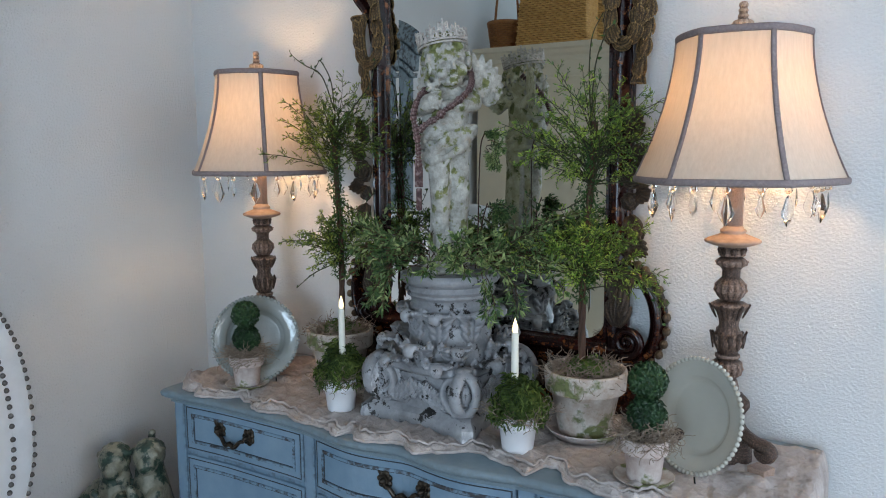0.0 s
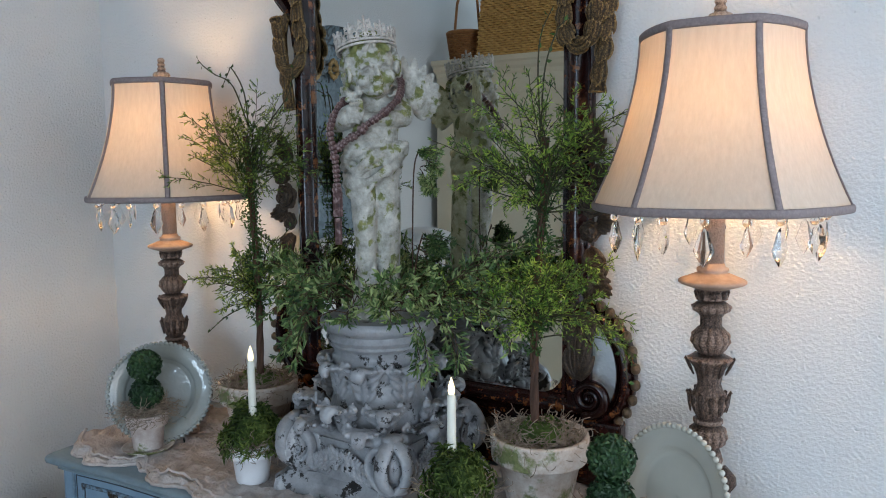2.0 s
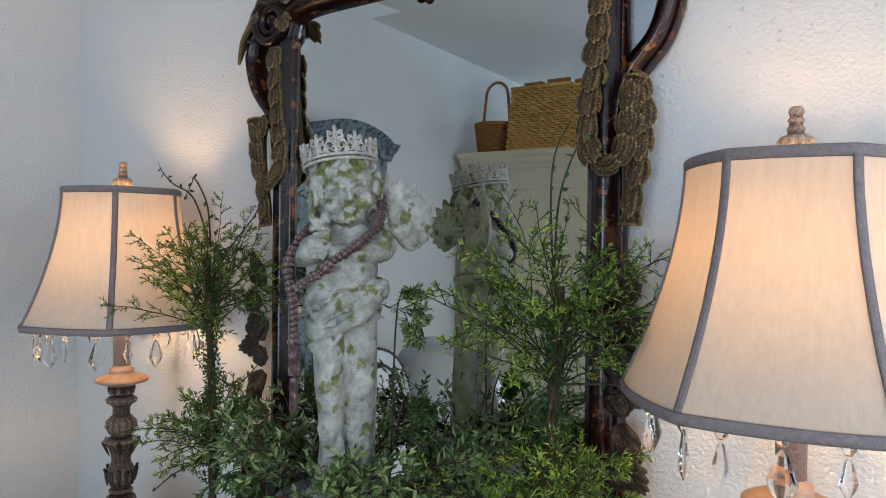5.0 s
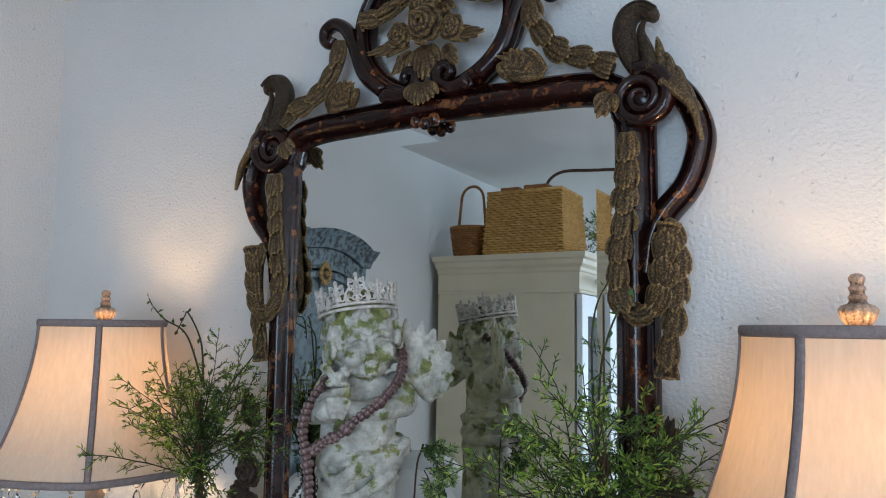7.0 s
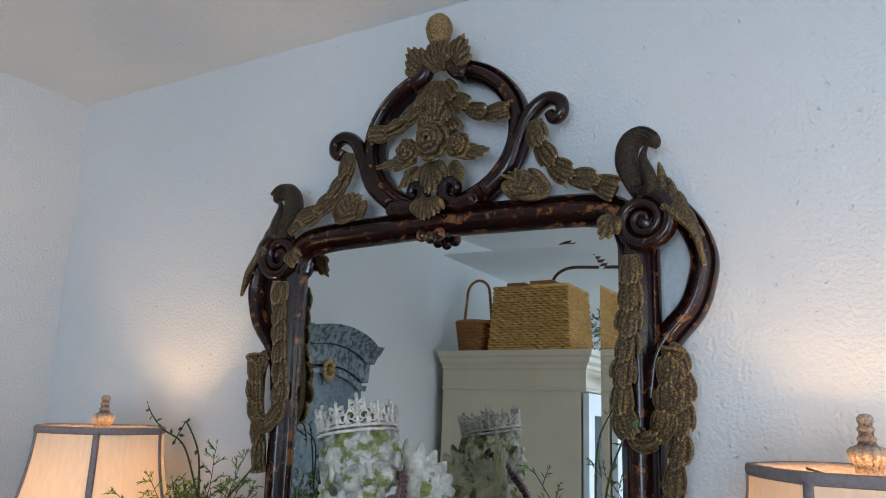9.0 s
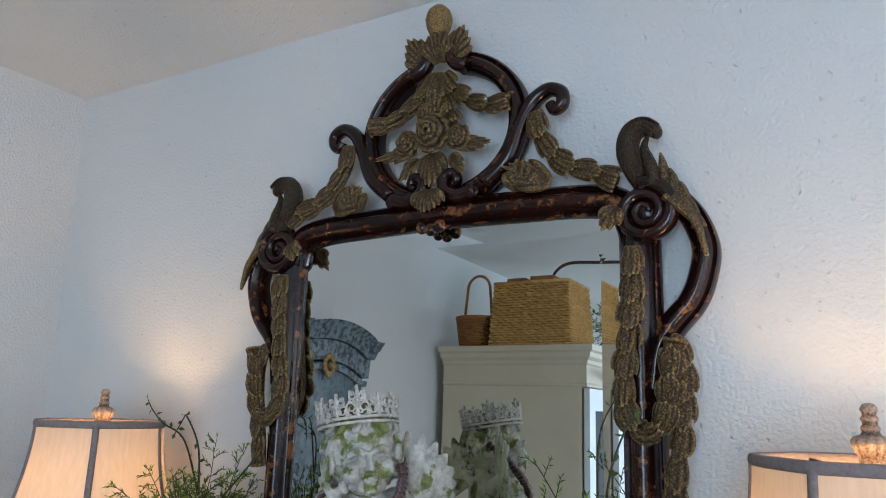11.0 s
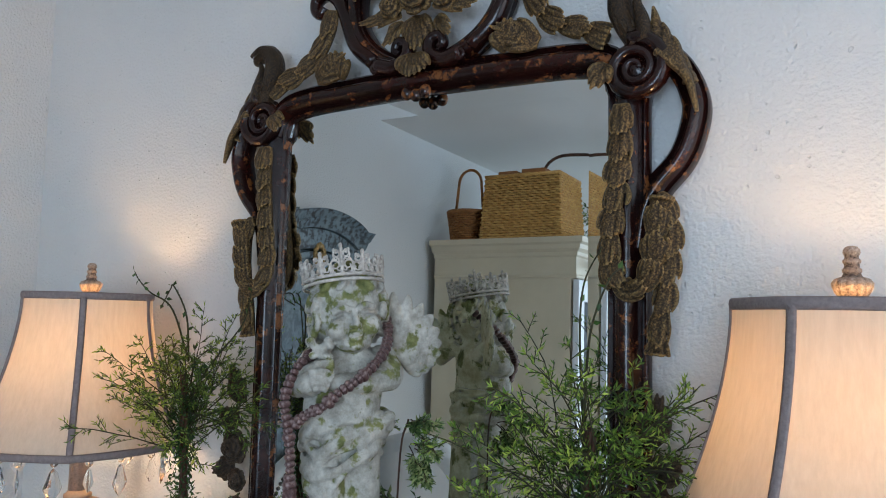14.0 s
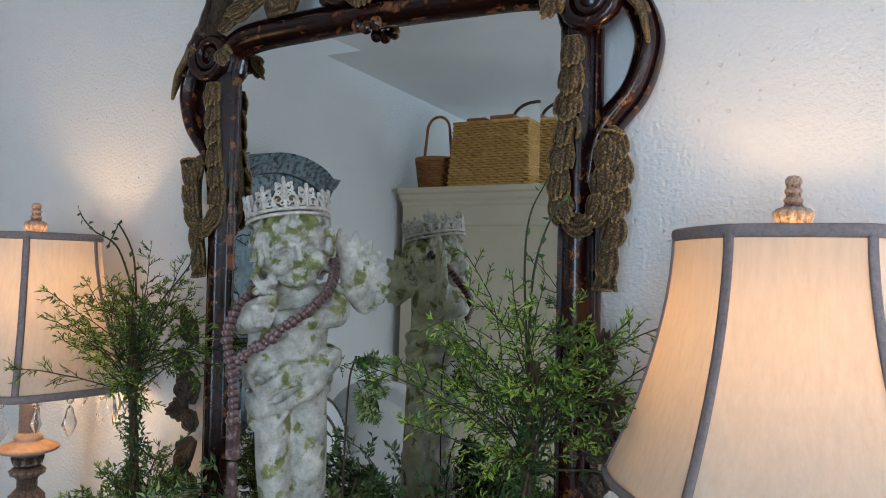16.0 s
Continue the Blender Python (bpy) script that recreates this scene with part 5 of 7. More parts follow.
# hair in large curled locks
hr = np.random.default_rng(8)
for q in range(120):
    t, e = hr.uniform(-math.pi, math.pi), hr.uniform(-0.75, 1.35)
    d = np.array((math.sin(t) * math.cos(e), math.cos(t) * math.cos(e), math.sin(e)))
    if d[1] > 0.30 and abs(d[0]) < 0.80 and d[2] < 0.48:
        continue
    nrm = d
    e1 = unit(np.cross(nrm, (0.3, 0.2, 1.0)))
    e2 = np.cross(nrm, e1)
    R0, a0, sg = hr.uniform(0.007, 0.012), hr.uniform(0, 6.28), hr.choice((-1, 1))
    pts = []
    for k in range(9):
        aa = a0 + sg * k * 0.48
        rr = R0 * (1.1 - 0.07 * k)
        c = np.array((0.0585, 0.0545, 0.0565)) * d + (e1 * math.cos(aa) + e2 * math.sin(aa)) * rr + nrm * 0.0048
        pts.append(hd(c[0], c[1], c[2]))
    f.tube(pts, np.linspace(0.0066, 0.0040, 9), 7)
# wings: fans of feathers in three rows
for base, ax, back in (((0.214, 1.590), (1.12, 0.20), -0.026), ((0.090, 1.588), (-0.62, 0.78), -0.040)):
    hx, hy = ax

    def wg(u, v, lift):
        return np.array((base[0] + hx * u - hy * lift * np.sign(hx), SY - back + hy * u + abs(hx) * -lift, base[1] + v))

    ex = np.array((hx, hy, 0))
    ey = np.array((-hy, hx, 0))
    f.limb(wg(-0.030, -0.012, 0), wg(0.0, 0.004, 0.002), 0.018, 0.014)
    for row, (cnt, ln, wd) in enumerate(((10, 1.0, 0.0118), (9, 0.74, 0.0110), (7, 0.48, 0.0100))):
        for t in range(cnt):
            u = t / (cnt - 1)
            ag = radians(100 - 150 * u)
            full = (0.088 - 0.040 * u) * ln
            dr = ex * math.cos(ag) + np.array((0, 0, math.sin(ag)))
            R = np.stack([np.cross(dr, ey), ey, dr], 1)
            m = wg(math.cos(ag) * full * 0.52, math.sin(ag) * full * 0.52, 0.0045 * row)
            f.blob(m, (wd * (0.8 + 0.2 * ln), 0.0046, full * 0.52), R, 12, 10)
            f.limb(m - dr * full * 0.3 + ey * -0.0035 * np.sign(hx), m + dr * full * 0.36 + ey * -0.0035 * np.sign(hx), 0.0016, 0.0014, 12, 6)
# the figure is turned half to the room's right, towards the window
TURN_R, TURN_F = np.array((0.79, 0.613)), np.array((0.613, -0.79))


def turned(p):
    p = np.asarray(p, float)
    q = p.copy()
    q[..., :2] = np.array((0.0975, SY)) + (p[..., :1] - 0.118) * 0.77 * TURN_R + (SY - p[..., 1:2]) * 0.86 * TURN_F
    return q


f.v = [turned(np.stack([v[:, 0], v[:, 1], np.interp(v[:, 2], (1.20, 1.25, 1.430, 1.479, 1.550, 1.620, 1.70, 1.80), (1.20, 1.25, 1.476, 1.526, 1.571, 1.626, 1.704, 1.804))], 1)) for v in map(np.asarray, f.v)]
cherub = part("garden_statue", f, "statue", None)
tagged(cherub, "weathered whitish plaster garden statue with green moss patches", "statue")
rm = cherub.modifiers.new("remesh", "REMESH")
rm.mode, rm.voxel_size, rm.use_smooth_shade = "VOXEL", 0.0015, True
sm = cherub.modifiers.new("smooth", "SMOOTH")
sm.factor, sm.iterations = 0.5, 3

# lace crown: band and scrollwork
HC = turned(st(0.113, 0.004, 0))
crown = thing("lace_crown", (HC[0], HC[1], 1.688), "whitewashed metal filigree crown on the statue's head", "crown")
TILTED = np.array(Matrix.Rotation(radians(-7), 3, (-0.58, 0.81, 0)) @ Matrix.Rotation(radians(-8), 3, (0.81, 0.58, 0)))


def on_crown(a, h):
    r = 0.0505 + 0.035 * h
    return TILTED @ np.array((r * math.cos(a), r * math.sin(a), h))


for h, r in ((0.0, 0.0022), (0.006, 0.0022)):
    part("band", Shape().tube([on_crown(a, h) for a in np.linspace(0, 2 * math.pi, 64, endpoint=False)], r, 6, closed=True, flat_axis=(0, 0, 1)), "lace", crown)
for q in range(12):
    a0 = q * 2 * math.pi / 12 + 0.12
    tall = (0.62, 0.74, 0.92, 0.74)[q % 4]
    fl = Shape()
    for sd in (-1, 1):
        sp = spiral(0, 0, 0.0085, 1.35, -90, sd, 26, 0.22)
        fl.tube([on_crown(a0 + sd * 0.16 + x / 0.052, 0.0185 * tall + 0.0 + z) for x, z in sp], 0.0012, 5)
        fl.tube([on_crown(a0 + sd * u, z * tall) for u, z in curve_pts(((0.30, 0.008), (0.24, 0.024), (0.13, 0.030), (0.05, 0.024), (0.0, 0.010)), 14)], 0.0012, 5)
        fl.tube([on_crown(a0 + sd * u, z * tall) for u, z in curve_pts(((0.0, 0.028), (0.06, 0.036), (0.12, 0.040), (0.13, 0.034)), 10)], 0.0012, 5)
        sp = spiral(0, 0, 0.005, 1.2, 90, -sd, 18, 0.25)
        fl.tube([on_crown(a0 + sd * 0.10 + x / 0.052, 0.034 * tall + z) for x, z in sp], 0.0011, 5)
    fl.tube([on_crown(a0, z) for z in np.linspace(0.004, 0.042 * tall, 8)], np.linspace(0.0016, 0.0026, 8), 5)
    fl.blob(on_crown(a0, 0.045 * tall), (0.0026, 0.0026, 0.0036), seg=8, rings=6)
    for sd in (-1, 1):
        sp = spiral(0, 0, 0.0048, 1.3, -90, -sd, 18, 0.25)
        fl.tube([on_crown(a0 + sd * 0.06 + x / 0.052, 0.0125 + z) for x, z in sp], 0.0011, 5)
        fl.tube([on_crown(a0 + sd * u, z * tall) for u, z in curve_pts(((0.02, 0.040), (0.07, 0.030), (0.15, 0.026), (0.20, 0.032), (0.17, 0.038)), 14)], 0.0011, 5)
        fl.blob(on_crown(a0 + sd * 0.17, 0.039 * tall), (0.0022, 0.0022, 0.0028), seg=7, rings=5)
    fl.blob(on_crown(a0, 0.028 * tall), (0.0030, 0.0030, 0.0030), seg=8, rings=6)
    part("filigree", fl, "lace", crown)

# bead strand
strand = thing("bead_strand", (0, 0, 0), "strand of purple-brown wooden beads draped over the statue", "beads")
path_a = turned(curve_pts([st(0.176, -0.030, 1.660), st(0.188, 0.004, 1.636), st(0.182, 0.036, 1.610), st(0.158, 0.064, 1.588), st(0.130, 0.078, 1.571), st(0.108, 0.084, 1.560), st(0.086, 0.082, 1.544), st(0.066, 0.070, 1.536), st(0.044, 0.058, 1.522)], 240))
path_b = turned(curve_pts([st(0.074, 0.004, 1.606), st(0.058, 0.034, 1.598), st(0.040, 0.050, 1.580), st(0.028, 0.058, 1.552), st(0.033, 0.060, 1.524), st(0.038, 0.060, 1.500), st(0.040, 0.060, 1.475), st(0.040, 0.060, 1.450)], 240))
bead_shape = Shape().lathe([(0.002, -0.0036), (0.0052, -0.0030), (0.0066, 0), (0.0052, 0.0030), (0.002, 0.0036)], 12)
bead_mesh = bead_shape.mesh("bead")
bead_mesh.materials.append(M["beads"])
for pth, big in ((path_a, 0.0075), (path_b, 0.0078)):
    d = np.concatenate([[0], np.cumsum(np.linalg.norm(np.diff(pth, axis=0), axis=1))])
    for j, q in enumerate(np.arange(0, d[-1], big)):
        i = min(np.searchsorted(d, q), len(pth) - 2)
        b = new("bead", bead_mesh)
        R = Matrix(frame_to(pth[i + 1] - pth[i]).tolist()).to_4x4()
        sc = 1.08 + 0.30 * (j % 7 == 3) - 0.16 * (j % 3 == 1) + 0.08 * math.sin(j * 1.7)
        b.matrix_basis = Matrix.Translation(pth[i]) @ R @ Matrix.Diagonal((sc, sc, sc * 1.05, 1))
        b.parent = strand
end = turned(st(0.041, 0.060, 1.405))
pl = Shape().box(end + np.array((-0.0075, -0.005, 0.002)), end + np.array((0.0075, 0.005, 0.044)))
pl.box(end + np.array((-0.0055, -0.004, -0.045)), end + np.array((0.0055, 0.004, 0.000)))
part("pendant", pl, "beads", strand, "whitish wooden pendant", smooth=False, bevel=0.002)

# ---- foliage helpers ----


def sprig(leaves, stems, start, way, length, g, side=9, leaf_len=0.011, leaf_w=0.0028, droop=0.25, stem_r=0.0011, side_len=0.3, per_side=8):
    """A stem that arches, with side twigs full of narrow leaves."""
    way = unit(way)
    pts = [np.asarray(start, float)]
    d = way.copy()
    n = 9
    for q in range(n):
        d = unit(d + np.array((g.normal() * 0.10, g.normal() * 0.10, -droop / n + g.normal() * 0.06)))
        pts.append(pts[-1] + d * length / n)
    pts = np.array(pts)
    stems.tube(pts, np.linspace(stem_r, stem_r * 0.4, len(pts)), 4)
    for q in range(side):
        s = 0.18 + 0.82 * (q + g.random()) / side
        i = min(int(s * n), n - 1)
        p = pts[i] + (pts[i + 1] - pts[i]) * (s * n - i)
        t = unit(pts[i + 1] - pts[i])
        o = unit(np.cross(t, g.normal(size=3)))
        w = unit(t * 0.75 + o * 0.8)
        sl = length * side_len * (1.15 - 0.7 * s) * g.uniform(0.6, 1.2)
        e = p + w * sl + np.array((0, 0, -0.1 * sl))
        stems.tube([p, (p + e) / 2 + np.array((0, 0, 0.03 * sl)), e], stem_r * 0.45, 3)
        for j in range(per_side):
            u = (j + 0.5 + g.random() * 0.5) / per_side
            lp = p + (e - p) * u
            lw = unit(w * 0.8 + unit(np.cross(w, g.normal(size=3))) * 0.75)
            leaves.leaf(lp, lw, g.normal(size=3), leaf_len * g.uniform(0.7, 1.25), leaf_w * g.uniform(0.8, 1.2))
    for j in range(5):
        lw = unit(d + g.normal(size=3) * 0.35)
        leaves.leaf(pts[-1 - (j > 2)], lw, g.normal(size=3), leaf_len * 1.1, leaf_w)


# garland round the statue's feet
garland = thing("leaf_garland", (CX, CY, BASE + 0.318), "artificial greenery garland wound round the statue's base", "garland")
g = np.random.default_rng(21)
lv, sm_ = Shape(), Shape()
for q in range(64):
    a = g.uniform(0, 2 * math.pi)
    r = g.uniform(0.055, 0.105)
    p = (r * math.cos(a), r * math.sin(a) * 0.8, g.uniform(0.004, 0.035))
    up = g.uniform(0.15, 1.0) if r < 0.1 else g.uniform(-0.5, 0.7)
    sprig(lv, sm_, p, (math.cos(a) + g.normal() * 0.4, math.sin(a) * 0.7 + g.normal() * 0.4, up), g.uniform(0.07, 0.15), g, 6, 0.016, 0.0056, 0.55, 0.0012, 0.30, 6)
for a, ln in ((-2.1, 0.15), (-0.5, 0.16), (-2.6, 0.14), (-0.1, 0.16), (-2.9, 0.13)):
    p = (0.118 * math.cos(a), 0.118 * math.sin(a), 0.010)
    for t in range(2):
        sprig(lv, sm_, p, (math.cos(a) * 0.8, math.sin(a) * 0.8, -0.2 + 0.3 * t), ln * 0.68, g, 8, 0.017, 0.0056, 2.6, 0.0012, 0.24, 6)
for a, ln in ((0.35, 0.20), (-0.15, 0.18), (2.9, 0.17), (3.4, 0.16), (0.1, 0.22), (0.7, 0.18)):
    for t in range(3):
        sprig(lv, sm_, (0.09 * math.cos(a), 0.09 * math.sin(a), 0.02), (math.cos(a + 0.3 * (t - 1)), math.sin(a + 0.3 * (t - 1)) * 0.8, 0.45 + 0.2 * t), ln, g, 9, 0.016, 0.0056, 0.8, 0.0013, 0.30, 6)
for ax_, ay_, lo_, hi_ in ((0.062, 0.030, 0.235, 0.290), (0.074, 0.020, 0.10, 0.14)):
    sm_.tube(curve_pts([(0.05, ay_, 0.0), (ax_ - 0.012, ay_ + 0.01, lo_), (ax_, ay_ + 0.01, hi_)], 12), 0.0014, 5)
    for t in range(11):
        sprig(lv, sm_, (ax_ + g.uniform(-0.004, 0.010), ay_ + 0.01, g.uniform(lo_, hi_)), (1.0, g.uniform(-0.8, 0.7), g.uniform(-0.7, 0.7)), g.uniform(0.028, 0.052), g, 9, 0.0105, 0.0026, 1.2, 0.0009, 0.34, 9)
part("foliage", lv, "garland", garland, "dusty green leaves", smooth=False)["kind"] = "stuff"
part("branchwork", sm_, "bark", garland)["kind"] = "stuff"

# ---- table runner ----
EDGE = [(-0.600, -0.345), (-0.545, -0.395), (-0.490, -0.412), (-0.420, -0.408), (-0.375, -0.372), (-0.345, -0.385), (-0.280, -0.425), (-0.180, -0.478), (-0.090, -0.503), (-0.040, -0.450), (-0.015, -0.418), (0.044, -0.453), (0.100, -0.448), (0.160, -0.432), (0.215, -0.385), (0.257, -0.362), (0.315, -0.385), (0.374, -0.408), (0.396, -0.352), (0.456, -0.398), (0.530, -0.445), (0.610, -0.425), (0.700, -0.405), (0.800, -0.375)]
edge_line = curve_pts(EDGE, 240)


def runner():
    s = Shape()
    cols, rows_ = 240, 46
    v = np.zeros((cols, rows_, 3))
    for i in range(cols):
        x, yf = edge_line[i]
        yf = max(yf, front_y(x) - 0.005)
        for j in range(rows_):
            t = j / (rows_ - 1)
            y = -0.05 + (yf + 0.05) * t
            xx = x + 0.010 * noise.noise((x * 9, y * 9, 2.0))
            warp = noise.noise((x * 7, y * 7, 9.1))
            crumple = noise.noise((x * 14 + 4, y * 19, 0.3)) * 0.5 + noise.noise((x * 38, y * 44, 1.7)) * 0.38 + noise.noise((x * 95, y * 105, 3.1)) * 0.22
            ridge = 1 - abs(noise.noise((x * 20, y * 28 + x * 9 + warp, 5.5))) * 2.4
            gather = 0.5 + 0.5 * math.sin(x * 120 + y * 210 + 9 * warp)
            near = max(0, (t - 0.70) / 0.30)
            z = 0.0030 + 0.0085 * (crumple + 0.5) + 0.0075 * max(ridge, 0) ** 2
            z += near ** 1.5 * 0.0048 * (1 + math.sin(x * 135 + 9 * noise.noise((x * 9, 0, 0)))) * (0.5 + noise.noise((x * 6, 3.0, 0))) + 0.0035 * gather * (0.4 + near) * max(0, 0.6 + noise.noise((x * 10, y * 10, 4.4)))
            yy = y + near * (0.008 * math.sin(x * 62 + 2 + 5 * warp) + 0.0018 * math.sin(x * 240 + 8 * warp))
            zz = TOP + max(z, 0.0018)
            if j == rows_ - 1:
                zz = TOP + 0.0012
            v[i, j] = (xx, yy, zz)
    # the end that hangs over the side
    hang = np.zeros((14, rows_, 3))
    for q in range(14):
        for j in range(rows_):
            t = j / (rows_ - 1)
            y = v[-1, j, 1]
            d = (q + 1) / 14
            bend = min(1, d * 2.2)
            hang[q, j] = (0.800 + 0.030 * math.sin(bend * math.pi / 2) + 0.006 * math.sin(y * 70) * d, y + 0.01 * math.sin(y * 60) * d, v[-1, j, 2] + 0.004 - 0.004 * d - max(0, d - 0.22) * 0.20)
    g = np.concatenate([v, hang], 0)
    n = cols + 14
    s.add(g.reshape(-1, 3), [(i * rows_ + j, i * rows_ + j + 1, (i + 1) * rows_ + j + 1, (i + 1) * rows_ + j) for i in range(n - 1) for j in range(rows_ - 1)])
    hem = v[:, rows_ - 1] + np.array((0, 0.002, 0.0035))
    hem[:, 2] += 0.0012 * np.sin(np.arange(cols) * 0.37)
    s.tube(hem, 0.0034 + 0.0008 * np.sin(np.arange(cols) * 0.31), 6)
    hem2 = v[:, rows_ - 3] + np.array((0, 0.004, 0.003))
    hem2[:, 2] += 0.002 * np.sin(np.arange(cols) * 0.29 + 1)
    s.tube(hem2, 0.0028, 6)
    return s


cloth = thing("table_runner", (0, 0, 0), "crumpled taupe gauze runner with ruffled edge on dresser", "cloth")
part("fabric", runner(), "cloth", cloth)
fr = Shape()
g = np.random.default_rng(3)
for q in range(110):
    y = -0.06 - 0.30 * q / 110
    x = 0.832 + g.normal() * 0.003
    fr.tube([(x, y, TOP - 0.14), (x + g.normal() * 0.004, y + g.normal() * 0.003, TOP - 0.17), (x + g.normal() * 0.006, y + g.normal() * 0.006, TOP - 0.20)], 0.0009, 4)
part("fringe", fr, "fringe", cloth, "grey thread fringe")["kind"] = "stuff"
ON = TOP + 0.009

# ---- pots, candles, topiaries ----


def pot_profile(r_base, r_rim, h, band):
    """Flower pot with a thick collar, open on top."""
    rb = r_base + (r_rim - 0.004 - r_base) * (1 - band / h)
    return [(r_base * 0.96, 0), (r_base, 0.003), (rb, h - band), (r_rim - 0.001, h - band + 0.001), (r_rim, h - band + 0.004), (r_rim + 0.002, h - 0.004), (r_rim + 0.001, h), (r_rim - 0.005, h), (r_rim - 0.007, h - 0.012), (rb - 0.008, h - 0.03), (0.004, h - 0.03)]


def saucer_profile(r, h=0.014):
    return [(r * 0.72, 0), (r * 0.80, 0.001), (r * 0.95, h * 0.8), (r, h), (r * 0.97, h * 1.03), (r * 0.90, h * 0.8), (r * 0.76, 0.005), (0.002, 0.005)]


def tangle(g, centre, r, h, count, rad=0.0009, spread=1.0):
    """Loose curled threads of dried moss."""
    s = Shape()
    for q in range(count):
        a, rr = g.uniform(0, 2 * math.pi), r * math.sqrt(g.random()) * spread
        p = np.asarray(centre) + (rr * math.cos(a), rr * math.sin(a), h * g.random())
        d = unit((g.normal(), g.normal(), g.normal() * 0.35))
        pts = [p]
        for j in range(7):
            d = unit(d + g.normal(size=3) * (0.6, 0.6, 0.35))
            pts.append(pts[-1] + d * min(r, 0.05) * 0.13)
        s.tube(pts, rad, 4)
    return s


def moss_heap(g, centre, r, h, count, leaf=0.012, w=0.0045):
    """Domed heap of moss fronds."""
    s = Shape()
    s.blob(np.asarray(centre) + (0, 0, h * 0.32), (r * 0.66, r * 0.66, h * 0.40), None, 16, 10)
    for q in range(count):
        a, e = g.uniform(0, 2 * math.pi), math.asin(g.uniform(-0.15, 1))
        d = np.array((math.cos(a) * math.cos(e), math.sin(a) * math.cos(e), math.sin(e)))
        p = np.asarray(centre) + d * (r * 0.90, r * 0.90, h * 0.88) * g.uniform(0.62, 1.06) * (0.92 + 0.35 * noise.noise(tuple(d * 2.2 + centre[2])))
        t = unit(np.cross(d, g.normal(size=3)))
        s.leaf(p, unit(t + d * 0.75), d, leaf * g.uniform(0.6, 1.4), w * g.uniform(0.6, 1.2), 0.3)
    return s


def leaf_ball(g, centre, r, count):
    s = Shape()
    s.blob(centre, (r * 0.84, r * 0.84, r * 0.84), None, 16, 10)
    for q in range(count):
        d = unit(g.normal(size=3))
        p = np.asarray(centre) + d * r * g.uniform(0.80, 0.97)
        t = unit(np.cross(d, g.normal(size=3)))
        s.leaf(p, unit(t * 0.9 + d * 0.6), d, 0.0075 * g.uniform(0.7, 1.3), 0.0058, 0.2)
    return s


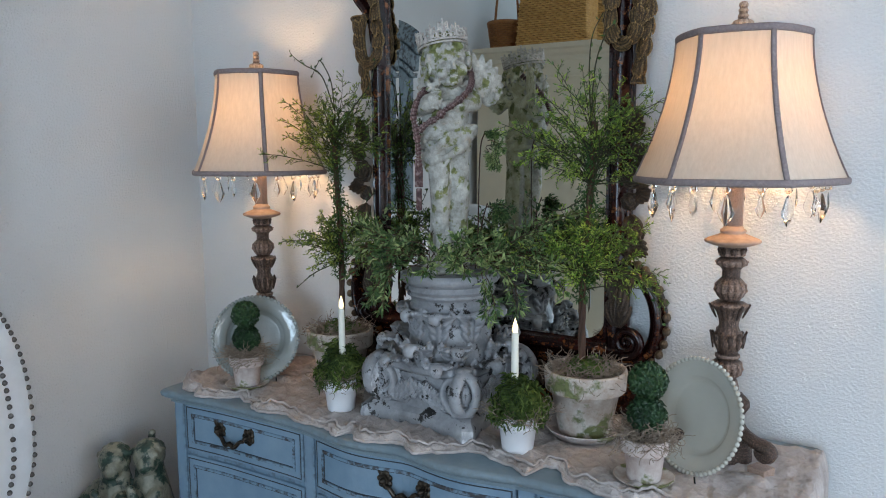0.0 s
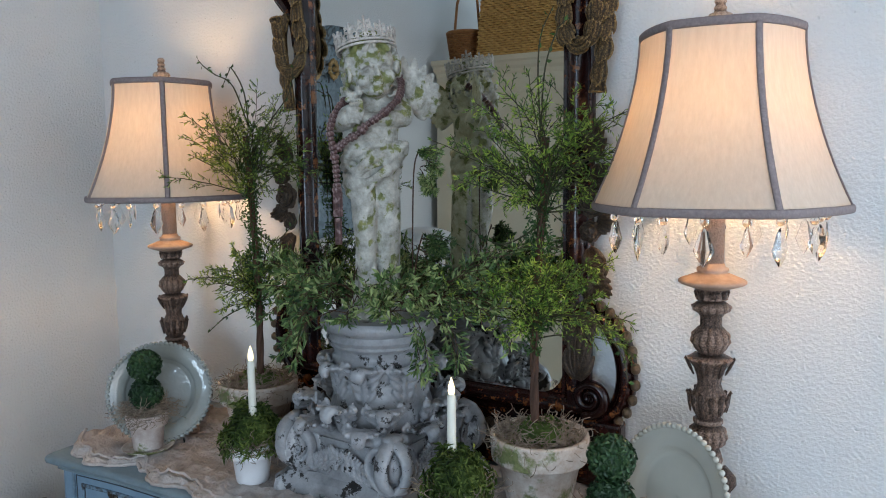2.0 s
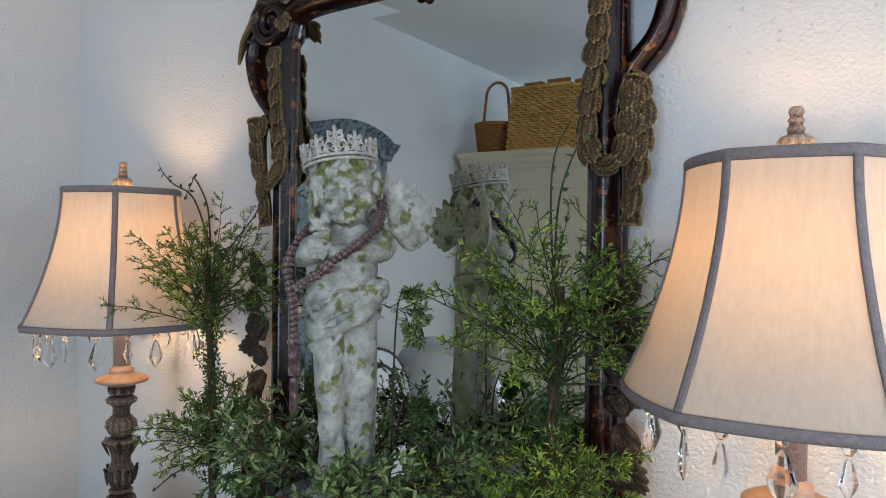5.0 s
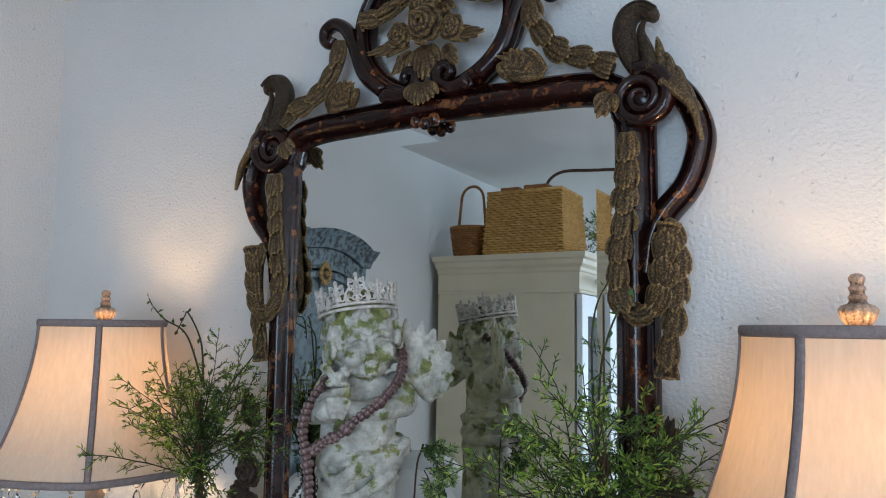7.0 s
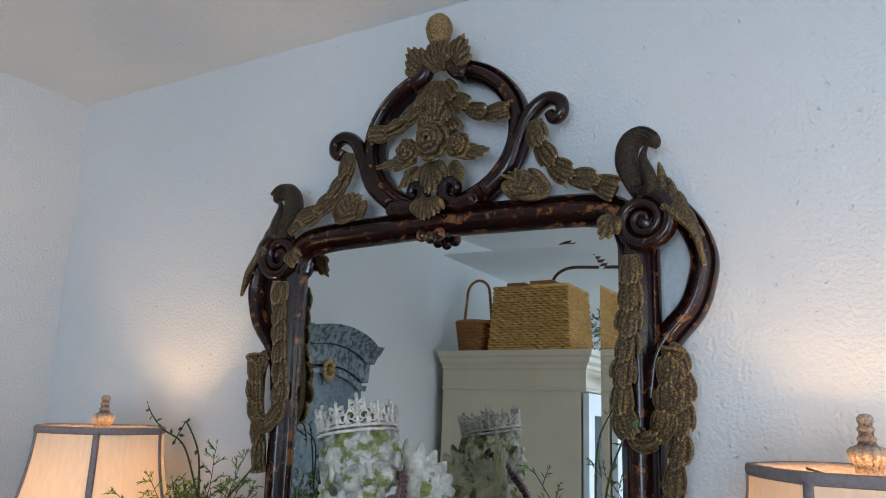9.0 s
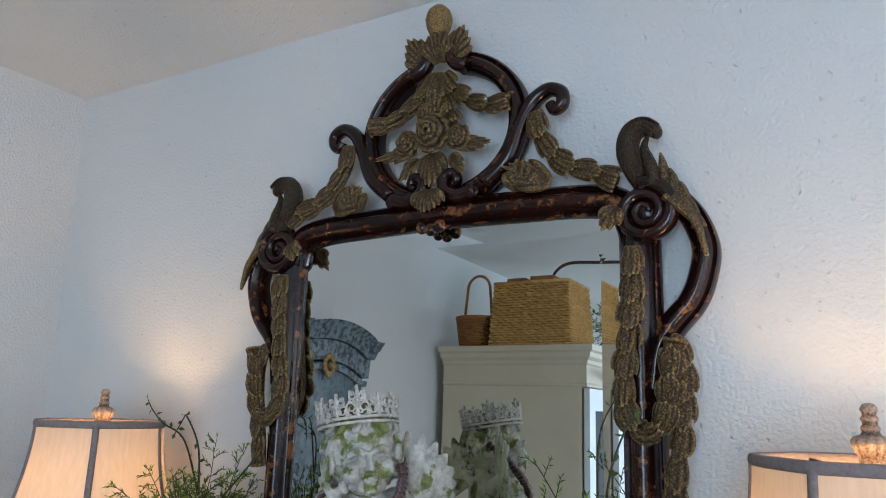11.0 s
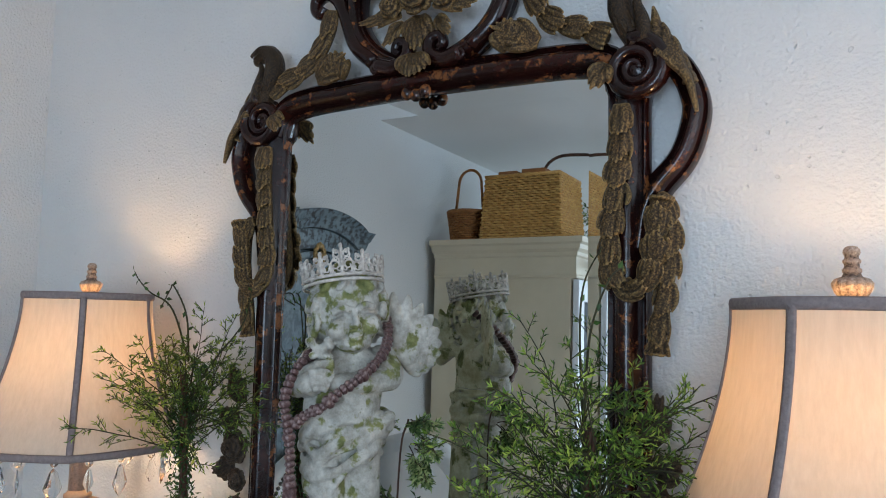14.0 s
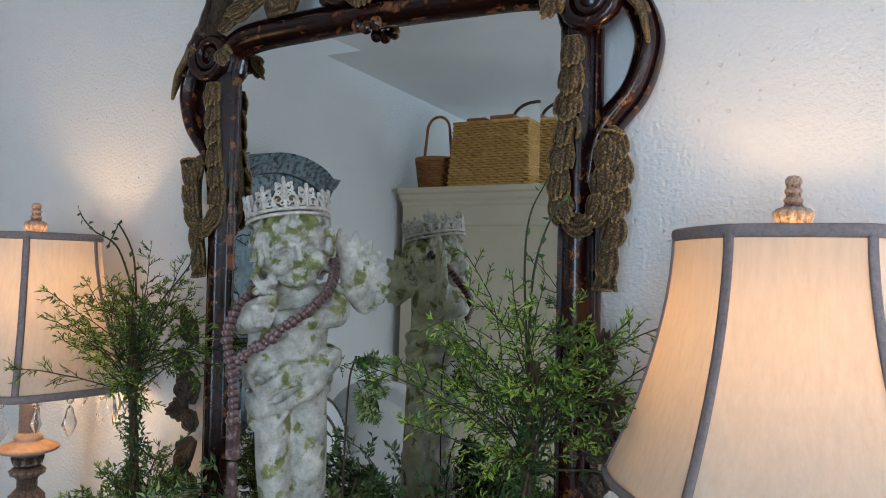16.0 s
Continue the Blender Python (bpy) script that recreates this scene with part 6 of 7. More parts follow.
def tall_topiary(at, seed, label, crowns, bare, leaf_of):
    """Potted double topiary on a twisted vine trunk; crowns are (height, spread, half-height, sprigs, tilt)."""
    g = np.random.default_rng(seed)
    th = thing("topiary_plant", at, label, "plant", "pair of tall topiaries")
    part("saucer", Shape().lathe(saucer_profile(0.080, 0.018), 32), "pink_clay", th, "pinkish clay saucer")
    pot = Shape().lathe(pot_profile(0.052, 0.080, 0.130, 0.042), 40, (0, 0, 0.006))
    part("pot", pot, "terracotta", th, "whitewashed terracotta pot with moss stains")
    part("dried_moss", tangle(g, (0, 0, 0.122), 0.070, 0.014, 700, 0.0007), "straw", th, "brown dried moss")["kind"] = "stuff"
    part("moss", moss_heap(g, (0, 0, 0.118), 0.060, 0.045, 700, 0.010, 0.0035), "moss", th, "green moss")
    top = max(c[0] for c in crowns)
    for q in range(4):
        z = np.linspace(0.11, top + 0.03, 44)
        a = q * math.pi / 2 + z * 26 + g.normal() * 0.2
        bend = 0.010 * np.sin(z * 7 + seed)
        part("trunk", Shape().tube(np.stack([0.0042 * np.cos(a) + bend, 0.0042 * np.sin(a), z], 1), np.linspace(0.0040, 0.0022, 44), 7), "bark", th, "twisted reddish vine trunk")
    lv, sm = Shape(), Shape()
    # branches fan out from the trunk below each crown's middle and fill a flattened globe
    for zc, sp, hh, cnt, tilt in crowns:
        for q in range(cnt):
            a = 2.39996 * q + g.normal() * 0.35
            e = -0.55 + 1.95 * (q + g.random()) / cnt
            root = np.array((0.010 * math.sin(zc * 7 + seed), 0, zc - hh * g.uniform(0.15, 0.75)))
            tip = np.array((sp * math.cos(e) * math.cos(a), sp * 0.86 * math.cos(e) * math.sin(a), zc - root[2] + (hh + tilt * 0.1) * math.sin(e))) * g.uniform(0.70, 1.16) - (root[0], 0, 0)
            ln = np.linalg.norm(tip)
            sprig(lv, sm, root, tip + (0, 0, 0.25 * ln), ln * g.uniform(0.72, 1.12), g, 13, 0.0092, 0.0023, 0.55, 0.0014, 0.23, 7)
        # short twigs that thicken the middle
        for q in range(cnt // 2):
            a, e = g.uniform(0, 2 * math.pi), g.uniform(-0.6, 1.4)
            p = np.array((0.35 * sp * math.cos(a) * math.cos(e), 0.30 * sp * math.sin(a) * math.cos(e), zc + 0.40 * hh * math.sin(e))) * g.uniform(0.5, 1.2, 3) ** (1, 1, 0)
            sprig(lv, sm, p, (math.cos(a), math.sin(a), 0.7), 0.050, g, 5, 0.0100, 0.0026, 0.3, 0.0010, 0.40, 7)
    part("foliage", lv, leaf_of, th, "fine feathery green foliage", smooth=False)["kind"] = "stuff"
    part("branchwork", sm, "twig", th)["kind"] = "stuff"
    # dark vine leaves wound round the trunk between the crowns
    vn = Shape()
    for q in range(1500):
        z0 = g.uniform(crowns[-1][0] - crowns[-1][2], crowns[0][0] - 0.02)
        a = g.uniform(0, 2 * math.pi)
        d = np.array((math.cos(a), math.sin(a), 0))
        p = d * g.uniform(0.005, 0.0215) * (0.8 + 0.35 * math.sin(z0 * 60 + a)) + (0.010 * math.sin(z0 * 7 + seed), 0, z0)
        vn.leaf(p, unit(d * 0.6 + np.array((0, 0, g.normal() * 0.8)) + g.normal(size=3) * 0.4), g.normal(size=3), 0.0085 * g.uniform(0.7, 1.3), 0.0034)
    part("trunk_vine", vn, "vine", th, "dark green vine wound round the trunk", smooth=False)["kind"] = "stuff"
    # bare curling twigs with little buds
    bd = Shape()
    for pts in bare:
        c = curve_pts(pts, 26)
        part("bare_twig", Shape().tube(c, np.linspace(0.0017, 0.0008, 26), 5), "twig", th)
        for j in range(4, 26, 3):
            d = unit(g.normal(size=3) + (0, 0, 0.4))
            bd.leaf(c[j], d, g.normal(size=3), 0.011, 0.0062, 0.1)
    part("bud_leaf", bd, "vine", th, smooth=False)["kind"] = "stuff"
    return th


tall_topiary((-0.238, -0.172, ON), 31, "double topiary of feathery green foliage in a whitewashed terracotta pot", ((0.610, 0.165, 0.130, 36, 0.0), (0.350, 0.150, 0.085, 32, 0.0)),
             (((0, 0, 0.66), (-0.02, -0.02, 0.74), (-0.06, -0.03, 0.765), (-0.10, -0.02, 0.785), (-0.125, -0.01, 0.80)), ((0, 0, 0.66), (-0.01, 0, 0.73), (-0.03, -0.01, 0.775), (-0.05, 0, 0.77), (-0.07, 0, 0.74)),
              ((0, 0, 0.60), (0.05, 0, 0.66), (0.09, 0.02, 0.72), (0.105, 0.02, 0.77)), ((0, 0, 0.30), (-0.06, -0.02, 0.27), (-0.11, -0.03, 0.23)), ((0, 0, 0.45), (0.06, 0, 0.43), (0.10, 0.02, 0.47))), "fern")
tall_topiary((0.400, -0.184, ON), 47, "double topiary of feathery bright green foliage in a whitewashed terracotta pot", ((0.590, 0.160, 0.130, 36, 0.0), (0.360, 0.165, 0.090, 38, 0.0)),
             (((0, 0, 0.62), (-0.005, 0, 0.72), (0.0, 0, 0.78), (0.02, 0, 0.82)), ((0, 0, 0.62), (0.01, -0.01, 0.72), (0.03, -0.01, 0.78), (0.045, 0, 0.80)),
              ((0, 0, 0.48), (-0.05, -0.02, 0.45), (-0.09, -0.03, 0.46), (-0.12, -0.03, 0.48)), ((0.05, 0, 0.36), (0.10, -0.02, 0.34), (0.145, -0.03, 0.29), (0.155, -0.03, 0.25)), ((0.0, 0, 0.50), (0.07, 0.02, 0.505), (0.12, 0.03, 0.50), (0.17, 0.03, 0.53))), "fern_bright")


def moss_pot(at, seed, off):
    g = np.random.default_rng(seed)
    th = thing("moss_pot", at, "small white painted clay pot heaped with green moss", "pot", "pair of moss pots")
    part("pot", Shape().lathe(pot_profile(0.030, 0.042, 0.072, 0.024), 36), "white_pot", th, "white painted clay pot")
    part("dried_moss", tangle(g, (0, 0, 0.062), 0.050, 0.022, 190, 0.0006, 1.1), "straw", th, "brown dried moss")["kind"] = "stuff"
    part("moss", moss_heap(g, (0, 0, 0.070), 0.056, 0.084, 2600, 0.0145, 0.0032), "moss", th, "green reindeer moss")
    c = thing("candle", (at[0] + off, at[1] - 0.004, at[2]), "ivory battery taper candle stuck in the moss pot", "candle", "pair of taper candles")
    part("taper", Shape().lathe([(0.0072, 0.105), (0.0074, 0.12), (0.0066, 0.225), (0.0050, 0.229)], 20), "candle", c)
    part("flame_tip", Shape().lathe([(0.0042, 0.228), (0.0055, 0.234), (0.0050, 0.241), (0.0025, 0.250), (0.0005, 0.256)], 16), "flame", c, "glowing bulb tip")
    return th


moss_pot((-0.115, -0.322, ON), 5, 0.010)
moss_pot((0.320, -0.326, ON), 6, -0.005)


def ball_topiary(at, seed):
    g = np.random.default_rng(seed)
    th = thing("ball_topiary", at, "small double-ball boxwood topiary in a mossy clay pot on saucer", "plant", "pair of small topiaries")
    part("saucer", Shape().lathe(saucer_profile(0.052, 0.010), 30), "terracotta", th, "mossy clay saucer")
    part("pot", Shape().lathe(pot_profile(0.029, 0.040, 0.074, 0.026), 34, (0, 0, 0.005)), "pink_clay", th, "worn pinkish white clay pot")
    part("nest", tangle(g, (0, 0, 0.070), 0.046, 0.026, 420, 0.0006, 1.1), "straw", th, "brown dried moss nest")["kind"] = "stuff"
    part("stem", Shape().tube([(0, 0, 0.06), (0, 0, 0.18)], 0.003, 6), "bark", th)
    for z in (0.119, 0.178):
        part("leaf_ball", leaf_ball(g, (0.002, 0, z), 0.0325, 900), "boxwood", th, "dense dark green boxwood ball", smooth=False)
    return th


ball_topiary((-0.412, -0.316, ON), 8)
ball_topiary((0.566, -0.336, ON), 9)


def plate(at, turn, lean, material, label, r, deep):
    """Beaded plate on a wire easel; at is where its lower rim rests."""
    th = thing("plate", at, label, "plate", "pair of display plates", turn)
    R = np.array(Euler((radians(90 - lean), 0, 0)).to_matrix())
    up = R @ np.array((0, 1, 0))
    c = up * r * 1.03
    pr = [(0.002, -0.004), (r * 0.30, -0.004), (r * 0.56, -0.004), (r * 0.62, -0.003), (r * 0.68, deep * 0.7), (r * 0.72, deep), (r * 0.85, deep + 0.003), (r * 0.97, deep + 0.006), (r, deep + 0.008), (r, deep + 0.005), (r * 0.70, deep - 0.004), (r * 0.58, -0.006), (0.002, -0.009)]
    d = Shape().lathe(pr[::-1], 64, caps=False)
    part("dish", Shape().add(d.v[0] @ R.T + c, d.f), material, th)
    bd = Shape()
    for q in range(66):
        a = 2 * math.pi * q / 66
        bd.blob(R @ np.array((r * 0.992 * math.cos(a), r * 0.992 * math.sin(a), deep + 0.006)) + c, (0.0046, 0.0046, 0.0046), None, 8, 6)
    part("beaded_rim", bd, material, th)["kind"] = "stuff"
    e = Shape()
    for sx in (-1, 1):
        e.tube(curve_pts([(sx * 0.045, -0.030, 0.016), (sx * 0.045, -0.026, 0.003), (sx * 0.042, 0.0, 0.002), (sx * 0.030, 0.018, 0.02), (sx * 0.012, 0.045, 0.12)], 20), 0.0016, 6)
    e.tube(curve_pts([(0, 0.045, 0.12), (0, 0.065, 0.06), (0, 0.075, 0.002)], 12), 0.0016, 6)
    part("wire_easel", e, "black_wire", th, "black wire easel")
    return th


plate((-0.428, -0.268, ON - 0.004), 46, 14, "plate_blue", "glossy pale blue-grey plate with beaded rim on easel", 0.104, 0.020)
plate((0.620, -0.258, ON - 0.004), -30, 14, "plate_grey", "grey-green stoneware plate with beaded rim on easel", 0.101, 0.008)

# ---- floor statue beside the dresser ----
f = Shape()
f.limb((-0.78, -0.40, 0.10), (-0.78, -0.40, 0.50), 0.12, 0.09, 9)
f.blob((-0.78, -0.40, 0.05), (0.13, 0.12, 0.06))
for (hx, hy, hz), tilt in (((-0.800, -0.425, 0.680), 0.2), ((-0.725, -0.375, 0.690), -0.3)):
    f.blob((hx, hy, hz), (0.040, 0.042, 0.042), None, 20, 12)
    f.blob((hx + 0.018, hy - 0.020, hz - 0.014), (0.026, 0.028, 0.026))
    f.blob((hx + 0.030, hy - 0.042, hz - 0.010), (0.006, 0.007, 0.007))
    for q in range(26):
        a, e = np.random.default_rng(q).uniform(-1, 4), np.random.default_rng(q + 50).uniform(0, 1.4)
        f.blob((hx + 0.038 * math.cos(a) * math.cos(e), hy + 0.040 * math.sin(a) * math.cos(e), hz + 0.040 * math.sin(e)), (0.010, 0.010, 0.007), None, 8, 6)
    f.limb((hx, hy, hz - 0.04), (hx + 0.005, hy, hz - 0.18), 0.038, 0.065, 8)
    f.limb((hx + 0.045, hy - 0.02, hz - 0.09), (hx + 0.050, hy - 0.07, hz - 0.13), 0.020, 0.016)
    f.limb((hx + 0.050, hy - 0.07, hz - 0.13), (hx + 0.020, hy - 0.075, hz - 0.06), 0.016, 0.012)
f.limb((-0.760, -0.35, 0.66), (-0.755, -0.34, 0.735), 0.016, 0.010)
for q in range(6):
    f.blob((-0.86 - 0.008 * q, -0.43 - 0.012 * q, 0.600 - 0.014 * q), (0.030, 0.020, 0.014))
duo = part("cherub_statue", f, "green_statue", None)
tagged(duo, "glazed verdigris green and cream garden statue pair on floor", "statue")
rm = duo.modifiers.new("remesh", "REMESH")
rm.mode, rm.voxel_size, rm.use_smooth_shade = "VOXEL", 0.0045, True

# ---- upholstered chairs ----


def upholstered_chair(at, turn, label, high=1.21):
    """Tall rounded back with nailheads, seat and turned legs; faces its own +x."""
    th = thing("upholstered_chair", at, label, "chair", "white upholstered chairs", turn)
    def outline(t, grow):
        a = t * 2 * math.pi
        y = (0.250 + grow) * math.copysign(abs(math.cos(a)) ** 0.8, math.cos(a))
        z = (high + 0.5) / 2 + ((high - 0.5) / 2 + grow) * math.copysign(abs(math.sin(a)) ** 0.85, math.sin(a))
        y *= 1 - 0.16 * max(0, (0.80 - z) / 0.3)
        return y, z
    n = 72
    b = Shape()
    rows = ((-0.030, -0.02), (-0.034, 0.006), (-0.024, 0.020), (0.0, 0.024), (0.024, 0.020), (0.034, 0.006), (0.030, -0.02))
    v, ff = [], []
    for x, gr in rows:
        v += [(x, *outline(q / n, gr)) for q in range(n)]
    m = len(rows)
    ff = [(i * n + j, i * n + (j + 1) % n, (i + 1) * n + (j + 1) % n, (i + 1) * n + j) for i in range(m - 1) for j in range(n)]
    ff += [tuple(range(n))[::-1], tuple((m - 1) * n + j for j in range(n))]
    back = part("back_frame", b.add(v, ff), "chair_paint", th, "white painted rounded back frame")
    for side in (-1, 1):
        c = Shape()
        v = []
        for gr, d in ((-0.030, 0.028), (-0.055, 0.042), (-0.12, 0.052), (-0.2, 0.056)):
            v += [(side * d, *outline(q / n, gr)) for q in range(n)]
        ff = [(i * n + j, i * n + (j + 1) % n, (i + 1) * n + (j + 1) % n, (i + 1) * n + j) for i in range(3) for j in range(n)] + [tuple(3 * n + j for j in range(n))]
        part("back_cushion", c.add(v, ff), "chair_linen", th, "white linen back panel")
    head = Shape().blob((0, 0, 0), (0.0062, 0.0062, 0.0062), None, 8, 6).mesh("nailhead")
    head.materials.append(M["nail"])
    for gr, x in ((-0.034, 0.034), (0.014, 0.030)):
        for q in range(120):
            y, z = outline((q + 0.5) / 120, gr)
            h = new("nailhead", head)
            h.location = (x, y, z)
            h.parent = back
    seat = stacked([([(x * k, y * k) for x, y in [(0.26 * math.cos(a) + 0.24, 0.245 * math.sin(a)) for a in np.linspace(0, 2 * math.pi, 40, endpoint=False)]], z) for k, z in ((0.96, 0.38), (1.0, 0.40), (1.0, 0.45), (0.97, 0.48), (0.85, 0.495))])
    part("seat", seat, "chair_linen", th, "white linen seat")
    for sx, sy in ((0.44, 0.2), (0.44, -0.2), (0.02, 0.2), (0.02, -0.2)):
        part("leg", Shape().lathe([(0.014, 0), (0.018, 0.04), (0.015, 0.2), (0.026, 0.34), (0.026, 0.39)], 14, (sx, sy, 0)), "chair_paint", th)
    for sy in (-1, 1):
        part("post", Shape().tube([(0, sy * 0.2, 0.40), (0, sy * 0.22, 0.60)], 0.02, 10), "chair_paint", th)
        part("arm", Shape().tube(curve_pts([(0.02, sy * 0.225, 0.66), (0.14, sy * 0.245, 0.655), (0.26, sy * 0.245, 0.63), (0.30, sy * 0.235, 0.56), (0.29, sy * 0.225, 0.46)], 24), 0.019, 10), "chair_paint", th)
    return th


upholstered_chair((-0.750, -0.936, 0), 0, "white upholstered chair with dark nailhead trim beside the wall", 1.24)
upholstered_chair((-0.64, -1.250, 0), -86, "white upholstered chair with plain rounded back, standing before a cabinet", 1.255)

# ---- cabinets and baskets seen in the mirror ----
arm = thing("armoire", (0, 0, 0), "cream painted armoire with white glazed front and moulded cornice", "cabinet")
AX0, AX1, AY0, AY1, AZ = -0.875, -0.265, -2.72, -1.745, 1.990
body = Shape()
body.box((AX0, AY0, 0.0), (AX1 - 0.02, AY1, AZ - 0.06))
part("body", body, "armoire", arm, smooth=False)
rows = []
for gr, z in ((0.003, AZ - 0.155), (0.006, AZ - 0.150), (0.006, AZ - 0.145), (0.003, AZ - 0.140), (0.003, AZ - 0.075), (0.008, AZ - 0.068), (0.010, AZ - 0.056), (0.022, AZ - 0.044), (0.026, AZ - 0.028), (0.036, AZ - 0.020), (0.038, AZ)):
    rows.append(([(AX0 - gr * 0.3, AY0 - gr), (AX1 + gr, AY0 - gr), (AX1 + gr, AY1 + gr), (AX0 - gr * 0.3, AY1 + gr)], z))
part("cornice", stacked(rows), "armoire", arm, smooth=False)
# flat dark sheet on the solid body, painted as its shaded inside
part("shadow_sheet", Shape().box((AX1 - 0.019, AY0 + 0.05, 0.15), (AX1 - 0.012, AY1 - 0.05, AZ - 0.17)), "inside_shadow", arm, smooth=False)
for y0, y1 in ((AY0 + 0.01, (AY0 + AY1) / 2 - 0.002), ((AY0 + AY1) / 2 + 0.002, AY1 - 0.004)):
    dr = Shape()
    w = 0.065
    for a, b, c, d in ((y0, y0 + w, 0.1, AZ - 0.16), (y1 - w, y1, 0.1, AZ - 0.16), (y0 + w, y1 - w, 0.1, 0.2), (y0 + w, y1 - w, AZ - 0.24, AZ - 0.16), (y0 + w, y1 - w, 0.95, 0.99), (y0 + w, y1 - w, 1.36, 1.385)):
        dr.box((AX1 - 0.010, a, c), (AX1 + 0.012, b, d))
    door = part("door", dr, "white_door", arm, "white glazed door", smooth=False)
    part("knob", Shape().blob((AX1 + 0.025, y1 - 0.03 if y0 > -2.5 else y0 + 0.03, 1.2), (0.012, 0.012, 0.012)), "bronze", door)
fl = Shape()
for q in range(9):
    a = q * 0.7
    fl.blob((AX1 + 0.040, AY1 - 0.10 - 0.02 * q, AZ - 0.105 + 0.010 * math.sin(a)), (0.010, 0.016, 0.012), None, 8, 6)
part("carved_applique", fl, "white_door", arm, "white carved leaf ornament")


def woven_basket(at, turn, w0, d0, w1, d1, h, weave, material, label, stake=0.017):
    """Tapering woven basket: horizontal strands that pass over and under upright stakes."""
    th = thing("basket", at, label, "basket", "baskets on the armoire", turn)
    rows = int(h / weave)
    for r in range(rows):
        t = (r + 0.5) / rows
        w, d = w0 + (w1 - w0) * t, d0 + (d1 - d0) * t
        pts = []
        per = 2 * (w + d)
        n = int(per / stake) // 2 * 2 + 1
        for q in range(n * 4):
            s = q / (n * 4) * per
            if s < w: x, y, nx, ny = -w / 2 + s, -d / 2, 0, -1
            elif s < w + d: x, y, nx, ny = w / 2, -d / 2 + s - w, 1, 0
            elif s < 2 * w + d: x, y, nx, ny = w / 2 - (s - w - d), d / 2, 0, 1
            else: x, y, nx, ny = -w / 2, d / 2 - (s - 2 * w - d), -1, 0
            o = 0.0036 * math.sin(q / 4 * math.pi + r * math.pi)
            pts.append((x + nx * o, y + ny * o, h * t))
        part("strand", Shape().tube(pts, weave * 0.30, 5, 1.65, (0, 0, 1), True), material, th)
    part("rim", Shape().tube([(x, y, h) for x, y in ((-w1 / 2, -d1 / 2), (w1 / 2, -d1 / 2), (w1 / 2, d1 / 2), (-w1 / 2, d1 / 2))], 0.006, 6, 1.2, (0, 0, 1), True), material, th)
    part("core", stacked([([(sx * (w0 / 2 - 0.004), sy * (d0 / 2 - 0.004)) for sx, sy in ((-1, -1), (1, -1), (1, 1), (-1, 1))], 0.0), ([(sx * (w1 / 2 - 0.004), sy * (d1 / 2 - 0.004)) for sx, sy in ((-1, -1), (1, -1), (1, 1), (-1, 1))], h - 0.005)]), "wicker_shaded", th, smooth=False)
    return th


b = woven_basket((-0.482, -1.838, AZ), 0, 0.345, 0.26, 0.315, 0.235, 0.250, 0.0098, "wicker_tan", "large tan woven picnic basket with flat lids")
part("lid", Shape().box((-0.105, -0.09, 0.250), (-0.025, 0.112, 0.270)), "wicker_brown", b, "brown lid board", smooth=False, bevel=0.003)
part("lid", Shape().box((-0.005, -0.09, 0.250), (0.095, 0.112, 0.274)), "wicker_brown", b, "brown lid board", smooth=False, bevel=0.003)
part("handle", Shape().tube(curve_pts([(0.04, 0, 0.27), (0.065, 0, 0.315), (0.12, 0, 0.340), (0.22, 0, 0.336), (0.30, 0, 0.325), (0.34, 0, 0.27)], 26), 0.0065, 8), "bark", b, "brown bent branch handle")
b = thing("basket", (-0.748, -1.795, AZ), "small round brown woven basket with tall hoop handle", "basket", "baskets on the armoire")
for r in range(13):
    t = (r + 0.5) / 13
    rad = 0.070 + 0.018 * t
    pts = [((rad + 0.004 * math.sin(q * math.pi / 2 + r * math.pi)) * math.cos(2 * math.pi * q / 74), (rad + 0.004 * math.sin(q * math.pi / 2 + r * math.pi)) * math.sin(2 * math.pi * q / 74), 0.118 * t) for q in range(74)]
    part("strand", Shape().tube(pts, 0.0036, 5, 1.3, (0, 0, 1), True), "wicker_brown", b)
part("rim", Shape().tube([(0.090 * math.cos(a), 0.090 * math.sin(a), 0.120) for a in np.linspace(0, 2 * math.pi, 40, endpoint=False)], 0.006, 6, 1.2, (0, 0, 1), True), "wicker_brown", b)
part("core", Shape().lathe([(0.065, 0), (0.083, 0.112)], 28), "wicker_shaded", b)
part("handle", Shape().tube([(0.052 * math.cos(a), 0, 0.245 + 0.058 * math.sin(a)) for a in np.linspace(0, math.pi, 20)], 0.006, 6, 1.3, (0, 1, 0)), "wicker_brown", b)
for sx in (-1, 1):
    part("handle_side", Shape().tube([(sx * 0.066, 0, 0.10), (sx * 0.052, 0, 0.247)], 0.006, 6, 1.3, (0, 1, 0)), "wicker_brown", b)
gr_ = thing("greenery_bunch", (-0.22, -2.12, AZ), "bunch of dark green artificial foliage on the armoire", "plant")
g = np.random.default_rng(77)
lv, sm_ = Shape(), Shape()
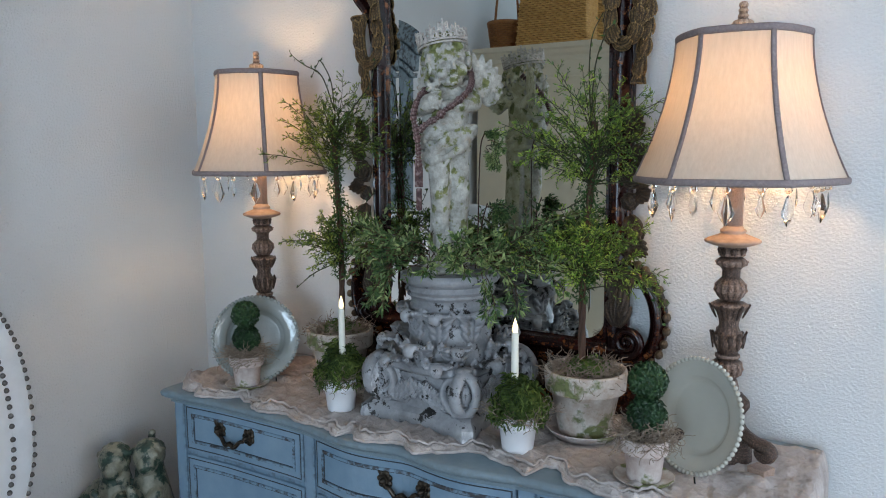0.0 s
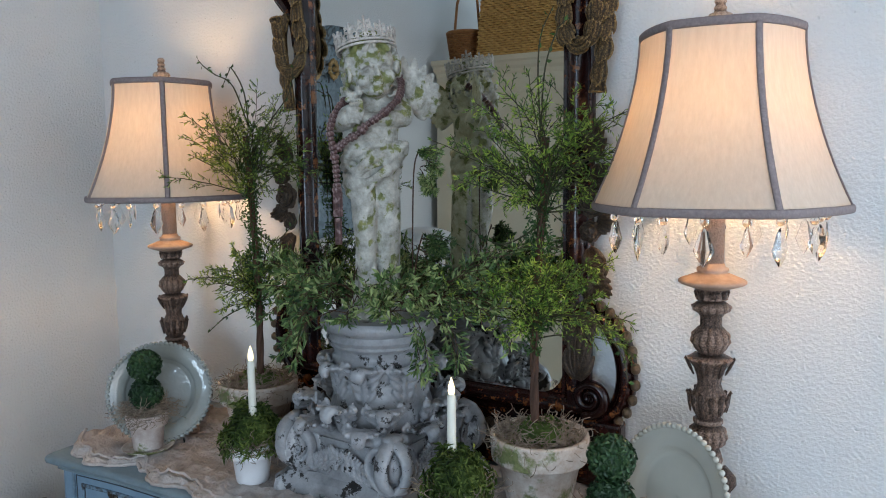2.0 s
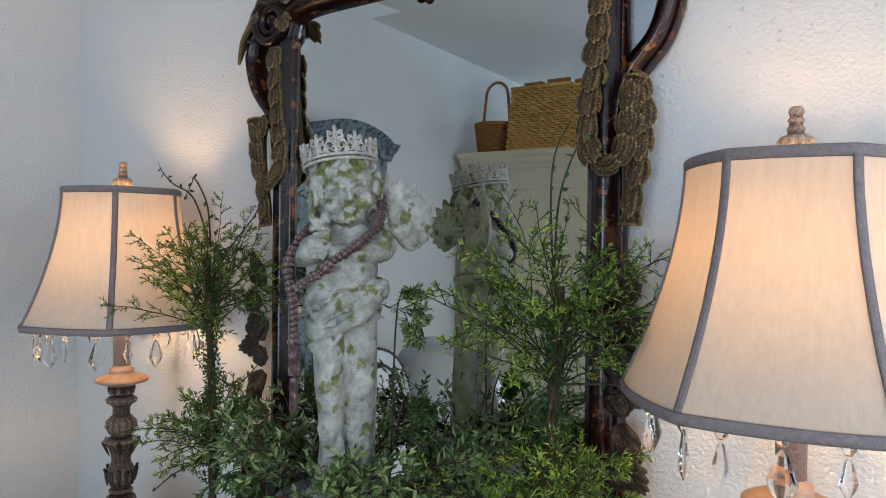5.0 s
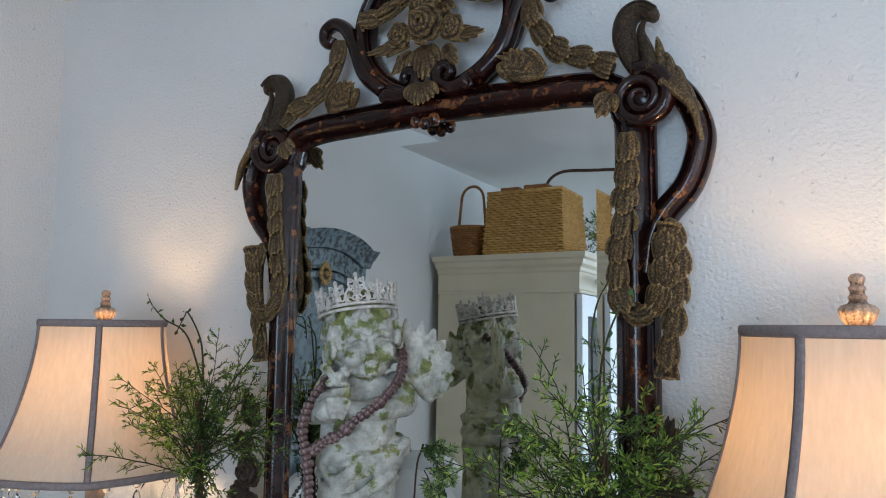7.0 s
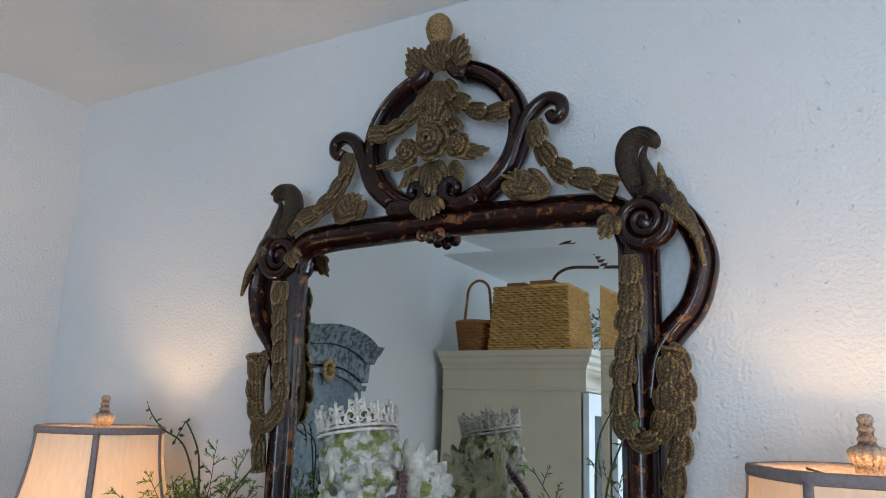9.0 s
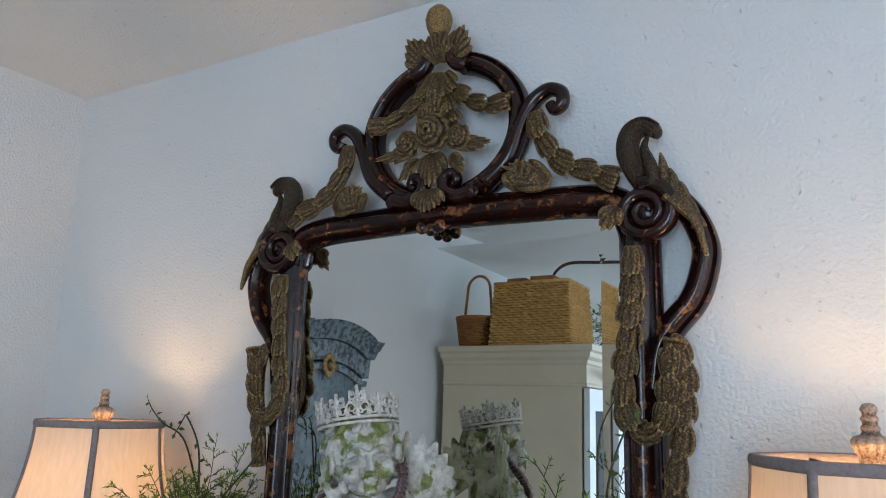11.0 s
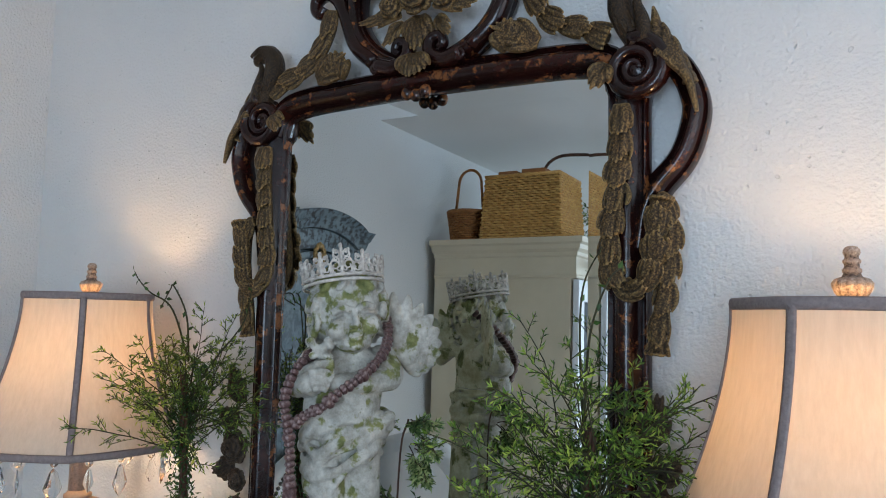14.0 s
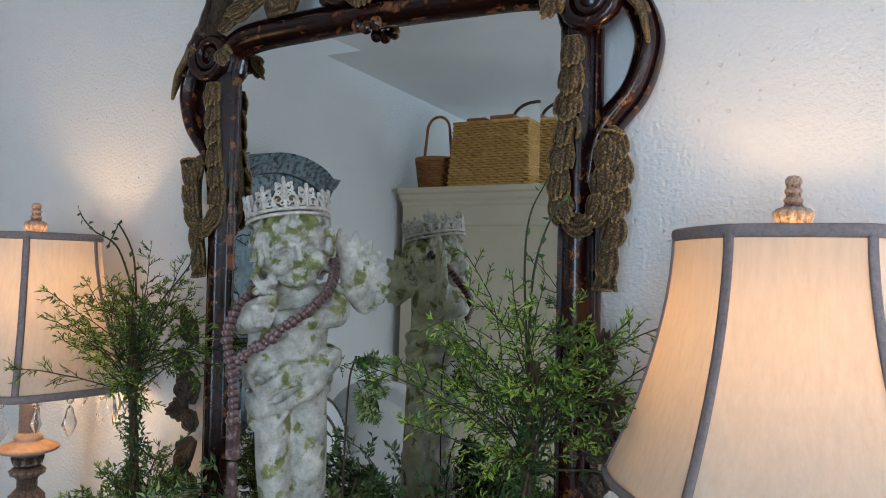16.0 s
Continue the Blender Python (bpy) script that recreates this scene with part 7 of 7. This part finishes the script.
for q in range(40):
    a = g.uniform(0, 2 * math.pi)
    sprig(lv, sm_, (0, 0, 0.0), (math.cos(a) * 0.6, math.sin(a) * 0.6, 1.0), g.uniform(0.12, 0.25), g, 8, 0.020, 0.007, 0.3, 0.0013, 0.35, 6)
part("foliage", lv, "garland", gr_, smooth=False)["kind"] = "stuff"
part("branchwork", sm_, "bark", gr_)["kind"] = "stuff"

clock = thing("blue_cabinet", (0, 0, 0), "tall narrow slate blue worn painted cabinet with arched pediment", "cabinet")
BX, BY0, BY1 = -0.815, -1.14, -0.67
part("body", Shape().box((WEST + 0.004, BY0 + 0.03, 0), (BX - 0.01, BY1 - 0.03, 1.86)), "old_blue", clock, smooth=False, bevel=0.004)


def arch_band(z, rise, thick, depth, y0, y1):
    s = Shape()
    n = 24
    v = []
    for y in np.linspace(y0, y1, n):
        t = (y - y0) / (y1 - y0) * 2 - 1
        zz = z + rise * max(0, 1 - (t / 0.82) ** 2) ** 0.8
        v += [(WEST + 0.004, y, zz - thick), (WEST + 0.004, y, zz), (BX + depth, y, zz), (BX + depth * 0.6, y, zz - thick)]
    f_ = []
    for i in range(n - 1):
        for j in range(4):
            f_.append((4 * i + j, 4 * i + (j + 1) % 4, 4 * i + 4 + (j + 1) % 4, 4 * i + 4 + j))
    f_ += [(0, 1, 2, 3), (4 * n - 1, 4 * n - 2, 4 * n - 3, 4 * n - 4)]
    return s.add(v, f_)


for z, rise, th_, dp, e in ((1.942, 0.048, 0.030, 0.055, 0.0), (1.914, 0.048, 0.030, 0.038, 0.012), (1.884, 0.045, 0.062, 0.012, 0.02), (1.812, 0.045, 0.018, 0.010, 0.03)):
    part("pediment", arch_band(z, rise, th_, dp, BY0 + e, BY1 - e), "old_blue", clock, crease=40)
rs = Shape()
for q in range(12):
    a = q * math.pi / 6
    rs.blob((BX + 0.008, (BY0 + BY1) / 2 + 0.022 * math.cos(a), 1.850 + 0.028 * math.sin(a)), (0.006, 0.009, 0.012), np.array(Euler((-(a - math.pi / 2), 0, 0)).to_matrix()), 8, 6)
rs.blob((BX + 0.010, (BY0 + BY1) / 2, 1.850), (0.008, 0.009, 0.011))
part("rosette", rs, "gold", clock, "gold carved rosette")
